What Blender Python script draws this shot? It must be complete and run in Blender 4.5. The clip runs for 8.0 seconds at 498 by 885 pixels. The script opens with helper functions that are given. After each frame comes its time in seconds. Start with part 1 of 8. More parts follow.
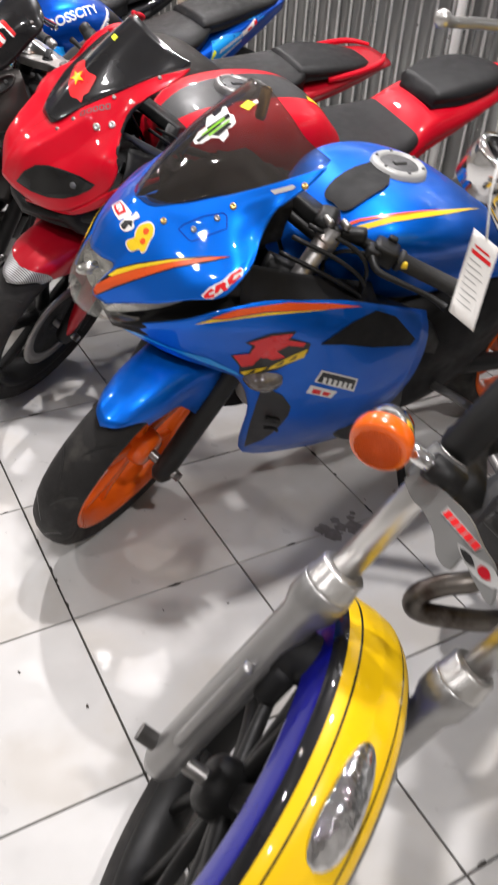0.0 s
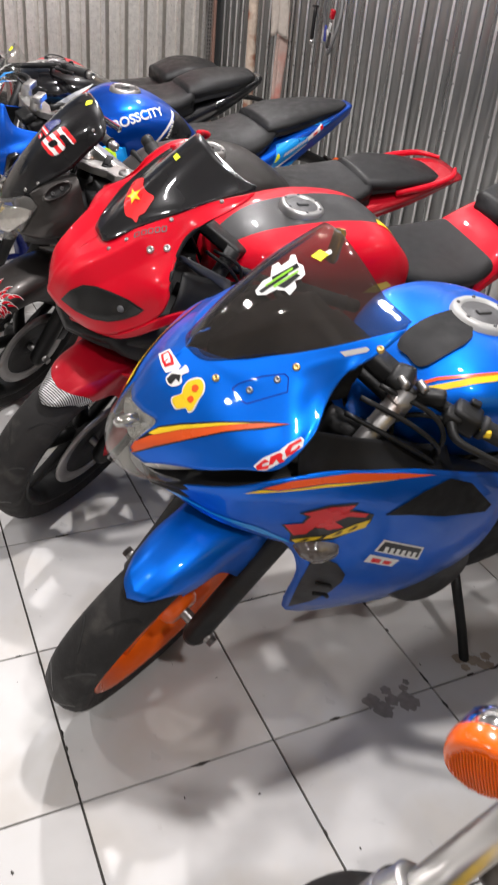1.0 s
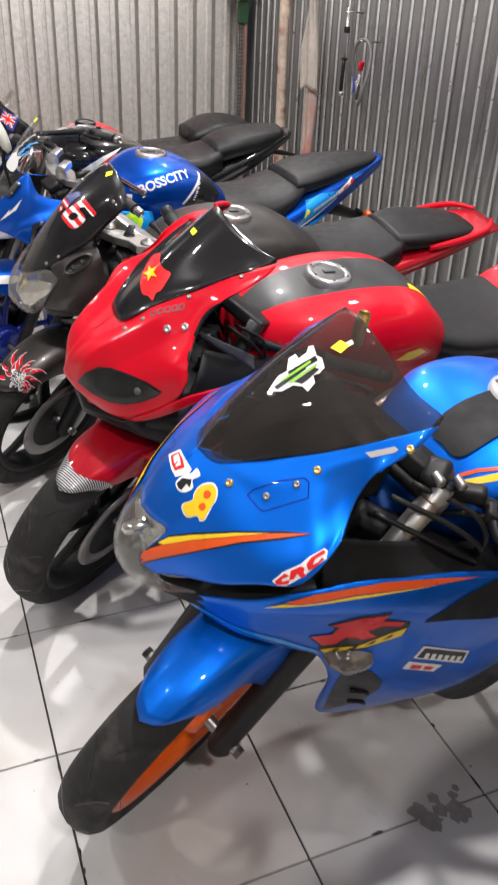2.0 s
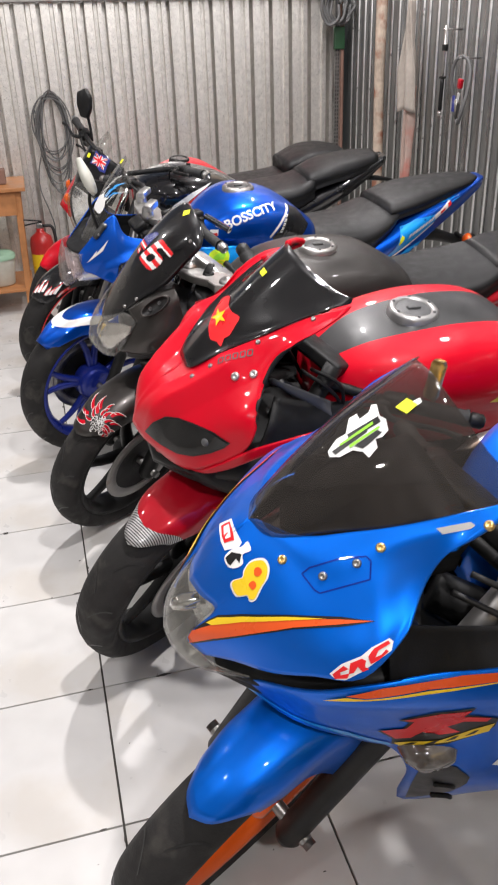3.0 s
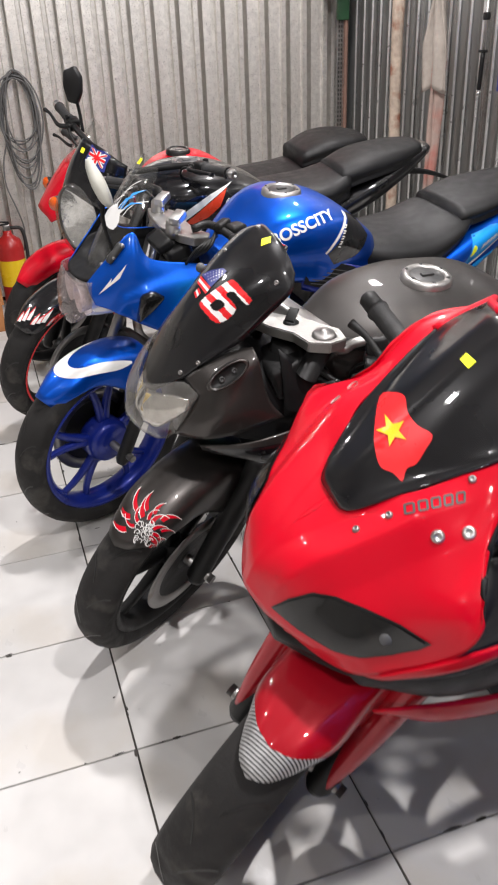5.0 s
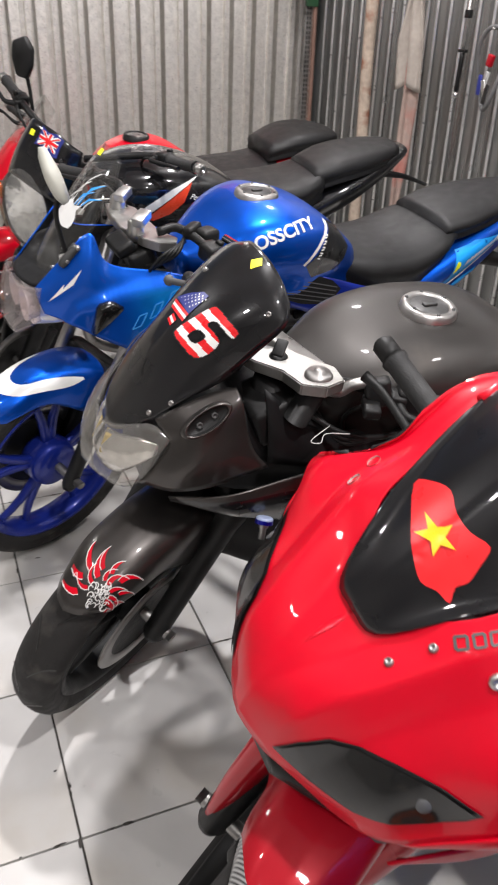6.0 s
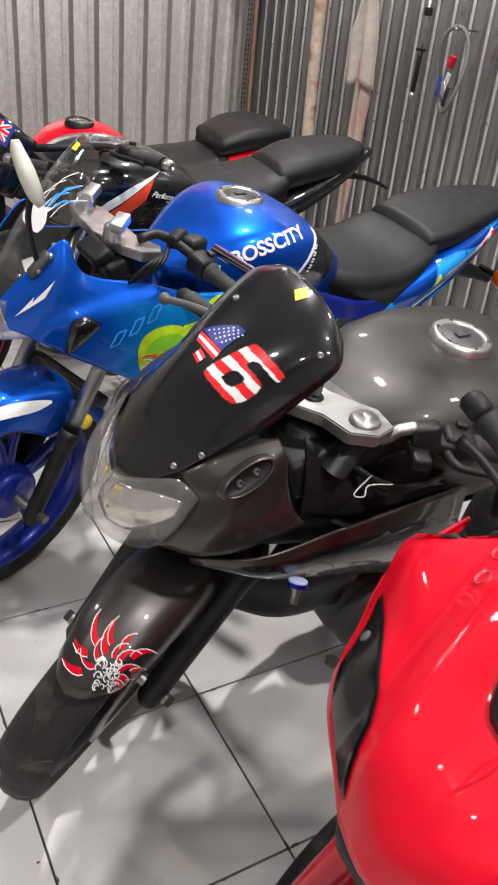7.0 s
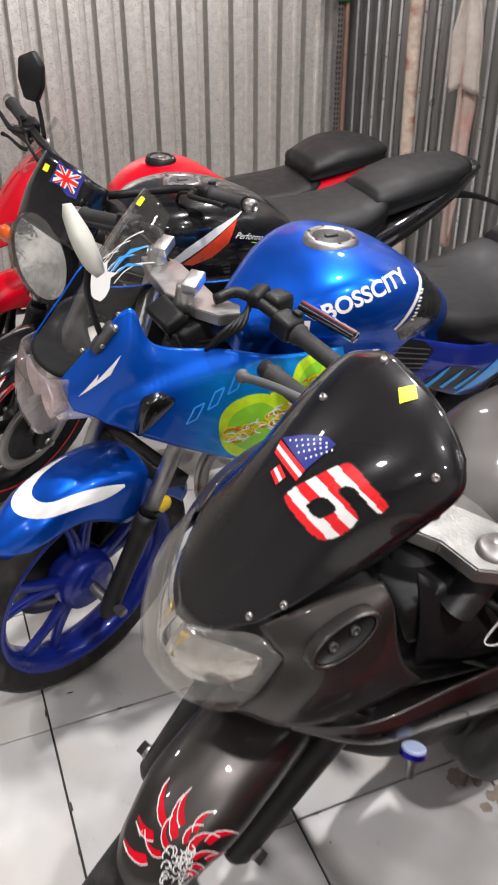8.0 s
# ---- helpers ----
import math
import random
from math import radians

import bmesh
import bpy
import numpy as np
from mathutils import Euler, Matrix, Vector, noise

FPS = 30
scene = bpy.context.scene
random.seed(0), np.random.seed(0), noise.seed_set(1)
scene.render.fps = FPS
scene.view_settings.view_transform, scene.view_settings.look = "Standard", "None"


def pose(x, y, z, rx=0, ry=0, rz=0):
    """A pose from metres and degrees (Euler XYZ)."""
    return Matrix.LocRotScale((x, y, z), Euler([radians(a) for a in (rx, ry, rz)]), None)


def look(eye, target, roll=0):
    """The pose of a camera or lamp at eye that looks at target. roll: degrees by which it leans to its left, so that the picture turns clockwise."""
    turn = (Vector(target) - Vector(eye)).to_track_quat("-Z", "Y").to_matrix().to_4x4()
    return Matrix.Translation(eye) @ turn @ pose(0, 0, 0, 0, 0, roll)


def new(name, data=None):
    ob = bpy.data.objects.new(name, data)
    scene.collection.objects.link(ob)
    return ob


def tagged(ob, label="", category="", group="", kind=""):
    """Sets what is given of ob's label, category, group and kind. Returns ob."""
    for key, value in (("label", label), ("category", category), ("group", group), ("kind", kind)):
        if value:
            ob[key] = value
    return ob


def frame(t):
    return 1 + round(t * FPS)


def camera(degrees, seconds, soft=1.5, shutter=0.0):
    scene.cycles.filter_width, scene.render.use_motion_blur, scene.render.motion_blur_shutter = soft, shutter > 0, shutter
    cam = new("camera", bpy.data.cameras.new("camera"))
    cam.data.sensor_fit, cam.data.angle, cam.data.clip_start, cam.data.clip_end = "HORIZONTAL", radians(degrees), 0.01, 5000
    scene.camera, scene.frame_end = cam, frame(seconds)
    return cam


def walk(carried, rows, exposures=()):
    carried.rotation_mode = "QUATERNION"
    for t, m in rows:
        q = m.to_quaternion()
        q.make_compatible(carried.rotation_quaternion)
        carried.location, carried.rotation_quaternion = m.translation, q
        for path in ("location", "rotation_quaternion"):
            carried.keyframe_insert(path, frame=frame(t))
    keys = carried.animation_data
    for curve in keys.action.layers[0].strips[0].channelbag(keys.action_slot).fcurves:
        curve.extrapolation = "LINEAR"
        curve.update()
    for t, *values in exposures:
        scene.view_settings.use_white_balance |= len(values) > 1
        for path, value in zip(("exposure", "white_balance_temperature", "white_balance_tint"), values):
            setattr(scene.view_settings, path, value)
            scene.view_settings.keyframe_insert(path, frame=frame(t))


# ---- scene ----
cam = camera(35.4, 8.0, soft=2.0, shutter=0.4)
PATH = [
    (0, (-0.282, -1.147, 1.295), (0.557, 0.252, 0.138), 4.1),
    (0.5, (-0.227, -1.011, 1.312), (0.58, 0.461, 0.225), 5.3),
    (1, (-0.19, -0.908, 1.339), (0.596, 0.624, 0.321), 5.6),
    (1.5, (-0.181, -0.855, 1.35), (0.591, 0.719, 0.388), 5.4),
    (1.7, (-0.151, -0.827, 1.358), (0.598, 0.76, 0.399), 4.2),
    (2.8, (-0.005, -0.734, 1.398), (0.489, 0.996, 0.526), -1.4),
    (3, (0.009, -0.703, 1.374), (0.448, 1.035, 0.487), -2.1),
    (3.5, (-0.06, -0.529, 1.332), (0.414, 1.177, 0.401), -1.4),
    (4, (-0.181, -0.285, 1.33), (0.414, 1.387, 0.408), -0.9),
    (4.2, (-0.19, -0.233, 1.342), (0.425, 1.423, 0.404), -1.2),
    (5.3, (-0.074, 0.069, 1.361), (0.447, 1.76, 0.43), -2.4),
    (5.5, (-0.066, 0.113, 1.362), (0.453, 1.801, 0.423), -2.2),
    (6, (-0.093, 0.248, 1.36), (0.593, 1.859, 0.394), 2.0),
    (6.5, (-0.184, 0.413, 1.358), (0.671, 1.932, 0.376), 5.8),
    (7, (-0.193, 0.512, 1.353), (0.711, 2.002, 0.372), 5.9),
    (7.5, (-0.138, 0.627, 1.375), (0.643, 2.187, 0.397), 2.1),
    (8, (-0.05, 0.747, 1.366), (0.615, 2.364, 0.394), -0.1),
]
walk(cam, [(t, look(eye, target, roll)) for t, eye, target, roll in PATH])

# ---- world and lamps ----
world = bpy.data.worlds.new("room_world")
scene.world = world
world.use_nodes = True
world.node_tree.nodes["Background"].inputs[0].default_value = (0.9, 0.95, 1.0, 1)
world.node_tree.nodes["Background"].inputs[1].default_value = 0.05


def ceiling_lamp(x, y, z, watts, size_x, size_y, colour=(1.0, 0.962, 0.965)):
    data = bpy.data.lights.new("ceiling_lamp", "AREA")
    data.shape, data.size, data.size_y, data.energy, data.color = "RECTANGLE", size_x, size_y, watts, colour
    ob = new("ceiling_lamp", data)
    ob.matrix_world = pose(x, y, z)
    return ob


LAMPS = ((0.65, 2.15, 64, 0.11), (0.62, 0.05, 56, 0.11), (-1.6, 3.4, 25, 0.14), (-1.5, 0.7, 17, 0.14), (0.2, -2.0, 46, 0.14), (-1.6, -1.4, 17, 0.14), (1.7, 1.1, 24, 0.14), (1.6, 3.6, 33, 0.14))
for lamp_x, lamp_y, watts, wide in LAMPS:
    ceiling_lamp(lamp_x, lamp_y, 2.92, watts, wide, wide)


# ---- materials ----
def mat(name, colour, rough=0.5, metal=0.0, coat=0.0, vary=0.12, scale=30.0, bump=0.0, bump_scale=200.0, rough_vary=0.1, second=None, mask_scale=4.0, mask_at=0.62, spec=0.5, stretch=1.0):
    """Principled surface with colour and gloss varied at two scales, a fine relief, and an optional second colour in worn patches."""
    m = bpy.data.materials.new(name)
    m.use_nodes = True
    nt = m.node_tree
    n, l = nt.nodes, nt.links
    b = n["Principled BSDF"]
    b.inputs["Metallic"].default_value = metal
    b.inputs["Coat Weight"].default_value = coat
    b.inputs["Coat Roughness"].default_value = 0.035
    b.inputs["Specular IOR Level"].default_value = spec
    tc = n.new("ShaderNodeTexCoord")
    mp = n.new("ShaderNodeMapping")
    mp.inputs["Scale"].default_value = (1, 1, stretch)
    l.new(tc.outputs["Object"], mp.inputs["Vector"])

    def noise_tex(s, detail=4.0):
        t = n.new("ShaderNodeTexNoise")
        t.inputs["Scale"].default_value, t.inputs["Detail"].default_value = s, detail
        l.new(mp.outputs[0], t.inputs["Vector"])
        return t
    big, small = noise_tex(scale * 0.15), noise_tex(scale, 6.0)
    add = n.new("ShaderNodeMath")
    add.operation = "ADD"
    l.new(big.outputs["Fac"], add.inputs[0]), l.new(small.outputs["Fac"], add.inputs[1])
    span = n.new("ShaderNodeMapRange")
    span.inputs["From Min"].default_value, span.inputs["From Max"].default_value = 0.6, 1.4
    span.inputs["To Min"].default_value, span.inputs["To Max"].default_value = 1 - vary, 1 + vary
    l.new(add.outputs[0], span.inputs["Value"])
    mul = n.new("ShaderNodeMix")
    mul.data_type, mul.blend_type = "RGBA", "MULTIPLY"
    mul.inputs["Factor"].default_value = 1.0
    mul.inputs["A"].default_value = (*colour, 1)
    l.new(span.outputs[0], mul.inputs["B"])
    out = mul.outputs["Result"]
    if second:
        k = noise_tex(mask_scale, 8.0)
        ramp = n.new("ShaderNodeMapRange")
        ramp.inputs["From Min"].default_value, ramp.inputs["From Max"].default_value = mask_at - 0.06, mask_at + 0.06
        l.new(k.outputs["Fac"], ramp.inputs["Value"])
        mx = n.new("ShaderNodeMix")
        mx.data_type = "RGBA"
        l.new(ramp.outputs[0], mx.inputs["Factor"]), l.new(out, mx.inputs["A"])
        mx.inputs["B"].default_value = (*second, 1)
        out = mx.outputs["Result"]
    l.new(out, b.inputs["Base Color"])
    rr = n.new("ShaderNodeMapRange")
    rr.inputs["From Min"].default_value, rr.inputs["From Max"].default_value = 0.3, 0.7
    rr.inputs["To Min"].default_value, rr.inputs["To Max"].default_value = max(0.02, rough * (1 - rough_vary * 2)), min(1.0, rough * (1 + rough_vary * 2))
    l.new(small.outputs["Fac"], rr.inputs["Value"]), l.new(rr.outputs[0], b.inputs["Roughness"])
    if bump:
        t = noise_tex(bump_scale, 3.0)
        bp = n.new("ShaderNodeBump")
        bp.inputs["Strength"].default_value, bp.inputs["Distance"].default_value = bump, 0.002
        l.new(t.outputs["Fac"], bp.inputs["Height"]), l.new(bp.outputs[0], b.inputs["Normal"])
    return m


def clear(name, tint, rough=0.03, haze=0.0, haze_colour=(0.7, 0.68, 0.64)):
    """A thin clear or smoked sheet: what lies behind is tinted, the surface glosses by Fresnel."""
    m = bpy.data.materials.new(name)
    m.use_nodes = True
    n, l = m.node_tree.nodes, m.node_tree.links
    n.remove(n["Principled BSDF"])
    tr, gl, mx, fr = n.new("ShaderNodeBsdfTransparent"), n.new("ShaderNodeBsdfGlossy"), n.new("ShaderNodeMixShader"), n.new("ShaderNodeLayerWeight")
    tr.inputs[0].default_value = (*tint, 1)
    gl.inputs["Roughness"].default_value = rough
    fr.inputs[0].default_value = 0.5
    steep, level = n.new("ShaderNodeMath"), n.new("ShaderNodeMath")
    steep.operation, level.operation = "POWER", "MULTIPLY_ADD"
    steep.inputs[1].default_value = 4.0
    level.inputs[1].default_value, level.inputs[2].default_value = 0.6, 0.035
    l.new(fr.outputs["Facing"], steep.inputs[0]), l.new(steep.outputs[0], level.inputs[0])
    through_it = tr.outputs[0]
    if haze:
        df, hz, nz, mr = n.new("ShaderNodeBsdfDiffuse"), n.new("ShaderNodeMixShader"), n.new("ShaderNodeTexNoise"), n.new("ShaderNodeMapRange")
        df.inputs[0].default_value = (*haze_colour, 1)
        nz.inputs["Scale"].default_value = 14.0
        mr.inputs["From Min"].default_value, mr.inputs["From Max"].default_value = 0.3, 0.7
        mr.inputs["To Min"].default_value, mr.inputs["To Max"].default_value = haze * 0.85, haze * 1.15
        l.new(nz.outputs["Fac"], mr.inputs["Value"]), l.new(mr.outputs[0], hz.inputs[0])
        l.new(tr.outputs[0], hz.inputs[1]), l.new(df.outputs[0], hz.inputs[2])
        through_it = hz.outputs[0]
    l.new(level.outputs[0], mx.inputs[0]), l.new(through_it, mx.inputs[1]), l.new(gl.outputs[0], mx.inputs[2])
    l.new(mx.outputs[0], n["Material Output"].inputs[0])
    return m


def paint(name, colour, metal=0.0, rough=0.34, coat=0.65):
    return mat(name, colour, rough, metal, coat, vary=0.06, scale=8.0, rough_vary=0.15, spec=0.15)


BLUE = paint("blue_paint", (0.001, 0.140, 0.70), 0.76, 0.44, 0.4)
BLUE_ROYAL = paint("royal_blue_paint", (0.001, 0.078, 0.50), 0.75, 0.38, 0.5)
BLUE_DEEP = paint("deep_blue_paint", (0.004, 0.02, 0.26), 0.35)
BLUE_LIGHT = paint("light_blue_paint", (0.010, 0.33, 0.88), 0.05)


def fade(name, base, other, along, low, high):
    """Paint sprayed from one colour over into another: fully the second at high, along x; not above the ridge line."""
    m = paint(name, base, 0.55, 0.36, 0.5)
    n, l = m.node_tree.nodes, m.node_tree.links
    b = n["Principled BSDF"]
    was = b.inputs["Base Color"].links[0].from_socket
    tc, xyz, mx, mul = n.new("ShaderNodeTexCoord"), n.new("ShaderNodeSeparateXYZ"), n.new("ShaderNodeMix"), n.new("ShaderNodeMath")
    l.new(tc.outputs["Object"], xyz.inputs[0])
    mul.operation = "MULTIPLY"
    for k, (axis, a, c) in enumerate((("X", low, high), ("Z", *along))):
        r = n.new("ShaderNodeMapRange")
        r.interpolation_type = "SMOOTHSTEP"
        r.inputs["From Min"].default_value, r.inputs["From Max"].default_value = min(a, c), max(a, c)
        r.inputs["To Min"].default_value, r.inputs["To Max"].default_value = 1.0, 0.0
        l.new(xyz.outputs[axis], r.inputs["Value"]), l.new(r.outputs[0], mul.inputs[k])
    mx.data_type = "RGBA"
    mx.inputs["B"].default_value = (*other, 1)
    l.new(mul.outputs[0], mx.inputs["Factor"]), l.new(was, mx.inputs["A"]), l.new(mx.outputs["Result"], b.inputs["Base Color"])
    return m


BLUE_FADE = fade("blue_fade_paint", (0.001, 0.075, 0.46), (0.008, 0.34, 0.92), (0.79, 0.815), -.17, -.34)
RED = paint("red_paint", (0.58, 0.0002, 0.014), 0.0, 0.42, 0.38)
RED_DARK = paint("dark_red_paint", (0.40, 0.004, 0.014), 0.15)
GREY = paint("graphite_paint", (0.064, 0.059, 0.056), 0.85, 0.38, 0.4)
# copy of GREY for the tank: duller from scuffs, base darkened as shade
GREY_SCUFFED_SHADED = mat("scuffed_shaded_graphite_paint", (0.040, 0.037, 0.035), 0.46, 0.6, 0.15, vary=0.2, scale=12, second=(0.07, 0.062, 0.055), mask_scale=5, mask_at=0.66, spec=0.3)
BLACK_GLOSS = paint("gloss_black", (0.006, 0.006, 0.007), 0.0, 0.3, 1.0)
CARBON = mat("dark_carbon_film", (0.022, 0.022, 0.023), 0.42, 0, 0.12, vary=0.25, scale=18, bump=0.1, bump_scale=600, spec=0.4)
YELLOW = paint("yellow_paint", (0.80, 0.50, 0.005))
EAR_GREY = paint("grey_bracket_paint", (0.20, 0.20, 0.195), 0.4, 0.4, 0.3)
INDIGO = paint("indigo_paint", (0.006, 0.008, 0.34), 0.7, 0.32, 0.5)
ORANGE = paint("orange_paint", (0.80, 0.12, 0.008))
BLUE_RIM = paint("dark_blue_rim", (0.008, 0.02, 0.20), 0.2)
PLASTIC = mat("black_plastic", (0.010, 0.010, 0.010), 0.45, bump=0.15, bump_scale=900, second=(0.02, 0.019, 0.018), mask_scale=9, mask_at=0.68, spec=0.25)
PLASTIC_MATT = mat("matt_black_plastic", (0.008, 0.008, 0.0085), 0.58, bump=0.15, bump_scale=500, spec=0.22)
GREY_PLASTIC = mat("grey_plastic", (0.07, 0.07, 0.072), 0.5, bump=0.15, bump_scale=700)
RUBBER = mat("tyre_rubber", (0.017, 0.016, 0.0155), 0.72, bump=0.3, bump_scale=260, second=(0.045, 0.042, 0.038), mask_scale=14, mask_at=0.6, vary=0.25, spec=0.3)
GRIP = mat("grip_rubber", (0.016, 0.016, 0.016), 0.7, bump=0.6, bump_scale=500)
VINYL = mat("seat_vinyl", (0.0085, 0.0085, 0.009), 0.5, bump=0.35, bump_scale=420, vary=0.2, spec=0.35)
ALU = mat("cast_aluminium", (0.55, 0.54, 0.52), 0.34, 0.95, bump=0.15, bump_scale=300, vary=0.2)
CAST = mat("rough_cast_alloy", (0.36, 0.355, 0.34), 0.42, 0.9, bump=0.25, bump_scale=260, vary=0.3)
FORK_ALU = mat("painted_fork_alloy", (0.33, 0.325, 0.32), 0.36, 0.75, 0.3, bump=0.06, bump_scale=300, vary=0.1)
CHROME = mat("chrome", (0.78, 0.78, 0.78), 0.08, 1.0, vary=0.05, second=(0.3, 0.27, 0.24), mask_scale=20, mask_at=0.72)
STEEL = mat("dull_steel", (0.32, 0.31, 0.30), 0.4, 0.9, vary=0.25, second=(0.16, 0.10, 0.07), mask_scale=12, mask_at=0.66)
PIPE = mat("tarnished_pipe", (0.15, 0.135, 0.12), 0.42, 0.8, vary=0.35, scale=25, second=(0.05, 0.035, 0.028), mask_scale=14, mask_at=0.52)
POLISHED = mat("polished_fork_tube", (0.68, 0.67, 0.66), 0.34, 1.0, vary=0.06, stretch=0.2)
ENGINE = mat("engine_metal", (0.06, 0.06, 0.06), 0.5, 0.5, bump=0.4, bump_scale=120, vary=0.3)
SILVER_STRIP = mat("silver_carbon", (0.45, 0.45, 0.45), 0.35, 0.5)
nt = SILVER_STRIP.node_tree
wave = nt.nodes.new("ShaderNodeTexWave")
wave.inputs["Scale"].default_value = 70
wave.inputs["Distortion"].default_value = 0.3
ramp = nt.nodes.new("ShaderNodeMapRange")
ramp.inputs["To Min"].default_value, ramp.inputs["To Max"].default_value = 0.02, 0.62
at = nt.nodes.new("ShaderNodeTexCoord")
nt.links.new(at.outputs["Object"], wave.inputs["Vector"])
nt.links.new(wave.outputs["Fac"], ramp.inputs["Value"])
nt.links.new(ramp.outputs[0], nt.nodes["Principled BSDF"].inputs["Base Color"])
SMOKE = clear("smoked_screen", (0.52, 0.49, 0.47), 0.035, 0.04, (0.40, 0.36, 0.33))
GLASS = clear("clear_lens", (0.90, 0.90, 0.88), 0.04, 0.05)
HAZE_GLASS = clear("hazed_lens", (0.90, 0.89, 0.87), 0.09, 0.06)
PALE_SCREEN = clear("clear_screen", (0.93, 0.93, 0.92), 0.04, 0.014)
PINK_GLASS = clear("rosy_clear_lens", (0.92, 0.86, 0.86), 0.05, 0.09, (0.74, 0.68, 0.68))
REFLECT = mat("lamp_reflector", (0.85, 0.84, 0.82), 0.25, 0.35, bump=0.5, bump_scale=60, vary=0.15)
BOWL = mat("faceted_bowl", (0.86, 0.86, 0.86), 0.14, 0.8, 0.4, bump=1.0, bump_scale=60, vary=0.3, scale=50)
FACETS = mat("faceted_clear_plastic", (0.66, 0.66, 0.67), 0.06, 1.0, 0.3, bump=1.0, bump_scale=95, vary=0.3, scale=60)
SMOKED_LAMP = mat("smoked_lamp", (0.005, 0.005, 0.005), 0.16, 0, 0.25, vary=0.8, scale=45, second=(0.018, 0.016, 0.014), mask_scale=22, mask_at=0.66, bump=0.12, bump_scale=40)
SMOKY_LENS = mat("smoky_brown_lens", (0.10, 0.085, 0.075), 0.12, 0, 1.0, vary=0.5, scale=30, second=(0.25, 0.23, 0.21), mask_scale=16, mask_at=0.6)
AMBER = mat("amber_lens", (0.62, 0.085, 0.003), 0.12, 0, 0.8)
AMBER_RIM = mat("amber_rim", (0.80, 0.12, 0.004), 0.2, 0, 0.6)
WHITE = mat("white_vinyl", (0.78, 0.78, 0.76), 0.35, vary=0.05)
RED_VINYL = mat("red_vinyl", (0.72, 0.015, 0.02), 0.3, vary=0.05)
ORANGE_VINYL = mat("orange_vinyl", (0.80, 0.10, 0.015), 0.3, vary=0.05)
FLAME_RED = mat("orange_red_vinyl", (0.68, 0.055, 0.02), 0.3, vary=0.08)
YELLOW_VINYL = mat("yellow_vinyl", (0.85, 0.58, 0.02), 0.3, vary=0.05)
LIME_VINYL = mat("fluorescent_sticker", (0.85, 0.90, 0.02), 0.5, vary=0.04)
SPRAY = mat("lime_spray", (0.50, 0.72, 0.02), 0.35, vary=0.3, scale=40)
GREEN_VINYL = mat("green_vinyl", (0.24, 0.58, 0.03), 0.35, vary=0.15)
DARK_GREEN = mat("dark_green_paint", (0.02, 0.07, 0.03), 0.5, vary=0.2)
NAVY_VINYL = mat("navy_vinyl", (0.02, 0.03, 0.20), 0.35, vary=0.05)
BLACK_VINYL = mat("black_vinyl", (0.01, 0.01, 0.01), 0.35, vary=0.05)
SKY_VINYL = mat("sky_blue_vinyl", (0.05, 0.35, 0.85), 0.3, vary=0.05)
GREY_VINYL = mat("grey_vinyl", (0.35, 0.35, 0.34), 0.4, vary=0.1)
PALE_BLUE = mat("pale_blue_plastic", (0.42, 0.50, 0.72), 0.4, vary=0.08)
PAPER = mat("paper_tag", (0.82, 0.80, 0.76), 0.8, vary=0.05)
BRASS = mat("brass_screw", (0.75, 0.50, 0.18), 0.3, 0.9)
TILE = mat("white_floor_tile", (0.57, 0.56, 0.545), 0.46, vary=0.07, scale=14, rough_vary=0.25, second=(0.53, 0.505, 0.47), mask_scale=3.5, mask_at=0.57)
GROUT = mat("dirty_grout", (0.055, 0.05, 0.045), 0.9, vary=0.3, scale=60)
GRIME = mat("brown_grime", (0.30, 0.25, 0.20), 0.8, vary=0.35, scale=60)
SPILL = mat("dried_spill", (0.26, 0.24, 0.225), 0.7, vary=0.3, scale=80)
GALV = mat("galvanised_sheet", (0.76, 0.74, 0.70), 0.36, 0.75, vary=0.22, scale=210, rough_vary=0.15, bump=0.05, bump_scale=90)
# lighter copy of the sheet metal: the highlight along each rib, as colour
GALV_RIB_LIT = mat("highlit_galvanised_rib", (0.74, 0.74, 0.73), 0.36, 0.7, vary=0.12, scale=30, rough_vary=0.15)
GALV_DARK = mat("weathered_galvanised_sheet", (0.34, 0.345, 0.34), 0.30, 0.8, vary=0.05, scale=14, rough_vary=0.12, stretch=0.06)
PLASTER = mat("dusty_plaster", (0.40, 0.39, 0.37), 0.9, vary=0.1, scale=12, bump=0.3, bump_scale=80)
CEILING = mat("pale_ceiling", (0.60, 0.60, 0.59), 0.9, vary=0.08)
WOOD = mat("orange_wood", (0.40, 0.17, 0.06), 0.5, vary=0.3, scale=25)
RAW_WOOD = mat("stained_post", (0.42, 0.34, 0.27), 0.8, vary=0.35, scale=40, bump=0.4, bump_scale=80, second=(0.24, 0.10, 0.06), mask_scale=9, mask_at=0.58)
CLOTH = mat("dusty_cloth", (0.36, 0.32, 0.28), 0.95, vary=0.2, scale=40, bump=0.6, bump_scale=300)
RUST = mat("rusty_steel", (0.22, 0.13, 0.10), 0.7, 0.3, vary=0.3, scale=40)
EXT_RED = mat("extinguisher_red", (0.45, 0.02, 0.02), 0.35, vary=0.1)
CABLE = mat("cable_sheath", (0.12, 0.12, 0.12), 0.6, vary=0.2)
YELLOWED = mat("yellowed_plastic", (0.62, 0.47, 0.16), 0.5, vary=0.15)
CREAM = mat("cream_panel", (0.62, 0.52, 0.40), 0.7, vary=0.08)
BANNER = mat("dark_banner", (0.02, 0.04, 0.08), 0.5, vary=0.4, scale=20, second=(0.3, 0.35, 0.4), mask_scale=10, mask_at=0.66)
CLOUDY = mat("milky_plastic", (0.50, 0.50, 0.44), 0.5, vary=0.1)


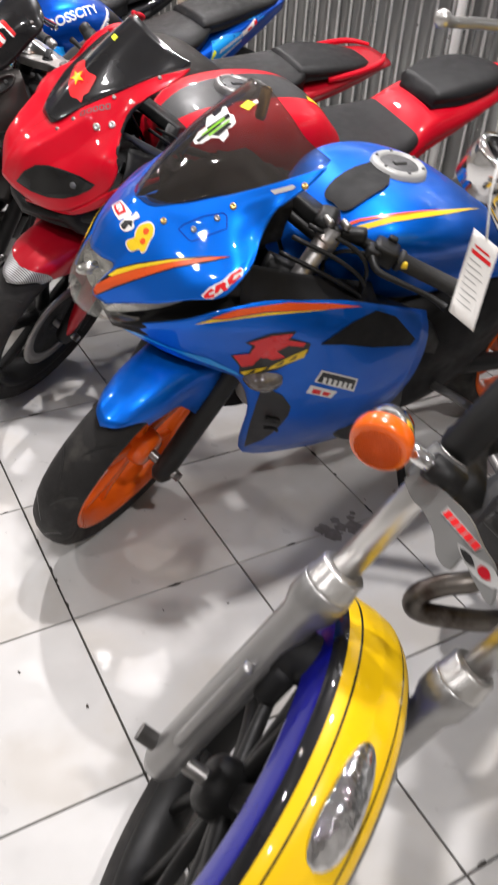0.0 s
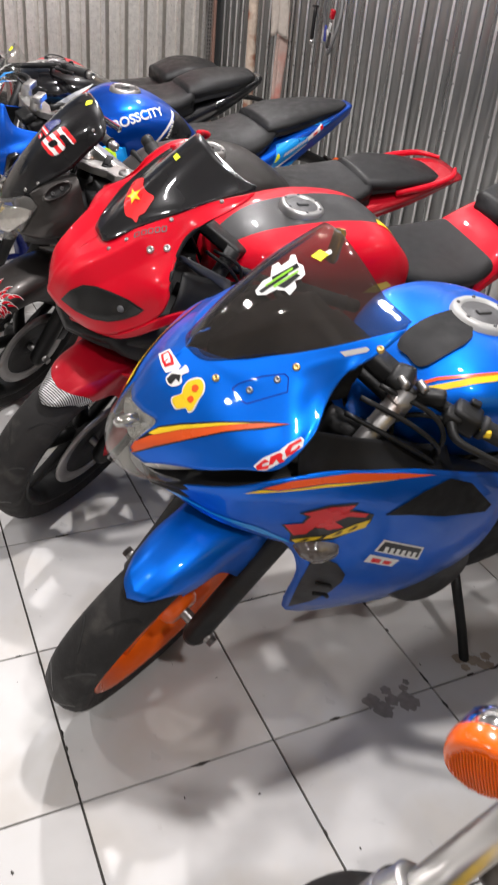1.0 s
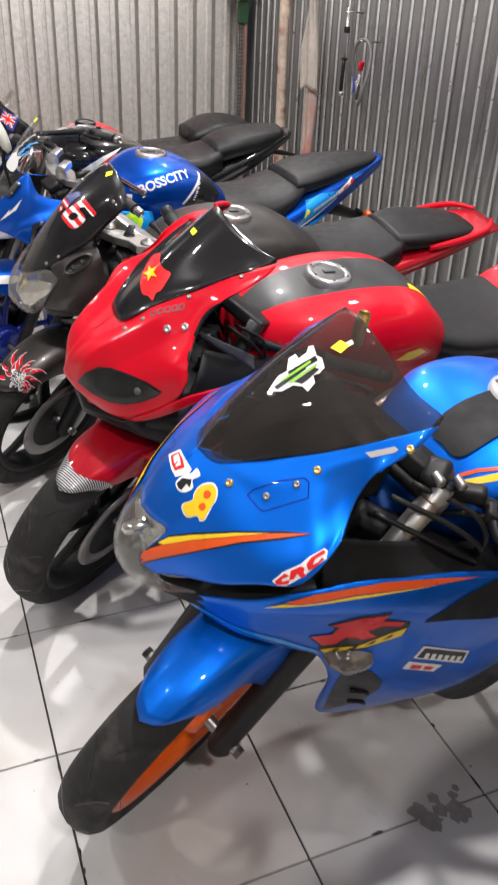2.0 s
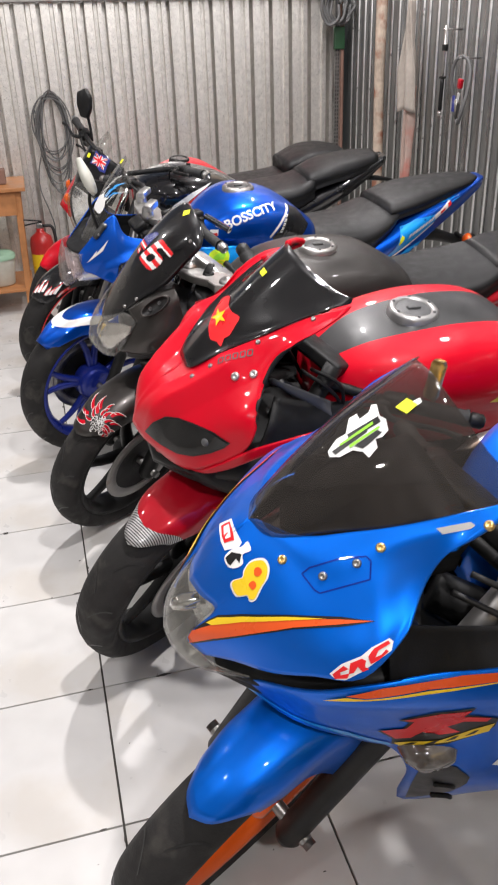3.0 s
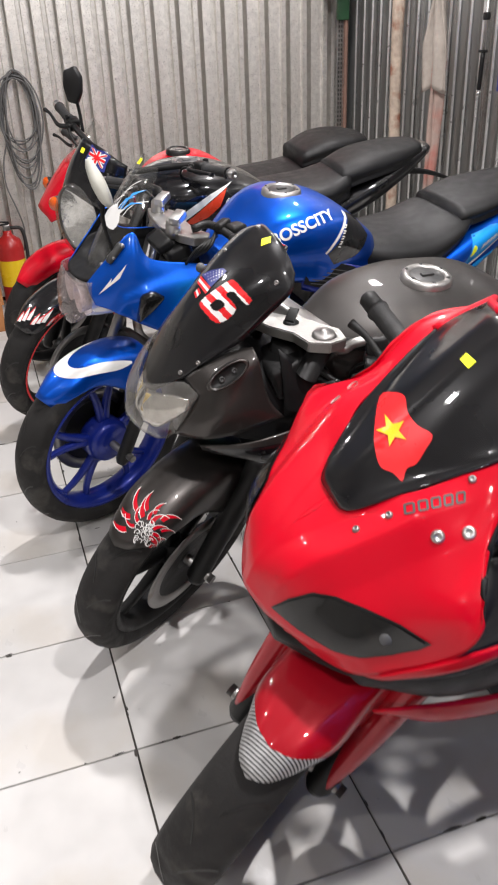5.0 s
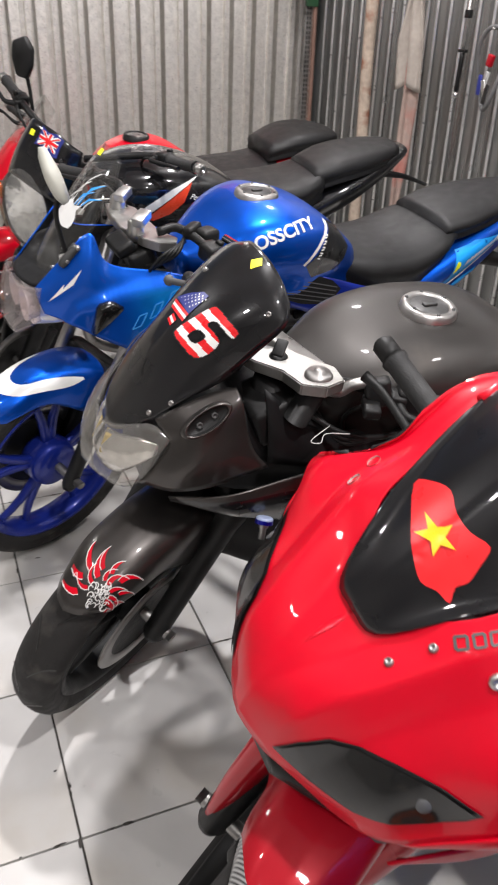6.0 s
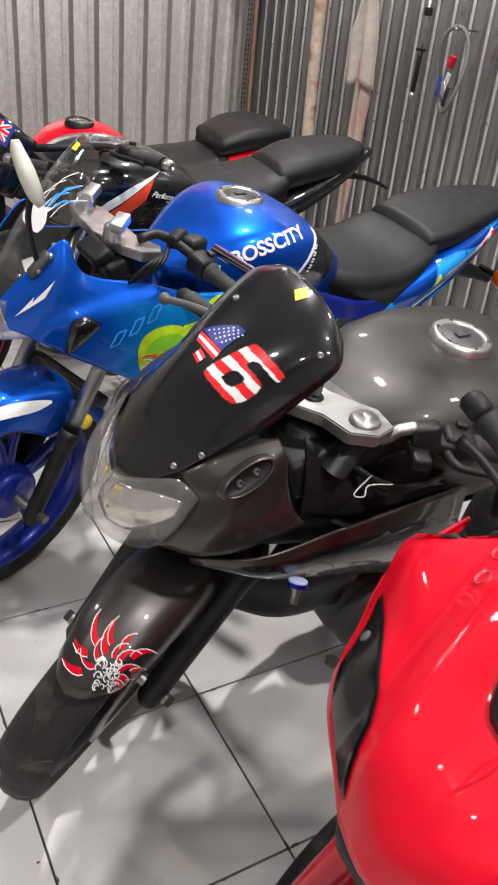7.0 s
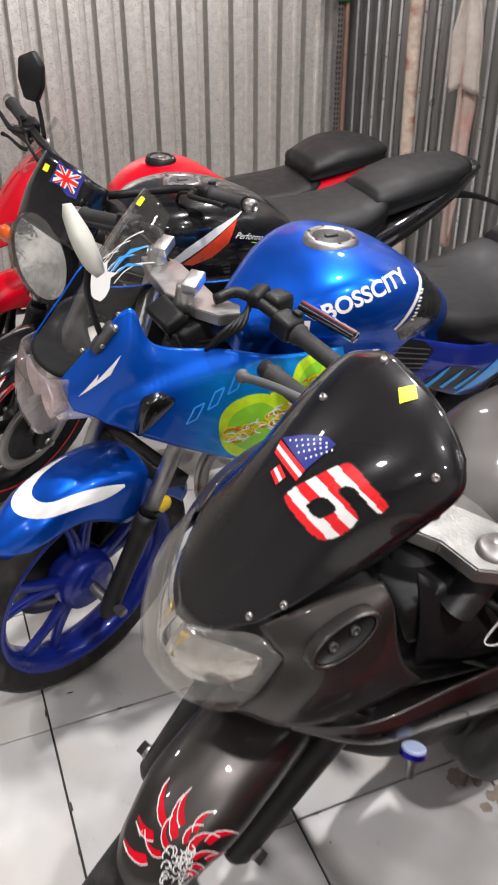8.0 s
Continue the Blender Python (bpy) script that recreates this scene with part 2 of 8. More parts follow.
# ---- building kit ----
from mathutils.bvhtree import BVHTree

SURFACE = {}


def part(name, bm, material, parent=None, label="", smooth=True, basis=None):
    """Links a bmesh as one mesh object under a thing or part."""
    me = bpy.data.meshes.new(name)
    bm.normal_update()
    bm.to_mesh(me)
    bm.free()
    for m in (material if isinstance(material, (list, tuple)) else [material]):
        me.materials.append(m)
    if smooth:
        me.shade_smooth()
    ob = new(name, me)
    ob.parent = parent
    if basis is not None:
        ob.matrix_basis = basis
    if label:
        ob["label"] = label
    return ob


def ring_spline(a, n):
    """Catmull-Rom through the rows of a, n steps a span."""
    a = np.asarray(a, float)
    p = np.concatenate([[2 * a[0] - a[1]], a, [2 * a[-1] - a[-2]]])
    out = []
    for i in range(len(a) - 1):
        p0, p1, p2, p3 = p[i:i + 4]
        for k in range(n):
            t = k / n
            out.append(0.5 * (2 * p1 + (p2 - p0) * t + (2 * p0 - 5 * p1 + 4 * p2 - p3) * t * t + (3 * p1 - p0 - 3 * p2 + p3) * t ** 3))
    out.append(a[-1])
    return np.array(out)


def add_grid(bm, g, closed_v=False, mat_of=None):
    vs = [[bm.verts.new(p) for p in row] for row in g]
    nv = len(vs[0])
    for i in range(len(vs) - 1):
        for j in range(nv if closed_v else nv - 1):
            k = (j + 1) % nv
            f = bm.faces.new((vs[i][j], vs[i + 1][j], vs[i + 1][k], vs[i][k]))
            if mat_of:
                f.material_index = mat_of(i / (len(vs) - 1), j / (nv - 1))
    return vs


def shell(name, rows, material, parent, label="", mirror=True, thick=0.004, nu=5, nv=4, mat_of=None, basis=None, inside=None, mirror_keep=1.0, mirror_wide=1.0, relief=None):
    """A smooth panel through a net of points (rows front to rear, each from its upper to its lower edge), mirrored over y, with thickness; relief moves its points to form creases."""
    g = ring_spline(rows, nu)
    g = np.swapaxes(ring_spline(np.swapaxes(g, 0, 1), nv), 0, 1)
    if relief:
        g = np.array([[relief(*p) for p in row] for row in g])
    bm = bmesh.new()
    add_grid(bm, g, mat_of=mat_of)
    if mirror:
        h = g * np.array([1, -1, 1])
        if mirror_wide != 1.0:
            u, v = np.linspace(0, 1, g.shape[0])[:, None], np.linspace(0, 1, g.shape[1])[None, :]
            h[:, :, 1] *= 1 + (mirror_wide - 1) * np.minimum(1, v * 2.5) * (1 - 0.9 * u)
        add_grid(bm, h[:max(2, int(len(g) * mirror_keep))], mat_of=mat_of)
        bmesh.ops.remove_doubles(bm, verts=bm.verts, dist=0.0008)
    bmesh.ops.recalc_face_normals(bm, faces=bm.faces)
    mid = sum((f.calc_center_median() for f in bm.faces), Vector()) / len(bm.faces)
    if sum(f.normal.dot(f.calc_center_median() - Vector((mid.x - 0.1, 0, mid.z - 0.05))) for f in bm.faces) < 0:
        bmesh.ops.reverse_faces(bm, faces=bm.faces)
    tree = BVHTree.FromBMesh(bm)
    mats = list(material) if isinstance(material, (list, tuple)) else [material]
    ob = part(name, bm, mats + ([inside] if inside else []), parent, label, basis=basis)
    s = ob.modifiers.new("thickness", "SOLIDIFY")
    s.thickness, s.offset = thick, -1.0
    if inside:
        s.material_offset = len(mats)
    SURFACE[ob] = (tree, 0.0)
    return ob


def body(name, stations, material, parent, label="", mat_of=None, nu=5, nv=4, basis=None):
    """A closed soft body: stations of (x, top z, half width, z of the widest, bottom z, bottom half width)."""
    rows = []
    for x, zt, w, zm, zb, wb in stations:
        rows.append([(x, 0, zt), (x, w * 0.5, zt - 0.06 * (zt - zm)), (x, w * 0.86, zt - 0.32 * (zt - zm)), (x, w, zm), (x, 0.5 * (w + wb), 0.5 * (zm + zb)), (x, wb, zb), (x, 0, zb)])
    g = ring_spline(rows, nu)
    g = np.swapaxes(ring_spline(np.swapaxes(g, 0, 1), nv), 0, 1)
    g[:, :, 1] = np.maximum(g[:, :, 1], 0)
    bm = bmesh.new()
    add_grid(bm, g, mat_of=mat_of)
    add_grid(bm, g * np.array([1, -1, 1]), mat_of=mat_of)
    for e in (0, -1):
        ring = [bm.verts.new(p) for p in g[e]] + [bm.verts.new(p * np.array([1, -1, 1])) for p in g[e][::-1]]
        bm.faces.new(ring)
    bmesh.ops.remove_doubles(bm, verts=bm.verts, dist=0.0008)
    bmesh.ops.recalc_face_normals(bm, faces=bm.faces)
    tree = BVHTree.FromBMesh(bm)
    ob = part(name, bm, material, parent, label, basis=basis)
    SURFACE[ob] = (tree, 0.0)
    return ob


def sweep(bm, path, radius, seg=10, soft=4, cap=True):
    """A round bar along a path; radius a number or one for each point."""
    p = np.asarray(path, float)
    r = np.asarray([radius] * len(p) if np.isscalar(radius) else radius, float)
    if soft > 1 and len(p) > 2:
        q = ring_spline(np.column_stack([p, r]), soft)
        p, r = q[:, :3], q[:, 3]
    up, rings = None, []
    for i in range(len(p)):
        d = Vector(p[min(i + 1, len(p) - 1)] - p[max(i - 1, 0)]).normalized()
        if up is None:
            up = d.orthogonal().normalized()
        up = (up - d * up.dot(d)).normalized()
        side = d.cross(up)
        rings.append([Vector(p[i]) + float(r[i]) * (math.cos(a) * up + math.sin(a) * side) for a in (2 * math.pi * k / seg for k in range(seg))])
    vs = add_grid(bm, rings, closed_v=True)
    if cap:
        bm.faces.new(vs[0]), bm.faces.new(vs[-1])
    return bm


def bar(name, path, radius, material, parent, label="", seg=10, soft=4, basis=None):
    bm = sweep(bmesh.new(), path, radius, seg, soft)
    bmesh.ops.recalc_face_normals(bm, faces=bm.faces)
    return part(name, bm, material, parent, label, basis=basis)


def turn(bm, profile, at=(0, 0, 0), axis="y", seg=40, closed=False):
    """Turns a profile of (radius, along) round an axis through at."""
    rings = []
    for k in range(seg):
        a = 2 * math.pi * k / seg
        c, s = math.cos(a), math.sin(a)
        ring = []
        for r, h in profile:
            v = {"y": (r * c, h, r * s), "z": (r * c, r * s, h), "x": (h, r * c, r * s)}[axis]
            ring.append(Vector(v) + Vector(at))
        rings.append(ring)
    rings.append(rings[0])
    add_grid(bm, rings, closed_v=closed)
    bmesh.ops.remove_doubles(bm, verts=bm.verts, dist=0.0001)
    return bm


def block(bm, size, m=None, bevel=0.004):
    """A bevelled box of that size, at the pose m."""
    t = bmesh.new()
    bmesh.ops.create_cube(t, size=1.0)
    bmesh.ops.scale(t, vec=size, verts=t.verts)
    if bevel:
        bmesh.ops.bevel(t, geom=t.edges[:], offset=bevel, segments=2, affect="EDGES", profile=0.6)
    if m is not None:
        bmesh.ops.transform(t, matrix=m, verts=t.verts)
    me = bpy.data.meshes.new("tmp")
    t.to_mesh(me)
    t.free()
    bm.from_mesh(me)
    bpy.data.meshes.remove(me)
    return bm


def plate(bm, outline, y0, y1, bevel=0.003):
    """A plate of the outline (x, z) between y0 and y1."""
    t = bmesh.new()
    f = t.faces.new([t.verts.new((x, y0, z)) for x, z in outline])
    r = bmesh.ops.extrude_face_region(t, geom=[f])
    bmesh.ops.translate(t, vec=(0, y1 - y0, 0), verts=[v for v in r["geom"] if isinstance(v, bmesh.types.BMVert)])
    bmesh.ops.recalc_face_normals(t, faces=t.faces)
    if bevel:
        bmesh.ops.bevel(t, geom=t.edges[:], offset=bevel, segments=1, affect="EDGES")
    me = bpy.data.meshes.new("tmp")
    t.to_mesh(me)
    t.free()
    bm.from_mesh(me)
    bpy.data.meshes.remove(me)
    return bm


def decal(name, outlines, target, origin, u, v, material, parent, label="", lift=0.0012, basis=None, words=None, size=0.04, shear=0.0, fine=0.012, bold=0.0):
    """A thin sticker: outlines (or words) in the plane (u, v) at origin, laid onto the surface of a panel."""
    tree, half = SURFACE[target]
    o, u, v = Vector(origin), Vector(u).normalized(), Vector(v).normalized()
    n = u.cross(v).normalized()
    bm = bmesh.new()
    if words:
        cu = bpy.data.curves.new("letters", "FONT")
        cu.body, cu.size, cu.shear, cu.offset, cu.align_x, cu.align_y = words, size, shear, bold, "CENTER", "CENTER"
        t = bpy.data.objects.new("letters", cu)
        scene.collection.objects.link(t)
        me = bpy.data.meshes.new_from_object(t.evaluated_get(bpy.context.evaluated_depsgraph_get()))
        bm.from_mesh(me)
        bpy.data.objects.remove(t)
        bpy.data.curves.remove(cu)
        bpy.data.meshes.remove(me)
    else:
        for poly in outlines:
            bm.faces.new([bm.verts.new((a, b, 0)) for a, b in poly])
    bmesh.ops.triangulate(bm, faces=bm.faces)
    for _ in range(4):
        long = [e for e in bm.edges if e.calc_length() > fine]
        if not long:
            break
        bmesh.ops.subdivide_edges(bm, edges=long, cuts=1)
        bmesh.ops.triangulate(bm, faces=bm.faces)
    for w in bm.verts:
        p = o + u * w.co.x + v * w.co.y
        hit, normal, _, _ = tree.ray_cast(p + n * 0.25, -n)
        if hit is None:
            hit, normal, _, _ = tree.find_nearest(p)
        if normal.dot(n) < 0:
            normal = -normal
        w.co = hit + normal * (half + lift)
    ob = part(name, bm, material, parent, label, basis=basis)
    if not words and len(outlines) > 2:
        ob["kind"] = "stuff"
    return ob


def sticker(name, points, target, n, material, parent, label="", lift=0.0014, basis=None, fine=0.012, more=()):
    """A sticker whose outline runs through points near a panel, seen along n; more holds further outlines."""
    n = Vector(n).normalized()
    rings = [[Vector(q) for q in ring] for ring in (points, *more)]
    o = sum(rings[0], Vector()) / len(rings[0])
    u = Vector((-1, 0, 0)) + n * n.x
    u.normalize()
    v = n.cross(u)
    flat = [[((q - o).dot(u), (q - o).dot(v)) for q in ring] for ring in rings]
    return decal(name, flat, target, o, u, v, material, parent, label, lift, basis, fine=fine)


def strip(points, w, closed=False):
    """Narrow quads along a line in a plane."""
    out, q = [], list(points) + ([points[0]] if closed else [])
    for (x0, y0), (x1, y1) in zip(q, q[1:]):
        s = math.hypot(x1 - x0, y1 - y0)
        a, c = -(y1 - y0) / s * w / 2, (x1 - x0) / s * w / 2
        out.append([(x0 + a, y0 + c), (x1 + a, y1 + c), (x1 - a, y1 - c), (x0 - a, y0 - c)])
    return out


def soft(points, n=4):
    """A closed outline rounded through its corners."""
    out = []
    for i in range(len(points)):
        p0, p1, p2, p3 = (np.array(points[(i + k) % len(points)], float) for k in (-1, 0, 1, 2))
        for k in range(n):
            t = k / n
            out.append(tuple(0.5 * (2 * p1 + (p2 - p0) * t + (2 * p0 - 5 * p1 + 4 * p2 - p3) * t * t + (3 * p1 - p0 - 3 * p2 + p3) * t ** 3)))
    return out


def plane_of(n, along):
    """Axes u (near the direction along) and v of the plane seen along n."""
    n = Vector(n).normalized()
    u = Vector(along) - n * n.dot(Vector(along))
    u.normalize()
    return u, n.cross(u)


def circle(r, n=20, x=0.0, y=0.0):
    return [(x + r * math.cos(2 * math.pi * k / n), y + r * math.sin(2 * math.pi * k / n)) for k in range(n)]


def bolts(places, target, u, v, material, parent, r=0.006, label=""):
    """Round screw heads set onto a panel."""
    tree, half = SURFACE[target]
    n = Vector(u).cross(Vector(v)).normalized()
    for p in places:
        p = Vector(p)
        hit, normal, _, _ = tree.ray_cast(p + n * 0.25, -n)
        if hit is None:
            hit, normal, _, _ = tree.find_nearest(p)
        if normal.dot(n) < 0:
            normal = -normal
        bm = turn(bmesh.new(), [(0.0, 0.003), (r * 0.35, 0.003), (r * 0.4, 0.0042), (r * 0.8, 0.004), (r, 0.0015), (r * 1.05, -0.002)], axis="z", seg=14)
        m = normal.to_track_quat("Z", "Y").to_matrix().to_4x4()
        bmesh.ops.transform(bm, matrix=Matrix.Translation(hit + normal * half) @ m, verts=bm.verts)
        part("screw", bm, material, parent, label)


# ---- the room ----
WALL_X, WALL_Y, LEFT_X, NEAR_Y, HIGH = 2.16, 4.72, -3.4, -3.6, 3.1


def slab(name, size, at, material, label, category, bevel=0.0):
    bm = block(bmesh.new(), size, pose(*at), bevel)
    return tagged(part(name, bm, material, None, smooth=False), label, category, kind="structure")


floor = slab("floor", (WALL_X - LEFT_X + 0.4, WALL_Y - NEAR_Y + 0.4, 0.1), ((WALL_X + LEFT_X) / 2, (WALL_Y + NEAR_Y) / 2, -0.056), GROUT, "white ceramic tile floor with dark dirty joints", "floor")
slab("ceiling", (WALL_X - LEFT_X + 0.4, WALL_Y - NEAR_Y + 0.4, 0.1), ((WALL_X + LEFT_X) / 2, (WALL_Y + NEAR_Y) / 2, HIGH + 0.05), CEILING, "plain white ceiling of the garage", "ceiling")
slab("wall_west", (0.1, WALL_Y - NEAR_Y + 0.4, HIGH), (LEFT_X - 0.05, (WALL_Y + NEAR_Y) / 2, HIGH / 2), PLASTER, "plain dusty plaster wall", "wall")
slab("wall_south", (WALL_X - LEFT_X, 0.1, HIGH), ((WALL_X + LEFT_X) / 2, NEAR_Y - 0.05, HIGH / 2), PLASTER, "plain dusty plaster wall", "wall")
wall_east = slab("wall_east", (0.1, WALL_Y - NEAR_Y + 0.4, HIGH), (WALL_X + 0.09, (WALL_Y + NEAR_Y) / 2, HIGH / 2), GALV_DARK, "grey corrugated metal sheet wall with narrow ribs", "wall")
wall_north = slab("wall_north", (WALL_X - LEFT_X + 0.02, 0.1, HIGH), ((WALL_X + LEFT_X) / 2, WALL_Y + 0.17, HIGH / 2), GALV, "silvery corrugated metal sheet wall", "wall")


def sheet(parent, x0, x1, z0, z1, pitch, rib, deep, material, place, wide=True):
    """One trapezoid-ribbed metal sheet from x0 to x1 along the wall."""
    prof, x = [], x0
    flat = pitch - rib
    while x < x1 - 0.001:
        if wide:
            steps = ((0, 0), (flat * 0.46, 0.001), (flat * 0.53, -0.020), (flat * 0.72, -0.021), (flat * 0.75, 0.001), (flat, 0), (flat + rib * 0.04, -deep), (flat + rib * 0.82, -deep), (flat + rib * 0.90, 0.006))
        else:
            steps = [(0, 0), (flat * 0.5, 0.0006), (flat * 0.98, 0)] + [(flat + rib * (0.5 - 0.5 * math.cos(q)), deep * math.sin(q)) for q in (0.0, 0.4, 0.8, 1.2, 1.57, 1.94, 2.34, 2.74)]
        for a, h in steps:
            if x + a <= x1:
                prof.append((x + a, h))
        x += pitch
    prof.append((x1, 0))
    bm = bmesh.new()
    zs = [z0, 0.5 * (z0 + z1), z1]
    add_grid(bm, [[Vector((a, -h, z)) for z in zs] for a, h in prof])
    # crest faces get the lighter metal, so their highlight is painted in
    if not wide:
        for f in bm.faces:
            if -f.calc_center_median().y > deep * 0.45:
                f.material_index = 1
    bmesh.ops.transform(bm, matrix=place, verts=bm.verts)
    ob = part("metal_sheet", bm, material if wide else [material, GALV_RIB_LIT], parent, smooth=not wide)
    ob.modifiers.new("thickness", "SOLIDIFY").thickness = 0.0012
    return ob


# far wall: sheets overlap every metre or so up to a rail at 1.72 m
for k, (a, b) in enumerate(((-3.4, -2.45), (-2.5, -1.55), (-1.6, -0.65), (-0.7, 0.25), (0.2, 1.02), (0.99, 2.05))):
    sheet(wall_north, a, b, 0.02, 1.70, 0.150 if k < 4 else 0.130, 0.027, 0.085, GALV, pose(0, WALL_Y + 0.012 - 0.004 * (k % 2), 0))
for k in range(7):
    a = NEAR_Y + k * 1.2
    b = min(a + 1.22, WALL_Y)
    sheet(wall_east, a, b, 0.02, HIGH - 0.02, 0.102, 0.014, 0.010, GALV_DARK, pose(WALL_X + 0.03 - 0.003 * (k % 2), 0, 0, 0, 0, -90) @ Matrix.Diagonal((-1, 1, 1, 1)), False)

bm = block(bmesh.new(), (5.5, 0.05, 0.045), pose(-0.65, WALL_Y - 0.002, 1.722), 0.004)
tagged(part("wall_rail", bm, STEEL, None, smooth=False), "grey steel rail along the top of the metal sheets", "rail", kind="structure")
for x0, x1, m, text in ((-2.4, 1.02, BANNER, "dark printed banner above the metal sheets"), (1.03, 1.52, RED_VINYL, "red printed banner panel above the metal sheets"), (1.58, 2.14, CREAM, "cream painted board above the metal sheets")):
    bm = block(bmesh.new(), (x1 - x0, 0.012, 1.0), pose((x0 + x1) / 2, WALL_Y + 0.02, 2.26), 0.002)
    tagged(part("wall_panel", bm, m, None, smooth=False), text, "panel", kind="structure")
bm = block(bmesh.new(), (0.05, 0.03, 1.0), pose(1.55, WALL_Y + 0.01, 2.26), 0.003)
tagged(part("wall_trim", bm, STEEL, None, smooth=False), "grey upright strip between wall boards", "trim", kind="structure")

for lamp_x, lamp_y, watts, wide in LAMPS:
    rim = 0.06 + wide * 0.72
    bm = turn(bmesh.new(), [(0.0, 0.16), (rim - 0.015, 0.16), (rim, 0.05), (rim - 0.005, 0.0), (rim - 0.015, 0.0), (rim - 0.015, 0.04)], (lamp_x, lamp_y, 2.94), "z", 28)
    tagged(part("ceiling_light", bm, WHITE, None), "round white ceiling light fitting", "light", "ceiling lights")


# ---- motorcycle kit: x ahead of the front axle, y to the rider's left, z up ----
RAKE = radians(25.0)
UP = Vector((-math.sin(RAKE), 0, math.cos(RAKE)))


def stand_bike(name, x, y, heading, lean, label):
    e = new(name)
    e.matrix_world = pose(x, y, 0, 0, 0, heading) @ pose(0, 0, 0, -lean)
    e.empty_display_size = 0.2
    return tagged(e, label, "motorcycle", "parked motorcycles")


def steering(angle, axle_x=0.0, r=0.29, offset=0.04):
    a = Vector((axle_x - offset, 0, r))
    return Matrix.Translation(a) @ Matrix.Rotation(radians(angle), 4, UP) @ Matrix.Translation(-a)


def spoke(bm, a0, r0, r1, w0, w1, t, at, bend=0.0):
    """One tapered spoke of a cast wheel."""
    rows = []
    for k in range(5):
        f = k / 4
        r, w, a = r0 + (r1 - r0) * f, (w0 + (w1 - w0) * f) / 2, a0 + bend * f * f
        c, s = math.cos(a), math.sin(a)
        ring = []
        for du, dy in ((-w, -t * 0.6), (-w * 0.6, -t), (w * 0.6, -t), (w, -t * 0.6), (w, t * 0.6), (w * 0.6, t), (-w * 0.6, t), (-w, t * 0.6)):
            ring.append(Vector((r * c - du * s, dy * (1 - 0.25 * f), r * s + du * c)) + Vector(at))
        rows.append(ring)
    add_grid(bm, rows, closed_v=True)


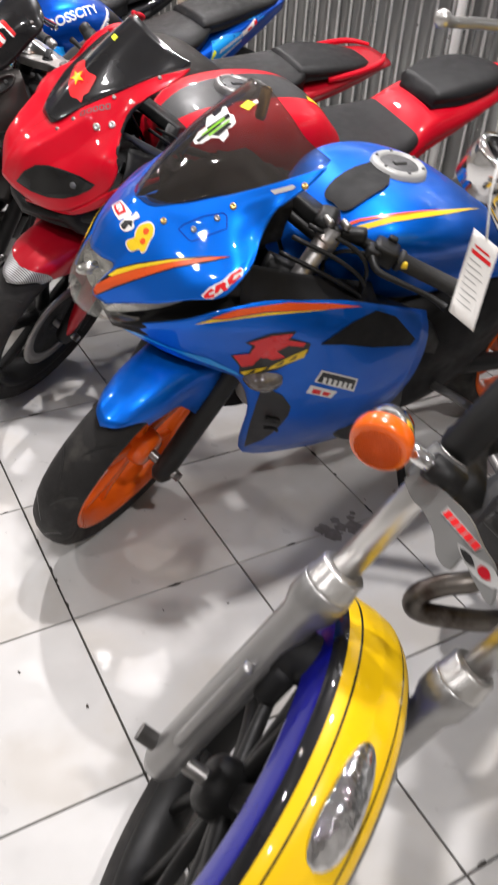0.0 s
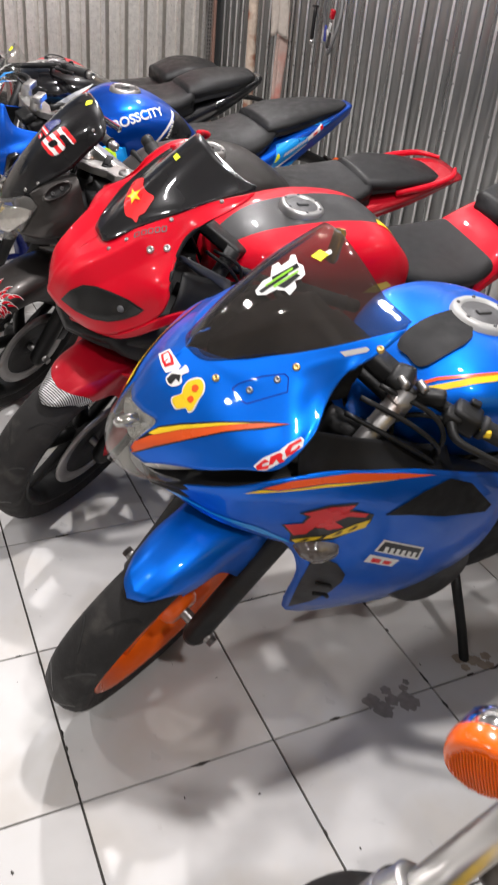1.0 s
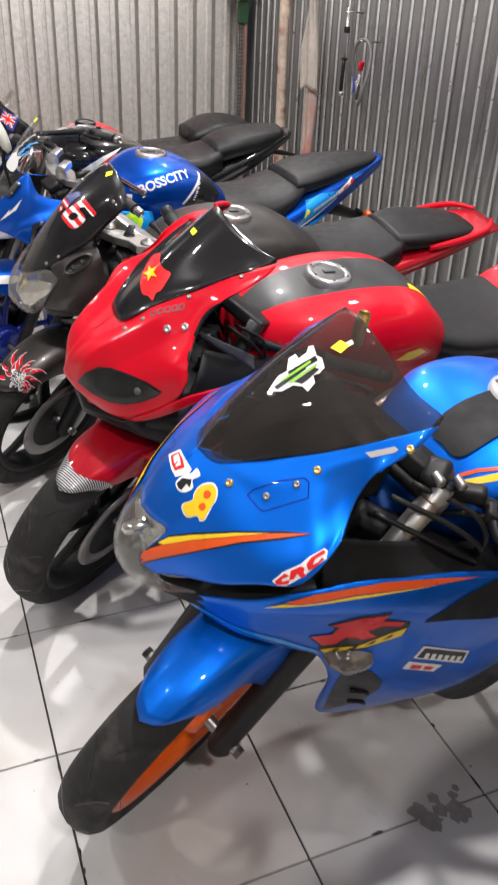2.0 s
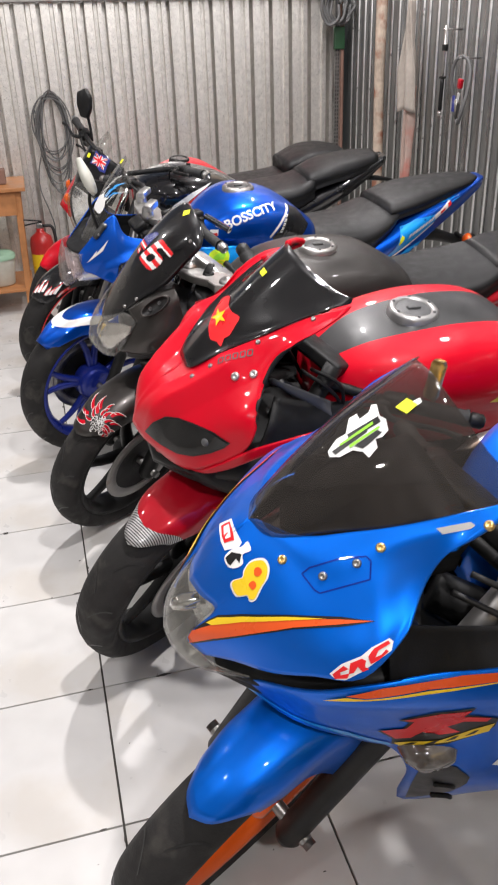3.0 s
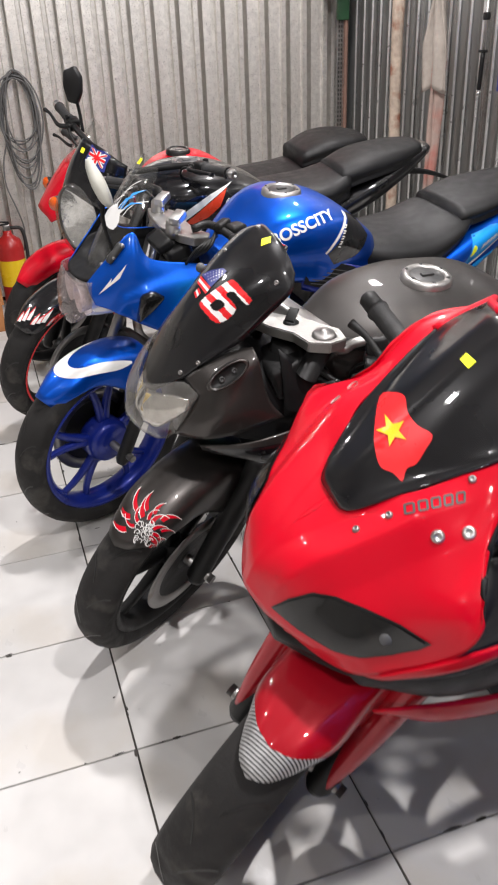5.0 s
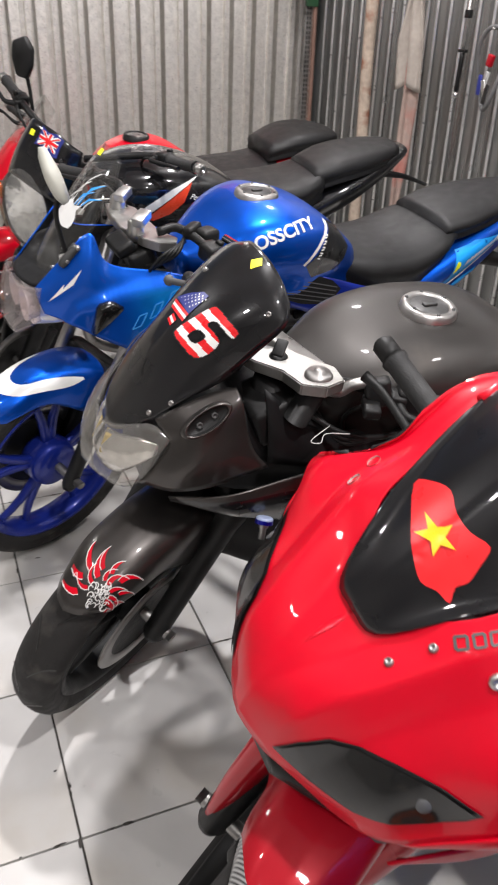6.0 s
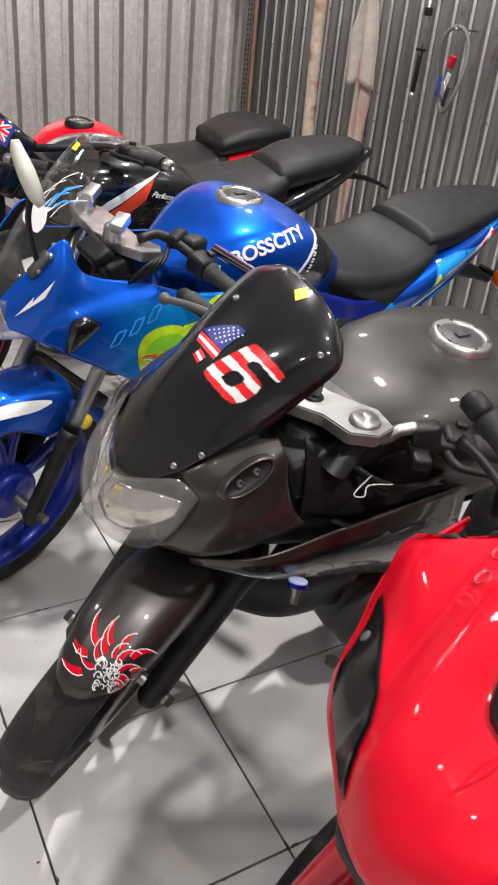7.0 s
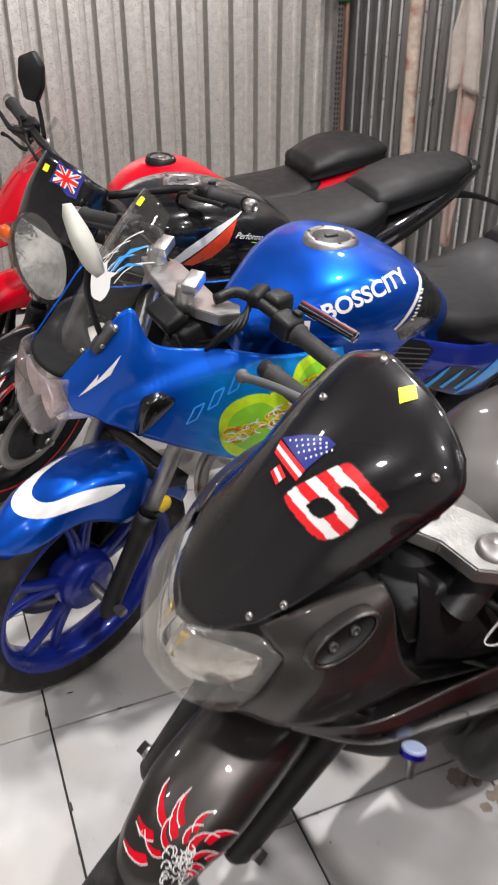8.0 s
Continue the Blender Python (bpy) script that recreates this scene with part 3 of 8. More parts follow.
def wheel(bike, name, x, r, w, rim_mat, spokes, basis=None, disc=1, disc_r=0.14, stripe=None, double=False, hub=0.045):
    """A cast wheel (rim, hub, spokes) with its tyre, tread grooves and brake disc."""
    at = Vector((x, 0, r))
    bm = bmesh.new()
    ro, h = r - 0.068, w * 0.40
    turn(bm, [(ro + 0.006, h), (ro, h + 0.003), (ro - 0.008, h - 0.001), (ro - 0.02, h * 0.62), (ro - 0.025, 0), (ro - 0.02, -h * 0.62), (ro - 0.008, -h + 0.001), (ro, -h - 0.003), (ro + 0.006, -h), (ro - 0.006, -h * 0.7), (ro - 0.010, 0), (ro - 0.006, h * 0.7)], at, "y", 56, closed=True)
    bmesh.ops.recalc_face_normals(bm, faces=bm.faces)
    rim = part(name, bm, rim_mat, bike, basis=basis)
    bm = turn(bmesh.new(), [(0.012, 0.044), (hub * 0.72, 0.044), (hub * 0.9, 0.036), (hub, 0.02), (hub, -0.02), (hub * 0.9, -0.036), (hub * 0.72, -0.044), (0.012, -0.044)], at, "y", 28)
    part("hub", bm, rim_mat, rim)
    for k in range(spokes):
        a = 2 * math.pi * k / spokes + 0.3
        for q in ((-1, 1) if double else (0,)):
            bm = bmesh.new()
            if double:
                spoke(bm, a + q * 0.10, hub - 0.006, ro - 0.016, 0.026, 0.018, 0.011, at, q * 0.13)
            else:
                spoke(bm, a, hub - 0.006, ro - 0.016, 0.042, 0.026, 0.013, at, 0.14)
            bmesh.ops.recalc_face_normals(bm, faces=bm.faces)
            part("spoke", bm, rim_mat, rim)
    q = w / 2
    bm = turn(bmesh.new(), [(ro - 0.004, h * 0.9), (ro + 0.012, h + 0.004), (ro + 0.030, q), (r - 0.026, q * 0.96), (r - 0.013, q * 0.78), (r - 0.004, q * 0.45), (r, 0), (r - 0.004, -q * 0.45), (r - 0.013, -q * 0.78), (r - 0.026, -q * 0.96), (ro + 0.030, -q), (ro + 0.012, -h - 0.004), (ro - 0.004, -h * 0.9)], at, "y", 64)
    part("tyre", bm, RUBBER, rim, "worn black rubber tyre")
    bm = bmesh.new()
    for k in range(26):
        a0, side = 2 * math.pi * k / 26, 1 if k % 2 else -1
        pts = []
        for f in (0.0, 0.25, 0.5, 0.75, 1.0):
            y = side * q * (0.08 + 0.78 * f)
            rr = r - 0.013 * (abs(y) / (q * 0.78)) ** 2 + 0.0004
            a = a0 + 0.34 * f - 0.16 * f * f
            pts.append((rr, y, a))
        rows = [[Vector((rr * math.cos(a + d), y, rr * math.sin(a + d))) + at for d in (-0.009, 0.009)] for rr, y, a in pts]
        add_grid(bm, rows)
    part("tread_groove", bm, BLACK_VINYL, rim, "dark tread grooves")["kind"] = "stuff"
    if stripe:
        bm = turn(bmesh.new(), [(ro + 0.004, h + 0.0045), (ro - 0.004, h + 0.0045)], at, "y", 56)
        part("rim_stripe", bm, stripe, rim, "thin coloured rim stripe")
    if disc:
        y = disc * 0.056
        bm = turn(bmesh.new(), [(disc_r, y - 0.002), (disc_r, y + 0.002), (disc_r - 0.035, y + 0.002), (disc_r - 0.035, y - 0.002)], at, "y", 48, closed=True)
        part("brake_disc", bm, STEEL, rim, "scuffed steel brake disc")
        bm = turn(bmesh.new(), [(0.03, y * 0.8), (0.06, y * 0.8), (disc_r - 0.045, y * 0.92), (disc_r - 0.033, y)], at, "y", 36)
        part("disc_carrier", bm, PLASTIC, rim)
        bm = block(bmesh.new(), (0.05, 0.045, 0.095), Matrix.Translation(at + Vector((-disc_r * 0.82, y + 0.006, 0.045))) @ pose(0, 0, 0, 0, -30, 0), 0.01)
        part("brake_caliper", bm, PLASTIC, rim, "black brake caliper")
    bm = turn(bmesh.new(), [(0.0, 0.12), (0.009, 0.12), (0.012, 0.115), (0.012, -0.115), (0.009, -0.12), (0.0, -0.12)], at, "y", 14)
    part("axle", bm, STEEL, rim)
    return rim


def fork(bike, x, r, basis, lower_mat, upper_mat, half=0.088, low=0.34, length=0.64, lr=0.025, ur=0.0185, seal=None):
    for side in (1, -1):
        a = Vector((x, side * half, r))
        leg = bmesh.new()
        sweep(leg, [a - UP * 0.035, a - UP * 0.02, a + UP * 0.05, a + UP * (low - 0.05), a + UP * (low - 0.02), a + UP * low], [lr * 0.7, lr * 1.0, lr, lr * 1.02, lr * 1.18, lr * 1.12], 18, 1)
        bmesh.ops.recalc_face_normals(leg, faces=leg.faces)
        ob = part("fork_leg", leg, lower_mat, bike, basis=basis)
        bar("fork_tube", [a + UP * (low - 0.02), a + UP * length], ur, upper_mat, ob, seg=16, soft=1)
        bm = sweep(bmesh.new(), [a + UP * (low - 0.004), a + UP * (low + 0.014)], lr * 0.98, 16, 1)
        part("dust_seal", bm, seal or PLASTIC, ob)
        bm = sweep(bmesh.new(), [a + Vector((0, side * 0.016, 0)), a + Vector((0, side * 0.04, 0))], 0.011, 10, 1)
        part("axle_nut", bm, STEEL, ob)
    # lower and upper clamps
    c = Vector((x, 0, r))
    for s, m, nm in ((length - 0.20, PLASTIC, "lower_clamp"), (length - 0.01, ALU if upper_mat is CHROME else PLASTIC, "top_clamp")):
        bm = bmesh.new()
        q = c + UP * s - Vector((0.03, 0, 0.012))
        block(bm, (0.07, half * 2 + 0.03, 0.03), Matrix.Translation(q) @ Matrix.Rotation(-RAKE, 4, "Y"), 0.008)
        part(nm, bm, m, bike, basis=basis)


def fender(bike, x, r, w, basis, material, label, a0=50.0, a1=150.0, drop=0.05, front_drop=0.02, gap=0.02, mat_of=None, tip=0.35, wing=0.0, nv=4, bow=0.0):
    """A front mudguard hugging the tyre from angle a0 (ahead) to a1 (behind), deepest beside the fork; wing widens it at the back, bow rounds its lip."""
    rows = []
    for k in range(8):
        f = k / 7
        a = radians(a0 + (a1 - a0) * f)
        wide = w * (tip + (1 - tip) * min(1.0, (f * 5) ** 0.5)) * (1.0 - 0.12 * max(0, f - 0.6)) + wing * math.exp(-((f - 0.62) / 0.18) ** 2)
        d = front_drop + (drop - front_drop) * math.exp(-((f - 0.56) / 0.24) ** 2)
        rc = r + gap + 0.004 * math.sin(math.pi * f)
        row = []
        for y, rr in ((0, rc), (wide * 0.5, rc - 0.004), (wide * 0.88, rc - 0.02), (wide, rc - 0.036 - d * 0.3), (wide * 1.02, rc - 0.036 - d)):
            t = a + radians(bow) * min(1.0, y / wide) ** 2 * (1 - f) ** 3
            row.append((x + rr * math.cos(t), y, r + rr * math.sin(t)))
        rows.append(row)
    return shell("front_fender", rows, material, bike, label, nu=4 if nv == 4 else 6, nv=nv, thick=0.003, mat_of=mat_of, basis=basis)


def handlebar(bike, basis, side, a, b, c, bar_mat=PLASTIC, lever=True, grip_mat=GRIP, end_mat=STEEL, shift=0.0):
    """One clip-on or bar end from a over b to its end c, with switch box, grip, bar end and lever."""
    a, b, c = (Vector(p) + Vector((shift, 0, 0)) for p in (a, b, c))
    h = bar("handlebar", [a, b, c], 0.011, bar_mat, bike, seg=12, soft=5, basis=basis)
    d = (c - b).normalized()
    g0 = c - d * 0.125
    bm = sweep(bmesh.new(), [g0, g0 + d * 0.008, g0 + d * 0.012, c - d * 0.01, c - d * 0.004, c], [0.021, 0.021, 0.0165, 0.0165, 0.019, 0.019], 14, 1)
    part("grip", bm, grip_mat, h, "ribbed black rubber grip")
    bm = sweep(bmesh.new(), [c, c + d * 0.006, c + d * 0.028, c + d * 0.034], [0.012, 0.016, 0.016, 0.010], 14, 1)
    part("bar_end", bm, end_mat, h, "metal bar end weight")
    m = Matrix.Translation(g0 - d * 0.028) @ d.to_track_quat("Y", "Z").to_matrix().to_4x4()
    bm = block(bmesh.new(), (0.044, 0.05, 0.042), m, 0.009)
    block(bm, (0.014, 0.018, 0.012), m @ pose(-0.018, 0.004, 0.022), 0.003)
    part("switch_box", bm, PLASTIC, h, "black switch housing")
    if lever:
        f = Vector((1, 0, 0))
        f = (f - d * f.dot(d)).normalized()
        p = g0 - d * 0.05
        bm = sweep(bmesh.new(), [p + f * 0.02, p + f * 0.05 + d * 0.02, p + f * 0.052 + d * 0.07, p + f * 0.05 + d * 0.13, p + f * 0.058 + d * 0.165], [0.010, 0.0075, 0.006, 0.0055, 0.008], 10, 4)
        block(bm, (0.03, 0.03, 0.028), Matrix.Translation(p + f * 0.014) @ d.to_track_quat("Y", "Z").to_matrix().to_4x4(), 0.006)
        part("lever", bm, PLASTIC if bar_mat is PLASTIC else ALU, h, "control lever with perch")
        q = p + f * 0.02
        bm = sweep(bmesh.new(), [q, q - d * 0.05 + f * 0.01 + Vector((0, 0, -0.01)), q - d * 0.1 + Vector((-0.02, 0, -0.07)), q - d * 0.11 + Vector((-0.06, 0, -0.16))], 0.0045, 8, 5)
        part("control_cable", bm, PLASTIC, h)
    return h


def fuel_cap(parent, at, tilt, r=0.05, ring=STEEL, inner=PLASTIC, lean=0.0):
    bm = turn(bmesh.new(), [(r * 0.72, 0.006), (r * 0.78, 0.011), (r * 0.95, 0.011), (r * 1.05, 0.006), (r * 1.1, -0.01)], axis="z", seg=36)
    m = pose(*at, lean, tilt, 0)
    bmesh.ops.transform(bm, matrix=m, verts=bm.verts)
    cap = part("fuel_cap_ring", bm, ring, parent, "metal fuel cap ring")
    bm = turn(bmesh.new(), [(0, 0.008), (r * 0.7, 0.008), (r * 0.76, 0.004), (r * 0.78, -0.004)], axis="z", seg=30)
    block(bm, (0.03, 0.012, 0.006), pose(0, 0, 0.010), 0.002)
    for k in range(6):
        a = math.pi * k / 3 + 0.3
        turn(bm, [(0, 0.014), (0.003, 0.014), (0.004, 0.010)], (r * 0.87 * math.cos(a), r * 0.87 * math.sin(a), 0), "z", 8)
    bmesh.ops.transform(bm, matrix=m, verts=bm.verts)
    part("fuel_cap", bm, inner, parent, "round locking fuel cap")
    return cap


def running_gear(bike, base=1.3, seat=0.78, r=0.29, rim_mat=None, tail_x=-1.45, stand=True, frame_mat=PLASTIC, pipe=True, back=0.0):
    """Engine, frame, swingarm, rear wheel, chain guard, stand and exhaust: the parts under the bodywork."""
    wheel(bike, "rear_wheel", -base, r, 0.13, rim_mat or PLASTIC, 6, disc=-1, disc_r=0.11)
    for side in (1, -1):
        bm = sweep(bmesh.new(), [(-0.80, side * 0.08, 0.36), (-1.0, side * 0.095, 0.33), (-base - 0.05, side * 0.105, r)], [0.03, 0.026, 0.02], 8, 3)
        part("swingarm", bm, frame_mat, bike)
        bm = sweep(bmesh.new(), [(-0.30, side * 0.05, 0.72), (-0.45, side * 0.13, 0.66), (-0.66, side * 0.14, 0.56), (-0.82, side * 0.10, 0.40)], [0.03, 0.035, 0.035, 0.03], 8, 4)
        part("frame_spar", bm, frame_mat, bike)
        bm = sweep(bmesh.new(), [(-0.74, side * 0.09, 0.62), (-1.0, side * 0.09, 0.68), (tail_x + 0.1, side * 0.06, 0.80)], 0.014, 8, 3)
        part("subframe_tube", bm, frame_mat, bike)
        bm = sweep(bmesh.new(), [(-0.82, side * 0.13, 0.33), (-0.84, side * 0.20, 0.34), (-0.85, side * 0.25, 0.345)], 0.011, 8, 2)
        part("foot_peg", bm, STEEL, bike)
    bm = bmesh.new()
    turn(bm, [(0.0, 0.15), (0.09, 0.15), (0.105, 0.13), (0.11, -0.13), (0.09, -0.15), (0, -0.15)], (-0.62 - back, 0, 0.31), "y", 28)
    turn(bm, [(0.0, 0.11), (0.07, 0.11), (0.08, 0.09), (0.08, -0.09), (0, -0.11)], (-0.76 - back, 0, 0.36), "y", 24)
    block(bm, (0.30, 0.22, 0.16), pose(-0.66 - back, 0, 0.34), 0.02)
    part("crankcase", bm, ENGINE, bike, "grimy dark metal crankcase")
    bm = block(bmesh.new(), (0.13, 0.14, 0.24), pose(-0.575 - back, 0, 0.50, 0, 20, 0), 0.01)
    cyl = part("cylinder", bm, ENGINE, bike, "finned dark cylinder")
    for k in range(7):
        bm = block(bmesh.new(), (0.17, 0.17, 0.012), pose(-0.545 - back - 0.012 * k, 0, 0.43 + 0.025 * k, 0, 20, 0), 0.004)
        part("cooling_fin", bm, ENGINE, cyl)
    if pipe:
        bm = sweep(bmesh.new(), [(-0.48, -0.03, 0.48), (-0.38, -0.05, 0.40), (-0.40, -0.06, 0.24), (-0.62, -0.10, 0.16), (-0.95, -0.15, 0.22), (-1.05, -0.17, 0.27), (-1.40, -0.20, 0.42)], [0.018, 0.018, 0.018, 0.02, 0.03, 0.05, 0.05], 14, 5)
        part("exhaust", bm, STEEL, bike, "dull steel exhaust pipe and muffler")
    if stand:
        bm = sweep(bmesh.new(), [(-0.74, 0.10, 0.24), (-0.755, 0.19, 0.11), (-0.76, 0.255, 0.012)], 0.012, 10, 2)
        block(bm, (0.05, 0.035, 0.012), pose(-0.77, 0.262, 0.012, -25), 0.003)
        part("side_stand", bm, PLASTIC, bike, "black folding side stand")
    bm = sweep(bmesh.new(), [(-1.02, -0.01, 0.46), (-1.04, -0.01, 0.66)], 0.03, 12, 1)
    part("rear_shock", bm, STEEL, bike)
    return bike


def indicator(bike, at, toward, lens=AMBER, basis=None, r=0.03, stalk=0.06, shape=1.0, shell_mat=PLASTIC):
    """A turn indicator: stalk, shell and lens facing ahead (+x) or back."""
    at = Vector(at)
    out = Vector((0, toward, 0))
    bm = sweep(bmesh.new(), [at, at + out * stalk], 0.009, 10, 1)
    st = part("indicator", bm, PLASTIC, bike, "turn indicator on a short stalk", basis=basis)
    c = at + out * (stalk + r * shape)
    bm = turn(bmesh.new(), [(0, -0.045), (r * 0.5, -0.04), (r * 0.95, -0.015), (r, 0.0)], c, "x", 24)
    bmesh.ops.scale(bm, vec=(1, shape, 1), verts=bm.verts, space=Matrix.Translation(-c))
    part("shell", bm, shell_mat, st)
    bm = turn(bmesh.new(), [(r, 0.0), (r * 0.99, 0.008), (r * 0.7, 0.018), (0, 0.023)], c, "x", 24)
    bmesh.ops.scale(bm, vec=(1, shape, 1), verts=bm.verts, space=Matrix.Translation(-c))
    part("lens", bm, lens, st, "ribbed indicator lens")
    return st


def tag_square(target, at, u, v, parent, size=0.021):
    return decal("price_dot", [[(-size / 2, -size / 2), (size / 2, -size * 0.42), (size * 0.48, size / 2), (-size * 0.45, size / 2)]], target, at, u, v, LIME_VINYL, parent, "small fluorescent yellow sticker")


LEFT_U, LEFT_V = (-1, 0, 0), (0, 0, 1)      # a view of the rider's left side: u to the rear, v up


# ---- blue sports motorcycle with orange front wheel ----
def blue_sport():
    b = stand_bike("motorcycle", 0.168, 0.284, 180, 11.3, "blue sports motorcycle with orange front wheel and smoked screen")
    X = -0.06
    # the turned front wheel leans a little further than the body
    K = pose(0, 0, 0, -2.9)
    S = K @ steering(30, X)
    running_gear(b, rim_mat=ORANGE)
    body("engine_cover", [(-.60, .58, .12, .45, .28, .10), (-.74, .62, .15, .46, .26, .12), (-.90, .64, .145, .50, .30, .11), (-1.02, .62, .12, .52, .40, .09)], PLASTIC_MATT, b, "black engine and frame covers")
    wheel(b, "front_wheel", X, 0.288, 0.098, ORANGE, 5, S, disc=-1, double=True)
    fork(b, X, 0.288, S, PLASTIC, STEEL)
    fender(b, X, 0.288, 0.062, S, BLUE, "glossy metallic blue front mudguard", 55, 150, 0.11, 0.020, tip=0.86, wing=0.02, bow=13)
    rows = [
        [(.036, 0, .776), (.028, .028, .775), (.014, .053, .772), (.038, .051, .742), (.050, .047, .716), (.032, .066, .702)],
        [(.0, 0, .826), (-.002, .030, .823), (-.012, .062, .808), (-.004, .085, .782), (.008, .089, .752), (.0, .099, .720)],
        [(-.042, 0, .868), (-.050, .030, .862), (-.055, .070, .848), (-.050, .110, .815), (-.045, .135, .780), (-.035, .145, .745)],
        [(-.091, .055, .878), (-.095, .085, .870), (-.100, .112, .852), (-.095, .145, .822), (-.085, .170, .793), (-.075, .178, .768)],
        [(-.145, .085, .899), (-.147, .110, .889), (-.150, .134, .872), (-.148, .164, .844), (-.138, .195, .815), (-.125, .208, .787)],
        [(-.205, .112, .923), (-.205, .128, .912), (-.203, .138, .895), (-.198, .153, .870), (-.190, .174, .848), (-.179, .193, .832)],
        [(-.318, .150, .970), (-.300, .156, .958), (-.268, .160, .937), (-.238, .155, .912), (-.222, .153, .882), (-.206, .159, .852)]]
    up = shell("upper_fairing", rows, BLUE, b, "glossy metallic blue nose fairing", inside=PLASTIC_MATT, nv=6)
    screen = shell("windscreen", [
        [(-.042, 0, .868), (-.062, .040, .868), (-.125, .073, .892), (-.205, .112, .924), (-.318, .150, .971)],
        [(-.090, 0, .920), (-.105, .042, .917), (-.155, .078, .925), (-.222, .112, .945), (-.320, .149, .974)],
        [(-.145, 0, .970), (-.157, .042, .965), (-.192, .080, .962), (-.243, .112, .966), (-.322, .148, .977)],
        [(-.215, 0, 1.018), (-.222, .040, 1.012), (-.243, .078, 1.0), (-.275, .110, .988), (-.325, .147, .979)],
        [(-.268, 0, 1.048), (-.270, .038, 1.042), (-.280, .075, 1.026), (-.298, .110, 1.0), (-.328, .146, .981)]], SMOKE, b, "smoked plastic windscreen with stickers", thick=0.003)
    # lamp
    shell("headlight_lens", [
        [(.036, 0, .777), (.029, .026, .776), (.017, .050, .772), (.034, .050, .748), (.047, .047, .722)],
        [(.060, 0, .742), (.056, .024, .741), (.046, .046, .738), (.048, .050, .728), (.049, .049, .715)],
        [(.074, 0, .702), (.069, .026, .702), (.058, .048, .703), (.050, .056, .705), (.040, .061, .704)],
        [(.066, 0, .664), (.060, .028, .665), (.048, .052, .669), (.036, .066, .676), (.016, .082, .690)],
        [(.030, 0, .645), (.024, .032, .646), (.012, .060, .652), (-.002, .080, .662), (-.02, .102, .682)]], GLASS, b, "clear headlight lens", thick=0.003)
    for side in (1, -1):
        bm = turn(bmesh.new(), [(0.0, -0.05), (0.018, -0.045), (0.03, -0.02), (0.034, 0.004)], (.022, side * .032, .712), "x", 20)
        part("reflector", bm, REFLECT, b, "chromed headlight bowl")
    bm = turn(bmesh.new(), [(0, .02), (.008, .016), (.012, 0), (.012, -.02)], (.044, 0, .735), "x", 16)
    part("side_lamp", bm, CHROME, b, "small bright side lamp")
    body("headlight_housing", [(.016, .752, .035, .70, .66, .03), (-.01, .775, .06, .71, .655, .05), (-.08, .80, .10, .72, .66, .09), (-.16, .83, .12, .75, .68, .1)], REFLECT, b, "silvered headlight interior")
    body("dashboard", [(-.10, .855, .045, .835, .77, .04), (-.18, .890, .085, .86, .77, .07), (-.30, .900, .105, .87, .79, .08)], PLASTIC_MATT, b, "matt black dash under the screen")
    body("chin", [(.012, .660, .06, .652, .640, .05), (-.06, .690, .125, .675, .640, .11), (-.15, .735, .175, .72, .66, .15), (-.24, .75, .185, .73, .68, .16)], PLASTIC, b, "black panel under the nose")
    for side in (1, -1):
        k = np.array([1, side, 1])
        low = shell("side_fairing", np.array([
            [(.0, .058, .642), (-.002, .058, .639), (-.004, .057, .636), (-.006, .055, .632), (-.008, .053, .628)],
            [(-.075, .155, .708), (-.075, .156, .690), (-.075, .150, .665), (-.075, .143, .640), (-.075, .132, .612)],
            [(-.14, .195, .748), (-.145, .200, .715), (-.15, .190, .675), (-.155, .178, .628), (-.16, .160, .574)],
            [(-.22, .205, .756), (-.225, .215, .710), (-.225, .198, .650), (-.225, .182, .595), (-.212, .164, .540)],
            [(-.30, .208, .744), (-.30, .218, .690), (-.30, .206, .62), (-.270, .185, .52), (-.258, .150, .44)],
            [(-.40, .205, .722), (-.40, .218, .665), (-.40, .213, .58), (-.365, .186, .42), (-.312, .090, .220)],
            [(-.52, .195, .68), (-.52, .207, .63), (-.52, .212, .53), (-.53, .185, .36), (-.52, .10, .185)],
            [(-.66, .165, .62), (-.67, .185, .57), (-.68, .185, .49), (-.68, .165, .38), (-.66, .11, .21)]]) * k, BLUE, b, "glossy metallic blue side fairing", mirror=False, inside=PLASTIC_MATT)
        shell("inner_panel", np.array([[(-.165, .172, .825), (-.17, .182, .785), (-.17, .195, .742)], [(-.30, .165, .775), (-.30, .180, .75), (-.30, .205, .728)], [(-.49, .155, .715), (-.49, .175, .70), (-.49, .195, .69)]]) * k, PLASTIC_MATT, b, "matt black inner fairing panel", mirror=False)
        if side == 1:
            left = low
    # air vent, duct, indicator
    sticker("air_vent", [(-.352, .216, .637), (-.380, .219, .660), (-.419, .213, .675), (-.478, .203, .683), (-.541, .198, .652), (-.626, .194, .571), (-.613, .198, .559), (-.491, .215, .596), (-.410, .218, .625)], left, (0.58, 0.58, 0.57), PLASTIC_MATT, b, "black vent in the fairing", 0.0014)
    sticker("radiator_duct", [(-.272, .165, .490), (-.280, .184, .511), (-.311, .189, .491), (-.342, .187, .448), (-.349, .178, .412), (-.349, .151, .343), (-.338, .123, .287), (-.310, .096, .246), (-.288, .130, .360)], left, (0.45, 0.58, 0.68), BLACK_VINYL, b, "black duct in the lower fairing", 0.0014)
    for k in range(4):
        bar("duct_fin", [(-.300, .168, .47 - .03 * k), (-.325, .172, .462 - .03 * k), (-.335, .170, .45 - .03 * k)], .004, PLASTIC, b)
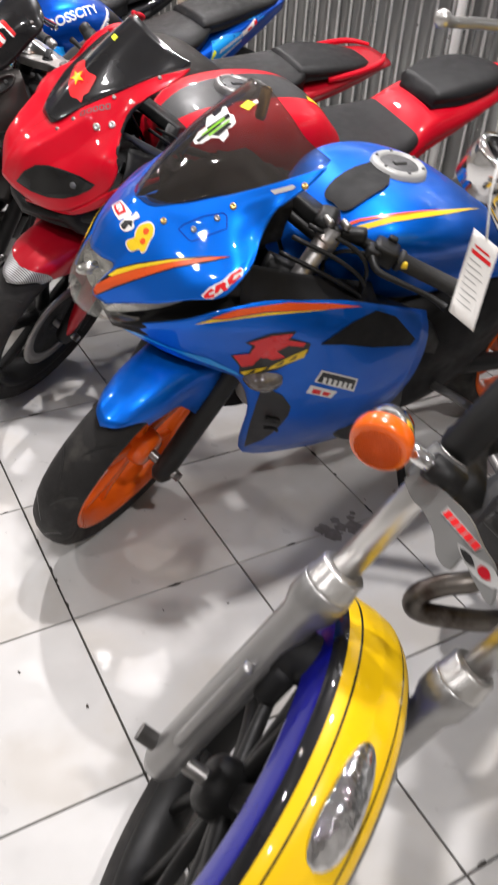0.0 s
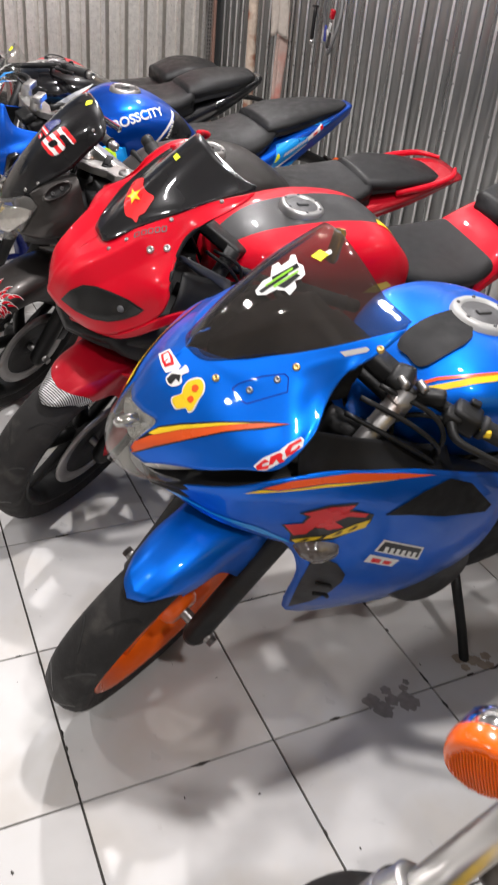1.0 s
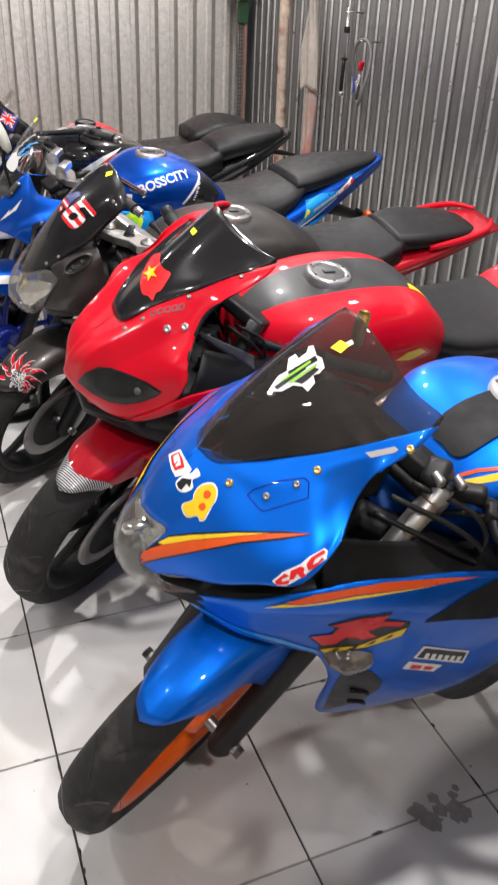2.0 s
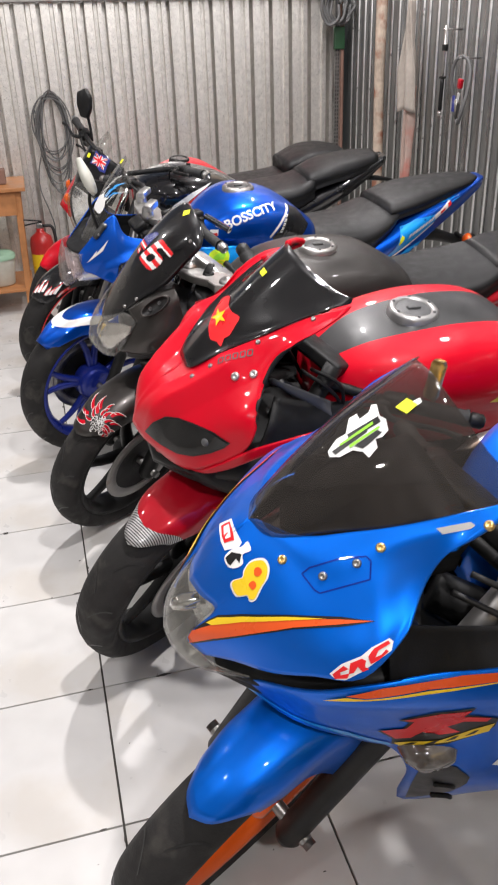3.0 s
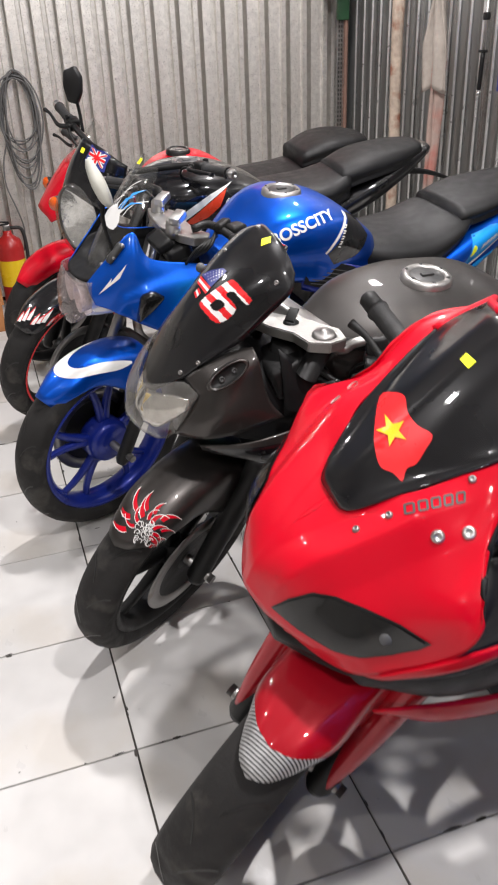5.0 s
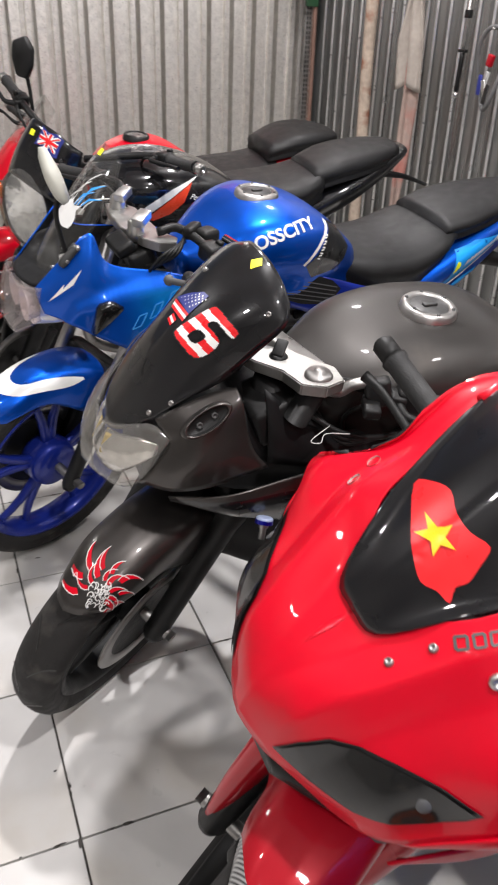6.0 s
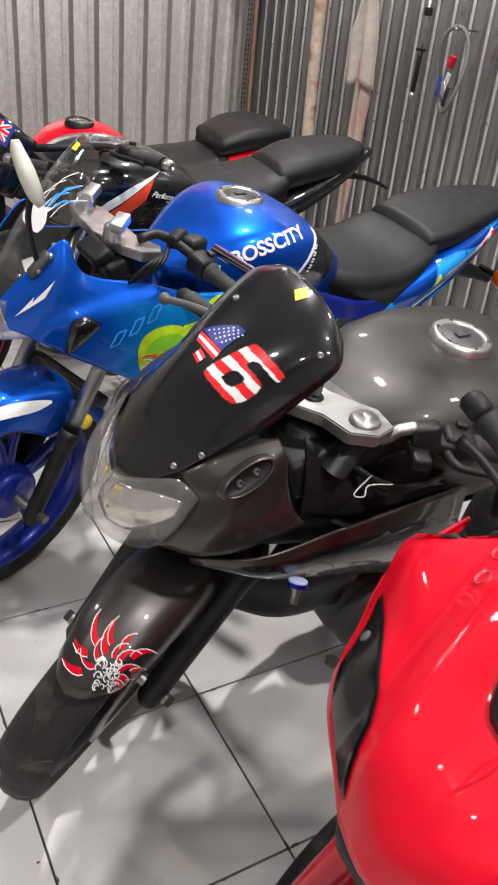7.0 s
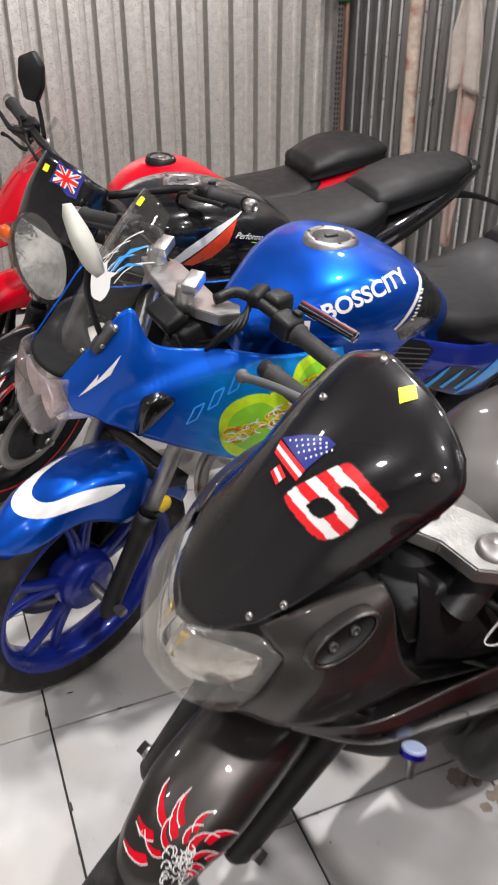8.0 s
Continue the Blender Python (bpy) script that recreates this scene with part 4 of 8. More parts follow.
    bm = turn(bmesh.new(), [(0.0, 0.034), (0.016, 0.030), (0.024, 0.012), (0.026, -0.03)], (-.262, .178, .545), "y", 20)
    bmesh.ops.scale(bm, vec=(1.7, 1, 0.95), verts=bm.verts, space=Matrix.Translation((.262, -.178, -.545)))
    part("indicator", bm, SMOKY_LENS, b, "smoked flush turn indicator")
    # graphics
    sticker("stripe", [(.050, .047, .716), (.043, .049, .734), (.025, .057, .757), (.011, .065, .773), (-.014, .087, .793), (-.059, .120, .816), (-.114, .151, .832), (-.149, .172, .838), (-.112, .159, .824), (-.064, .135, .806), (-.018, .107, .775), (.021, .077, .741), (.047, .051, .711)], up, (0.35, 0.72, 0.6), BLACK_VINYL, b, "dark edge of the flash", 0.0012, fine=0.008)
    sticker("stripe", [(.050, .047, .716), (.043, .050, .735), (.019, .067, .760), (-.019, .097, .791), (-.059, .123, .812), (-.113, .153, .830), (-.146, .171, .838), (-.112, .157, .826), (-.064, .133, .807), (-.018, .106, .777), (.021, .076, .744), (.047, .050, .713)], up, (0.35, 0.72, 0.6), ORANGE_VINYL, b, "orange flash", 0.0018, fine=0.008)
    sticker("stripe", [(.025, .059, .756), (.012, .067, .771), (-.013, .089, .791), (-.059, .121, .814), (-.100, .145, .826), (-.059, .124, .811), (-.013, .093, .786), (.020, .067, .759)], up, (0.35, 0.72, 0.6), YELLOW_VINYL, b, "yellow flash", 0.0024, fine=0.008)
    sticker("stripe", [(.050, -.047, .716), (.043, -.049, .734), (.025, -.057, .757), (.011, -.065, .773), (-.014, -.087, .793), (-.059, -.120, .816), (-.114, -.151, .832), (-.149, -.172, .838), (-.112, -.159, .824), (-.064, -.135, .806), (-.018, -.107, .775), (.021, -.077, .741), (.047, -.051, .711)], up, (0.35, -0.72, 0.6), BLACK_VINYL, b, "dark edge of the flash", 0.0012, fine=0.008)
    sticker("stripe", [(.050, -.047, .716), (.043, -.050, .735), (.019, -.067, .760), (-.019, -.097, .791), (-.059, -.123, .812), (-.113, -.153, .830), (-.146, -.171, .838), (-.112, -.157, .826), (-.064, -.133, .807), (-.018, -.106, .777), (.021, -.076, .744), (.047, -.050, .713)], up, (0.35, -0.72, 0.6), ORANGE_VINYL, b, "orange flash", 0.0018, fine=0.008)
    sticker("stripe", [(.025, -.059, .756), (.012, -.067, .771), (-.013, -.089, .791), (-.059, -.121, .814), (-.100, -.145, .826), (-.059, -.124, .811), (-.013, -.093, .786), (.020, -.067, .759)], up, (0.35, -0.72, 0.6), YELLOW_VINYL, b, "yellow flash", 0.0024, fine=0.008)
    sticker("stripe", [(-.115, .190, .730), (-.160, .197, .745), (-.260, .207, .748), (-.360, .207, .726), (-.438, .205, .702), (-.326, .210, .720), (-.216, .207, .736), (-.140, .196, .728)], left, (0.49, 0.66, 0.57), ORANGE_VINYL, b, "orange flash", 0.0014)
    sticker("stripe", [(-.090, .180, .715), (-.115, .190, .728), (-.140, .196, .727), (-.216, .207, .734), (-.360, .209, .714), (-.216, .208, .729), (-.123, .189, .720)], left, (0.45, 0.68, 0.59), YELLOW_VINYL, b, "yellow line", 0.002)
    sticker("wing_lip", [(-.006, .065, .642), (-.070, .134, .632), (-.140, .165, .612), (-.200, .172, .570), (-.212, .166, .552), (-.155, .162, .588), (-.090, .138, .617), (-.040, .095, .628), (-.010, .056, .630)], left, (0.37, 0.68, 0.63), BLUE_LIGHT, b, "lighter blue lower lip", 0.0012)
    sticker("logo", [(-.176, .178, .622), (-.209, .185, .622), (-.209, .195, .650), (-.191, .196, .663), (-.232, .213, .688), (-.285, .218, .686), (-.279, .214, .667), (-.328, .215, .644), (-.331, .210, .616), (-.307, .204, .595), (-.277, .195, .574), (-.226, .166, .548), (-.212, .163, .556), (-.207, .168, .580)], left, (0.46, 0.64, 0.62), BLACK_VINYL, b, "dark outline of the emblem", 0.0012)
    sticker("logo", [(-.179, .181, .625), (-.212, .187, .625), (-.215, .196, .651), (-.198, .197, .662), (-.236, .212, .682), (-.280, .217, .681), (-.275, .212, .663), (-.317, .214, .648), (-.314, .211, .637), (-.281, .208, .645), (-.263, .201, .630), (-.285, .202, .611), (-.249, .191, .600), (-.237, .190, .613), (-.229, .179, .586), (-.212, .169, .578)], left, (0.47, 0.64, 0.61), RED_VINYL, b, "red angular emblem", 0.0018)
    sticker("logo", [(-.214, .164, .561), (-.263, .194, .588), (-.301, .206, .617), (-.327, .212, .630), (-.325, .208, .606), (-.275, .196, .582), (-.224, .164, .550)], left, (0.47, 0.62, 0.62), YELLOW_VINYL, b, "yellow emblem underline", 0.0022)
    decal("logo", [[(.222 + .024 * k, .560 + .013 * k), (.234 + .024 * k, .566 + .013 * k), (.238 + .024 * k, .576 + .013 * k), (.232 + .024 * k, .574 + .013 * k)] for k in range(4)] + [[(.228, .600), (.262, .604), (.250, .612), (.240, .612)]], left, (0, .2, 0), LEFT_U, LEFT_V, BLACK_VINYL, b, "dark bars of the emblem", 0.0028)
    sticker("sticker", [(-.379, .209, .559), (-.483, .211, .509), (-.486, .207, .468), (-.371, .205, .526)], left, (0.53, 0.57, 0.63), WHITE, b, "black and white rectangular sticker", 0.0012)
    sticker("sticker", [(-.383, .209, .553), (-.478, .211, .507), (-.480, .208, .478), (-.376, .206, .527)], left, (0.53, 0.57, 0.63), BLACK_VINYL, b, "black field", 0.0018)
    decal("sticker", [[(.390 + .0145 * k, .537 - .0070 * k), (.399 + .0145 * k, .533 - .0070 * k), (.399 + .0145 * k, .516 - .0066 * k), (.390 + .0145 * k, .520 - .0066 * k)] for k in range(6)], left, (0, .2, 0), LEFT_U, LEFT_V, WHITE, b, "white bars", 0.0024)
    sticker("sticker", [(-.366, .204, .517), (-.440, .207, .481), (-.431, .202, .460), (-.361, .200, .494)], left, (0.51, 0.57, 0.64), WHITE, b, "small red and white sticker", 0.0012)
    decal("sticker", [[(.375, .505), (.398, .494), (.396, .482), (.374, .492)], [(.404, .490), (.425, .480), (.420, .471), (.403, .479)]], left, (0, .2, 0), LEFT_U, LEFT_V, RED_VINYL, b, "red bars", 0.002)
    sticker("sticker", [(-.092, .187, .780), (-.105, .188, .795), (-.126, .193, .809), (-.138, .191, .818), (-.159, .190, .827), (-.163, .193, .824), (-.159, .200, .817), (-.144, .202, .809), (-.125, .203, .794), (-.107, .200, .780), (-.097, .194, .777)], up, (0.43, 0.6, 0.68), WHITE, b, "white backing of a red sticker", 0.0012)
    sticker("sticker", [(-.095, .189, .781), (-.107, .190, .794), (-.112, .195, .793), (-.103, .192, .786), (-.103, .194, .783), (-.112, .198, .789), (-.109, .200, .783), (-.097, .193, .777)], up, (0.41, 0.6, 0.69), RED_VINYL, b, "red shape of the sticker", 0.002, fine=0.006)
    sticker("sticker", [(-.114, .192, .799), (-.126, .195, .807), (-.130, .198, .806), (-.128, .201, .800), (-.132, .204, .798), (-.125, .203, .794), (-.121, .198, .798), (-.116, .200, .791), (-.111, .198, .788)], up, (0.43, 0.59, 0.68), RED_VINYL, b, "red shape of the sticker", 0.002, fine=0.006)
    sticker("sticker", [(-.133, .196, .810), (-.140, .193, .818), (-.157, .191, .825), (-.159, .194, .823), (-.144, .196, .817), (-.140, .199, .810), (-.147, .199, .813), (-.153, .197, .818), (-.156, .199, .816), (-.143, .202, .808), (-.134, .202, .804)], up, (0.45, 0.6, 0.67), RED_VINYL, b, "red shape of the sticker", 0.002, fine=0.006)
    sticker("sticker", soft([(-.007, .054, .809), (-.010, .051, .816), (-.021, .056, .824), (-.024, .051, .830), (-.032, .048, .840), (-.042, .051, .847), (-.050, .058, .850), (-.052, .069, .846), (-.048, .077, .837), (-.042, .080, .830), (-.037, .083, .823), (-.030, .087, .813), (-.024, .083, .808), (-.022, .076, .811), (-.011, .067, .803)], 3), up, (0.33, 0.69, 0.64), WHITE, b, "white edge of the plain yellow sticker", 0.0012, fine=0.008)
    sticker("sticker", soft([(-.009, .055, .811), (-.012, .053, .817), (-.022, .057, .824), (-.025, .053, .830), (-.032, .050, .839), (-.041, .053, .845), (-.048, .059, .848), (-.050, .069, .844), (-.046, .076, .836), (-.041, .079, .830), (-.036, .081, .823), (-.030, .085, .814), (-.025, .081, .810), (-.023, .075, .812), (-.013, .067, .805)], 3), up, (0.33, 0.69, 0.64), YELLOW_VINYL, b, "plain yellow sticker", 0.002, fine=0.008)
    sticker("sticker", soft([(-.037, .059, .838), (-.042, .061, .841), (-.044, .067, .839), (-.039, .069, .834), (-.035, .064, .833)], 3), up, (0.34, 0.7, 0.63), ORANGE_VINYL, b, "orange spot", 0.0027)
    sticker("sticker", soft([(-.027, .068, .822), (-.033, .069, .828), (-.035, .075, .825), (-.030, .076, .820)], 3), up, (0.34, 0.69, 0.64), ORANGE_VINYL, b, "orange spot", 0.0027)
    sticker("sticker", [(-.014, -.034, .833), (-.028, -.024, .848), (-.026, .001, .854), (-.029, .023, .850), (-.024, .026, .845), (-.009, .016, .834), (-.008, .000, .835)], up, (0.62, 0.3, 0.72), WHITE, b, "small red and white sticker", 0.0012)
    sticker("sticker", [(-.015, -.025, .837), (-.025, -.020, .847), (-.023, .001, .852), (-.022, .014, .847), (-.011, .007, .838), (-.011, -.005, .838)], up, (0.62, 0.3, 0.72), RED_VINYL, b, "red field", 0.0019)
    sticker("sticker", [(-.017, -.018, .841), (-.023, -.015, .847), (-.021, .000, .849), (-.020, .007, .846), (-.014, .004, .841), (-.014, -.006, .841)], up, (0.62, 0.3, 0.72), WHITE, b, "white bar", 0.0025)
    sticker("sticker", soft([(-.007, .024, .830), (-.017, .022, .840), (-.028, .027, .847), (-.036, .026, .853), (-.037, .038, .849), (-.027, .036, .842), (-.025, .045, .836), (-.016, .043, .828), (-.008, .036, .826)], 3), up, (0.62, 0.3, 0.72), WHITE, b, "round white sticker with black patch", 0.0015)
    sticker("sticker", [(-.008, .026, .831), (-.016, .025, .838), (-.026, .035, .842), (-.022, .042, .834), (-.019, .035, .836), (-.012, .037, .828), (-.009, .033, .828)], up, (0.62, 0.3, 0.72), BLACK_VINYL, b, "black patch", 0.0022)
    # access panel and silver strip
    rim = [Vector(q) for q in [(-.084, .094, .853), (-.093, .094, .861), (-.125, .105, .879), (-.153, .117, .888), (-.157, .123, .885), (-.152, .137, .870), (-.098, .121, .844), (-.093, .115, .845)]]
    hu, hv = plane_of((.3, .62, .72), (-1, .3, .3))
    mid = sum(rim, Vector()) / len(rim)
    decal("panel_gap", strip([((q - mid).dot(hu), (q - mid).dot(hv)) for q in rim], 0.0018, True), up, mid, hu, hv, BLUE_DEEP, b, "narrow gap round a small access panel", 0.0006)
    sticker("sticker", [(-.229, .130, .927), (-.263, .143, .941), (-.266, .149, .940), (-.261, .149, .936), (-.234, .138, .924)], up, (0.54, 0.64, 0.55), GREY_VINYL, b, "faded silver strip", 0.0014)
    sticker("sticker", [(-.139, .008, .962), (-.151, .002, .974), (-.162, .004, .982), (-.174, -.018, .987), (-.183, -.017, .993), (-.181, -.003, .995), (-.193, -.005, 1.002), (-.200, -.015, 1.005), (-.204, -.009, 1.009), (-.200, .010, 1.006), (-.204, .019, 1.007), (-.202, .033, 1.001), (-.194, .036, .995), (-.187, .033, .991), (-.186, .043, .986), (-.175, .047, .976), (-.171, .037, .978), (-.162, .028, .975), (-.148, .025, .965), (-.139, .016, .960)], screen, (0.46, 0.74, 0.49), WHITE, b, "white jagged sticker", 0.0014)
    sticker("sticker", [(-.143, .012, .964), (-.183, .012, .994), (-.183, .019, .992), (-.145, .019, .964)], screen, (0.45, 0.74, 0.5), BLACK_VINYL, b, "black bar of the sticker", 0.0022)
    sticker("sticker", [(-.163, .006, .982), (-.199, .009, 1.005), (-.199, .018, 1.003), (-.163, .014, .979)], screen, (0.47, 0.74, 0.49), BLACK_VINYL, b, "black bar of the sticker", 0.0022)
    sticker("sticker", [(-.165, .025, .978), (-.192, .025, .997), (-.196, .031, .998), (-.179, .034, .985), (-.172, .034, .980)], screen, (0.47, 0.73, 0.5), BLACK_VINYL, b, "black bar of the sticker", 0.0022)
    sticker("sticker", [(-.152, .011, .972), (-.191, .012, 1.000), (-.191, .016, .999), (-.153, .014, .972)], screen, (0.46, 0.74, 0.49), GREEN_VINYL, b, "green line of the sticker", 0.0028)
    sticker("sticker", [(-.161, .020, .976), (-.195, .022, 1.000), (-.196, .025, 1.000), (-.161, .024, .975)], screen, (0.47, 0.73, 0.49), GREEN_VINYL, b, "green line of the sticker", 0.0028)
    sticker("price_dot", [(-.218, .012, 1.017), (-.232, .010, 1.026), (-.239, .026, 1.027), (-.225, .029, 1.018)], screen, (0.51, 0.73, 0.46), LIME_VINYL, b, "small fluorescent yellow sticker", 0.0018)
    sticker("sticker", [(-.235, .019, 1.027), (-.244, .019, 1.031), (-.243, .027, 1.030), (-.237, .027, 1.026)], screen, (0.52, 0.73, 0.45), WHITE, b, "torn white scrap beside the yellow sticker", 0.0014)
    bolts([(-.067, .070, .857), (-.170, .117, .898), (-.278, .157, .945)], up, (-1, 0, 0), (0, -.6, .8), BRASS, b, 0.0060, "brass screw")
    bolts([(-.105, .109, .859), (-.142, .118, .880)], up, (-1, 0, 0), (0, -.6, .8), STEEL, b, 0.0055)
    # tank
    tank = body("fuel_tank", [(-.37, .765, .065, .735, .68, .06), (-.41, .802, .110, .765, .65, .085), (-.46, .843, .150, .785, .64, .088), (-.52, .866, .178, .798, .63, .09), (-.62, .866, .190, .795, .61, .095), (-.74, .836, .170, .77, .61, .10), (-.86, .775, .12, .71, .63, .10)], BLUE, b, "glossy metallic blue fuel tank")
    fuel_cap(b, (-.612, 0, .868), -3, 0.056, GREY_VINYL, GREY_PLASTIC)
    sticker("tank_cover", soft([(-.435, .018, .854), (-.467, -.004, .863), (-.530, -.017, .872), (-.578, -.015, .871), (-.547, .061, .871), (-.465, .087, .859), (-.439, .081, .853), (-.436, .050, .854)], 3), tank, (0.15, 0.35, 0.92), PLASTIC_MATT, b, "matt black cover on the tank front", 0.005)
    sticker("stripe", [(-.387, .125, .770), (-.400, .129, .814), (-.430, .133, .836), (-.507, .145, .855), (-.601, .148, .854), (-.763, .109, .817), (-.627, .154, .847), (-.502, .155, .848), (-.447, .146, .836), (-.415, .144, .815), (-.398, .135, .772)], tank, (0.1, 0.75, 0.65), YELLOW_VINYL, b, "yellow stripe", 0.0014)
    sticker("stripe", [(-.415, .121, .834), (-.455, .127, .849), (-.533, .144, .858), (-.634, .143, .850), (-.531, .148, .856), (-.453, .132, .846), (-.421, .127, .834)], tank, (0.1, 0.75, 0.65), ORANGE_VINYL, b, "orange stripe", 0.002)
    body("rider_seat", [(-.82, .77, .10, .74, .70, .09), (-.92, .765, .135, .735, .69, .12), (-1.04, .785, .14, .75, .70, .12), (-1.10, .81, .12, .77, .73, .1)], VINYL, b, "black vinyl rider seat")
    body("pillion_seat", [(-1.10, .85, .08, .83, .79, .07), (-1.2, .885, .10, .86, .82, .09), (-1.34, .90, .085, .875, .84, .07)], VINYL, b, "black vinyl pillion seat")
    body("tail_fairing", [(-.80, .71, .12, .67, .62, .1), (-1.0, .73, .135, .69, .64, .11), (-1.2, .82, .12, .78, .73, .09), (-1.4, .895, .085, .87, .83, .06), (-1.5, .91, .04, .895, .87, .03)], BLUE, b, "blue tail fairing")
    for side in (1, -1):
        if side == 1:
            handlebar(b, K, 1, (-.355, .055, .845), (-.43, .105, .822), (-.585, .242, .782), end_mat=PLASTIC)
        else:
            handlebar(b, K, -1, (-.345, -.08, .825), (-.355, -.12, .815), (-.39, -.29, .745), end_mat=PLASTIC)
        bm = turn(bmesh.new(), [(0, .016), (.018, .016), (.023, .010), (.023, -.03), (0, -.03)], (-.325, side * .088, .842), "z", 18)
        part("fork_cap", bm, STEEL if side == 1 else PLASTIC, b, "fork cap with adjuster", basis=S)
    bm = block(bmesh.new(), (.05, .19, .02), pose(-.335, 0, .838), .008)
    part("top_yoke", bm, PLASTIC, b, "black top yoke", basis=S)
    bm = block(bmesh.new(), (.05, .04, .05), pose(-.375, .075, .845, 10, 20, 40), .012)
    block(bm, (.07, .026, .026), pose(-.41, .10, .832, 0, 15, -42), .008)
    clamp = part("bar_clamp", bm, PLASTIC, b, "black handlebar clamp", basis=K)
    for x, y, z in ((-.362, .095, .862), (-.395, .105, .856)):
        bm = turn(bmesh.new(), [(0, .008), (.006, .008), (.008, .005), (.008, -.012)], (x, y, z), "y", 12)
        part("bolt", bm, STEEL, clamp)
    bm = sweep(bmesh.new(), [(-.322, -.090, .945), (-.325, -.092, .95), (-.333, -.098, .995), (-.334, -.099, 1.0)], [.008, .011, .011, .008], 16, 1)
    part("reservoir", bm, BRASS, b, "small gold brake fluid reservoir")
    bm = block(bmesh.new(), (.020, .010, .014), pose(-.492, .178, .806, 0, 10, -40), .004)
    part("button", bm, YELLOW_VINYL, b, "yellow switch button", basis=K)
    for dz, dx in ((0, 0), (.02, -.03), (-.03, .02)):
        bar("cable", [(-.30 + dx, .08, .83 + dz), (-.38 + dx, .13, .80 + dz), (-.44, .15, .75 + dz), (-.46, .10, .66)], 0.0045, PLASTIC, b, soft=5, basis=K)
    return b


# ---- red sports motorcycle ----
def red_sport():
    b = stand_bike("motorcycle", 0.115, 0.967, 182, 13.5, "red and black sports motorcycle with a flag sticker on its screen")
    X = -0.10
    S = steering(33, X)
    running_gear(b)
    wheel(b, "front_wheel", X, 0.295, 0.112, PLASTIC, 6, S, disc=1)
    fork(b, X, 0.295, S, PLASTIC, PLASTIC)
    f = fender(b, X, 0.295, 0.072, S, [RED_DARK, SILVER_STRIP], "dark red front mudguard with a silver carbon lip", 55, 152, 0.14, 0.010, tip=0.7, wing=0.012, nv=8, bow=10, mat_of=lambda u, v: 1 if u < 0.095 else 0)
    rows = [
        [(-.018, 0, .715), (-.022, .020, .712), (-.028, .034, .706), (-.034, .045, .700), (-.042, .054, .694), (-.052, .062, .684)],
        [(-.034, 0, .765), (-.040, .030, .765), (-.050, .060, .757), (-.058, .090, .740), (-.066, .118, .718), (-.078, .132, .696)],
        [(-.075, 0, .812), (-.080, .035, .813), (-.088, .074, .805), (-.090, .115, .786), (-.094, .154, .754), (-.106, .174, .709)],
        [(-.128, 0, .849), (-.133, .037, .851), (-.136, .080, .848), (-.138, .128, .828), (-.142, .172, .793), (-.150, .202, .738)],
        [(-.187, .072, .902), (-.190, .092, .898), (-.195, .125, .886), (-.190, .166, .861), (-.186, .208, .837), (-.190, .230, .783)],
        [(-.247, .099, .942), (-.245, .113, .932), (-.240, .136, .910), (-.232, .167, .891), (-.217, .205, .863), (-.205, .237, .829)],
        [(-.330, .124, .988), (-.320, .136, .979), (-.295, .150, .956), (-.265, .155, .920), (-.242, .175, .891), (-.214, .217, .854)],
        [(-.420, .134, 1.011), (-.400, .146, 1.004), (-.350, .164, .990), (-.300, .160, .963), (-.262, .157, .919), (-.232, .188, .877)]]

    def crease(x, y, z):
        """A ridge from the nose to the rear of the cheek."""
        line = np.interp(-x, [.03, .085, .12, .15, .19, .24, .28, .42], [.045, .066, .080, .091, .106, .122, .136, .20])
        f = max(0.0, 1 - abs(abs(y) - line) / .040) * min(1.0, max(0.0, (-x - .025) / .03)) * min(1.0, max(0.0, (.26 + x) / .07))
        return x + .007 * f, y + math.copysign(.007, y) * f, z + .015 * f

    up = shell("upper_fairing", rows, RED, b, "glossy red nose fairing with screws", inside=PLASTIC_MATT, nv=8, nu=6, relief=crease)
    scr = [
        [(-.128, 0, .851), (-.135, .037, .854), (-.187, .072, .903), (-.247, .099, .943), (-.330, .124, .989), (-.420, .134, 1.012)],
        [(-.165, 0, .898), (-.178, .038, .898), (-.220, .072, .924), (-.272, .100, .955), (-.342, .124, .994), (-.421, .134, 1.014)],
        [(-.215, 0, .950), (-.226, .038, .948), (-.258, .072, .960), (-.300, .100, .978), (-.356, .122, 1.002), (-.422, .133, 1.016)],
        [(-.280, 0, 1.014), (-.288, .036, 1.009), (-.310, .068, 1.006), (-.340, .096, 1.008), (-.378, .118, 1.014), (-.423, .132, 1.018)],
        [(-.345, 0, 1.070), (-.350, .034, 1.064), (-.362, .064, 1.052), (-.380, .090, 1.040), (-.402, .114, 1.028), (-.425, .131, 1.020)]]
    screen = shell("windscreen", [[(x + .001, y, z + .0035) for x, y, z in row] for row in scr], BLACK_GLOSS, b, "dark tinted windscreen", thick=0.003)
    bar("screen_edge", [(-.330, -.126, .990), (-.38, -.133, 1.004), (-.42, -.134, 1.016), (-.405, -.115, 1.030), (-.382, -.09, 1.042), (-.350, -.034, 1.066)], 0.006, RED, b, "red edge of the screen")
    for side in (1, -1):
        k = np.array([1, side, 1])
        shell("lower_lip", np.array([[(-.052, .063, .683), (-.056, .062, .676), (-.062, .056, .672)], [(-.108, .170, .708), (-.112, .168, .698), (-.116, .160, .692)], [(-.150, .204, .738), (-.156, .205, .722), (-.160, .196, .714)], [(-.205, .237, .790), (-.212, .240, .770), (-.215, .228, .760)], [(-.318, .250, .818), (-.318, .250, .812), (-.318, .246, .808)]]) * k, RED, b, "red blade under the nose", mirror=False)
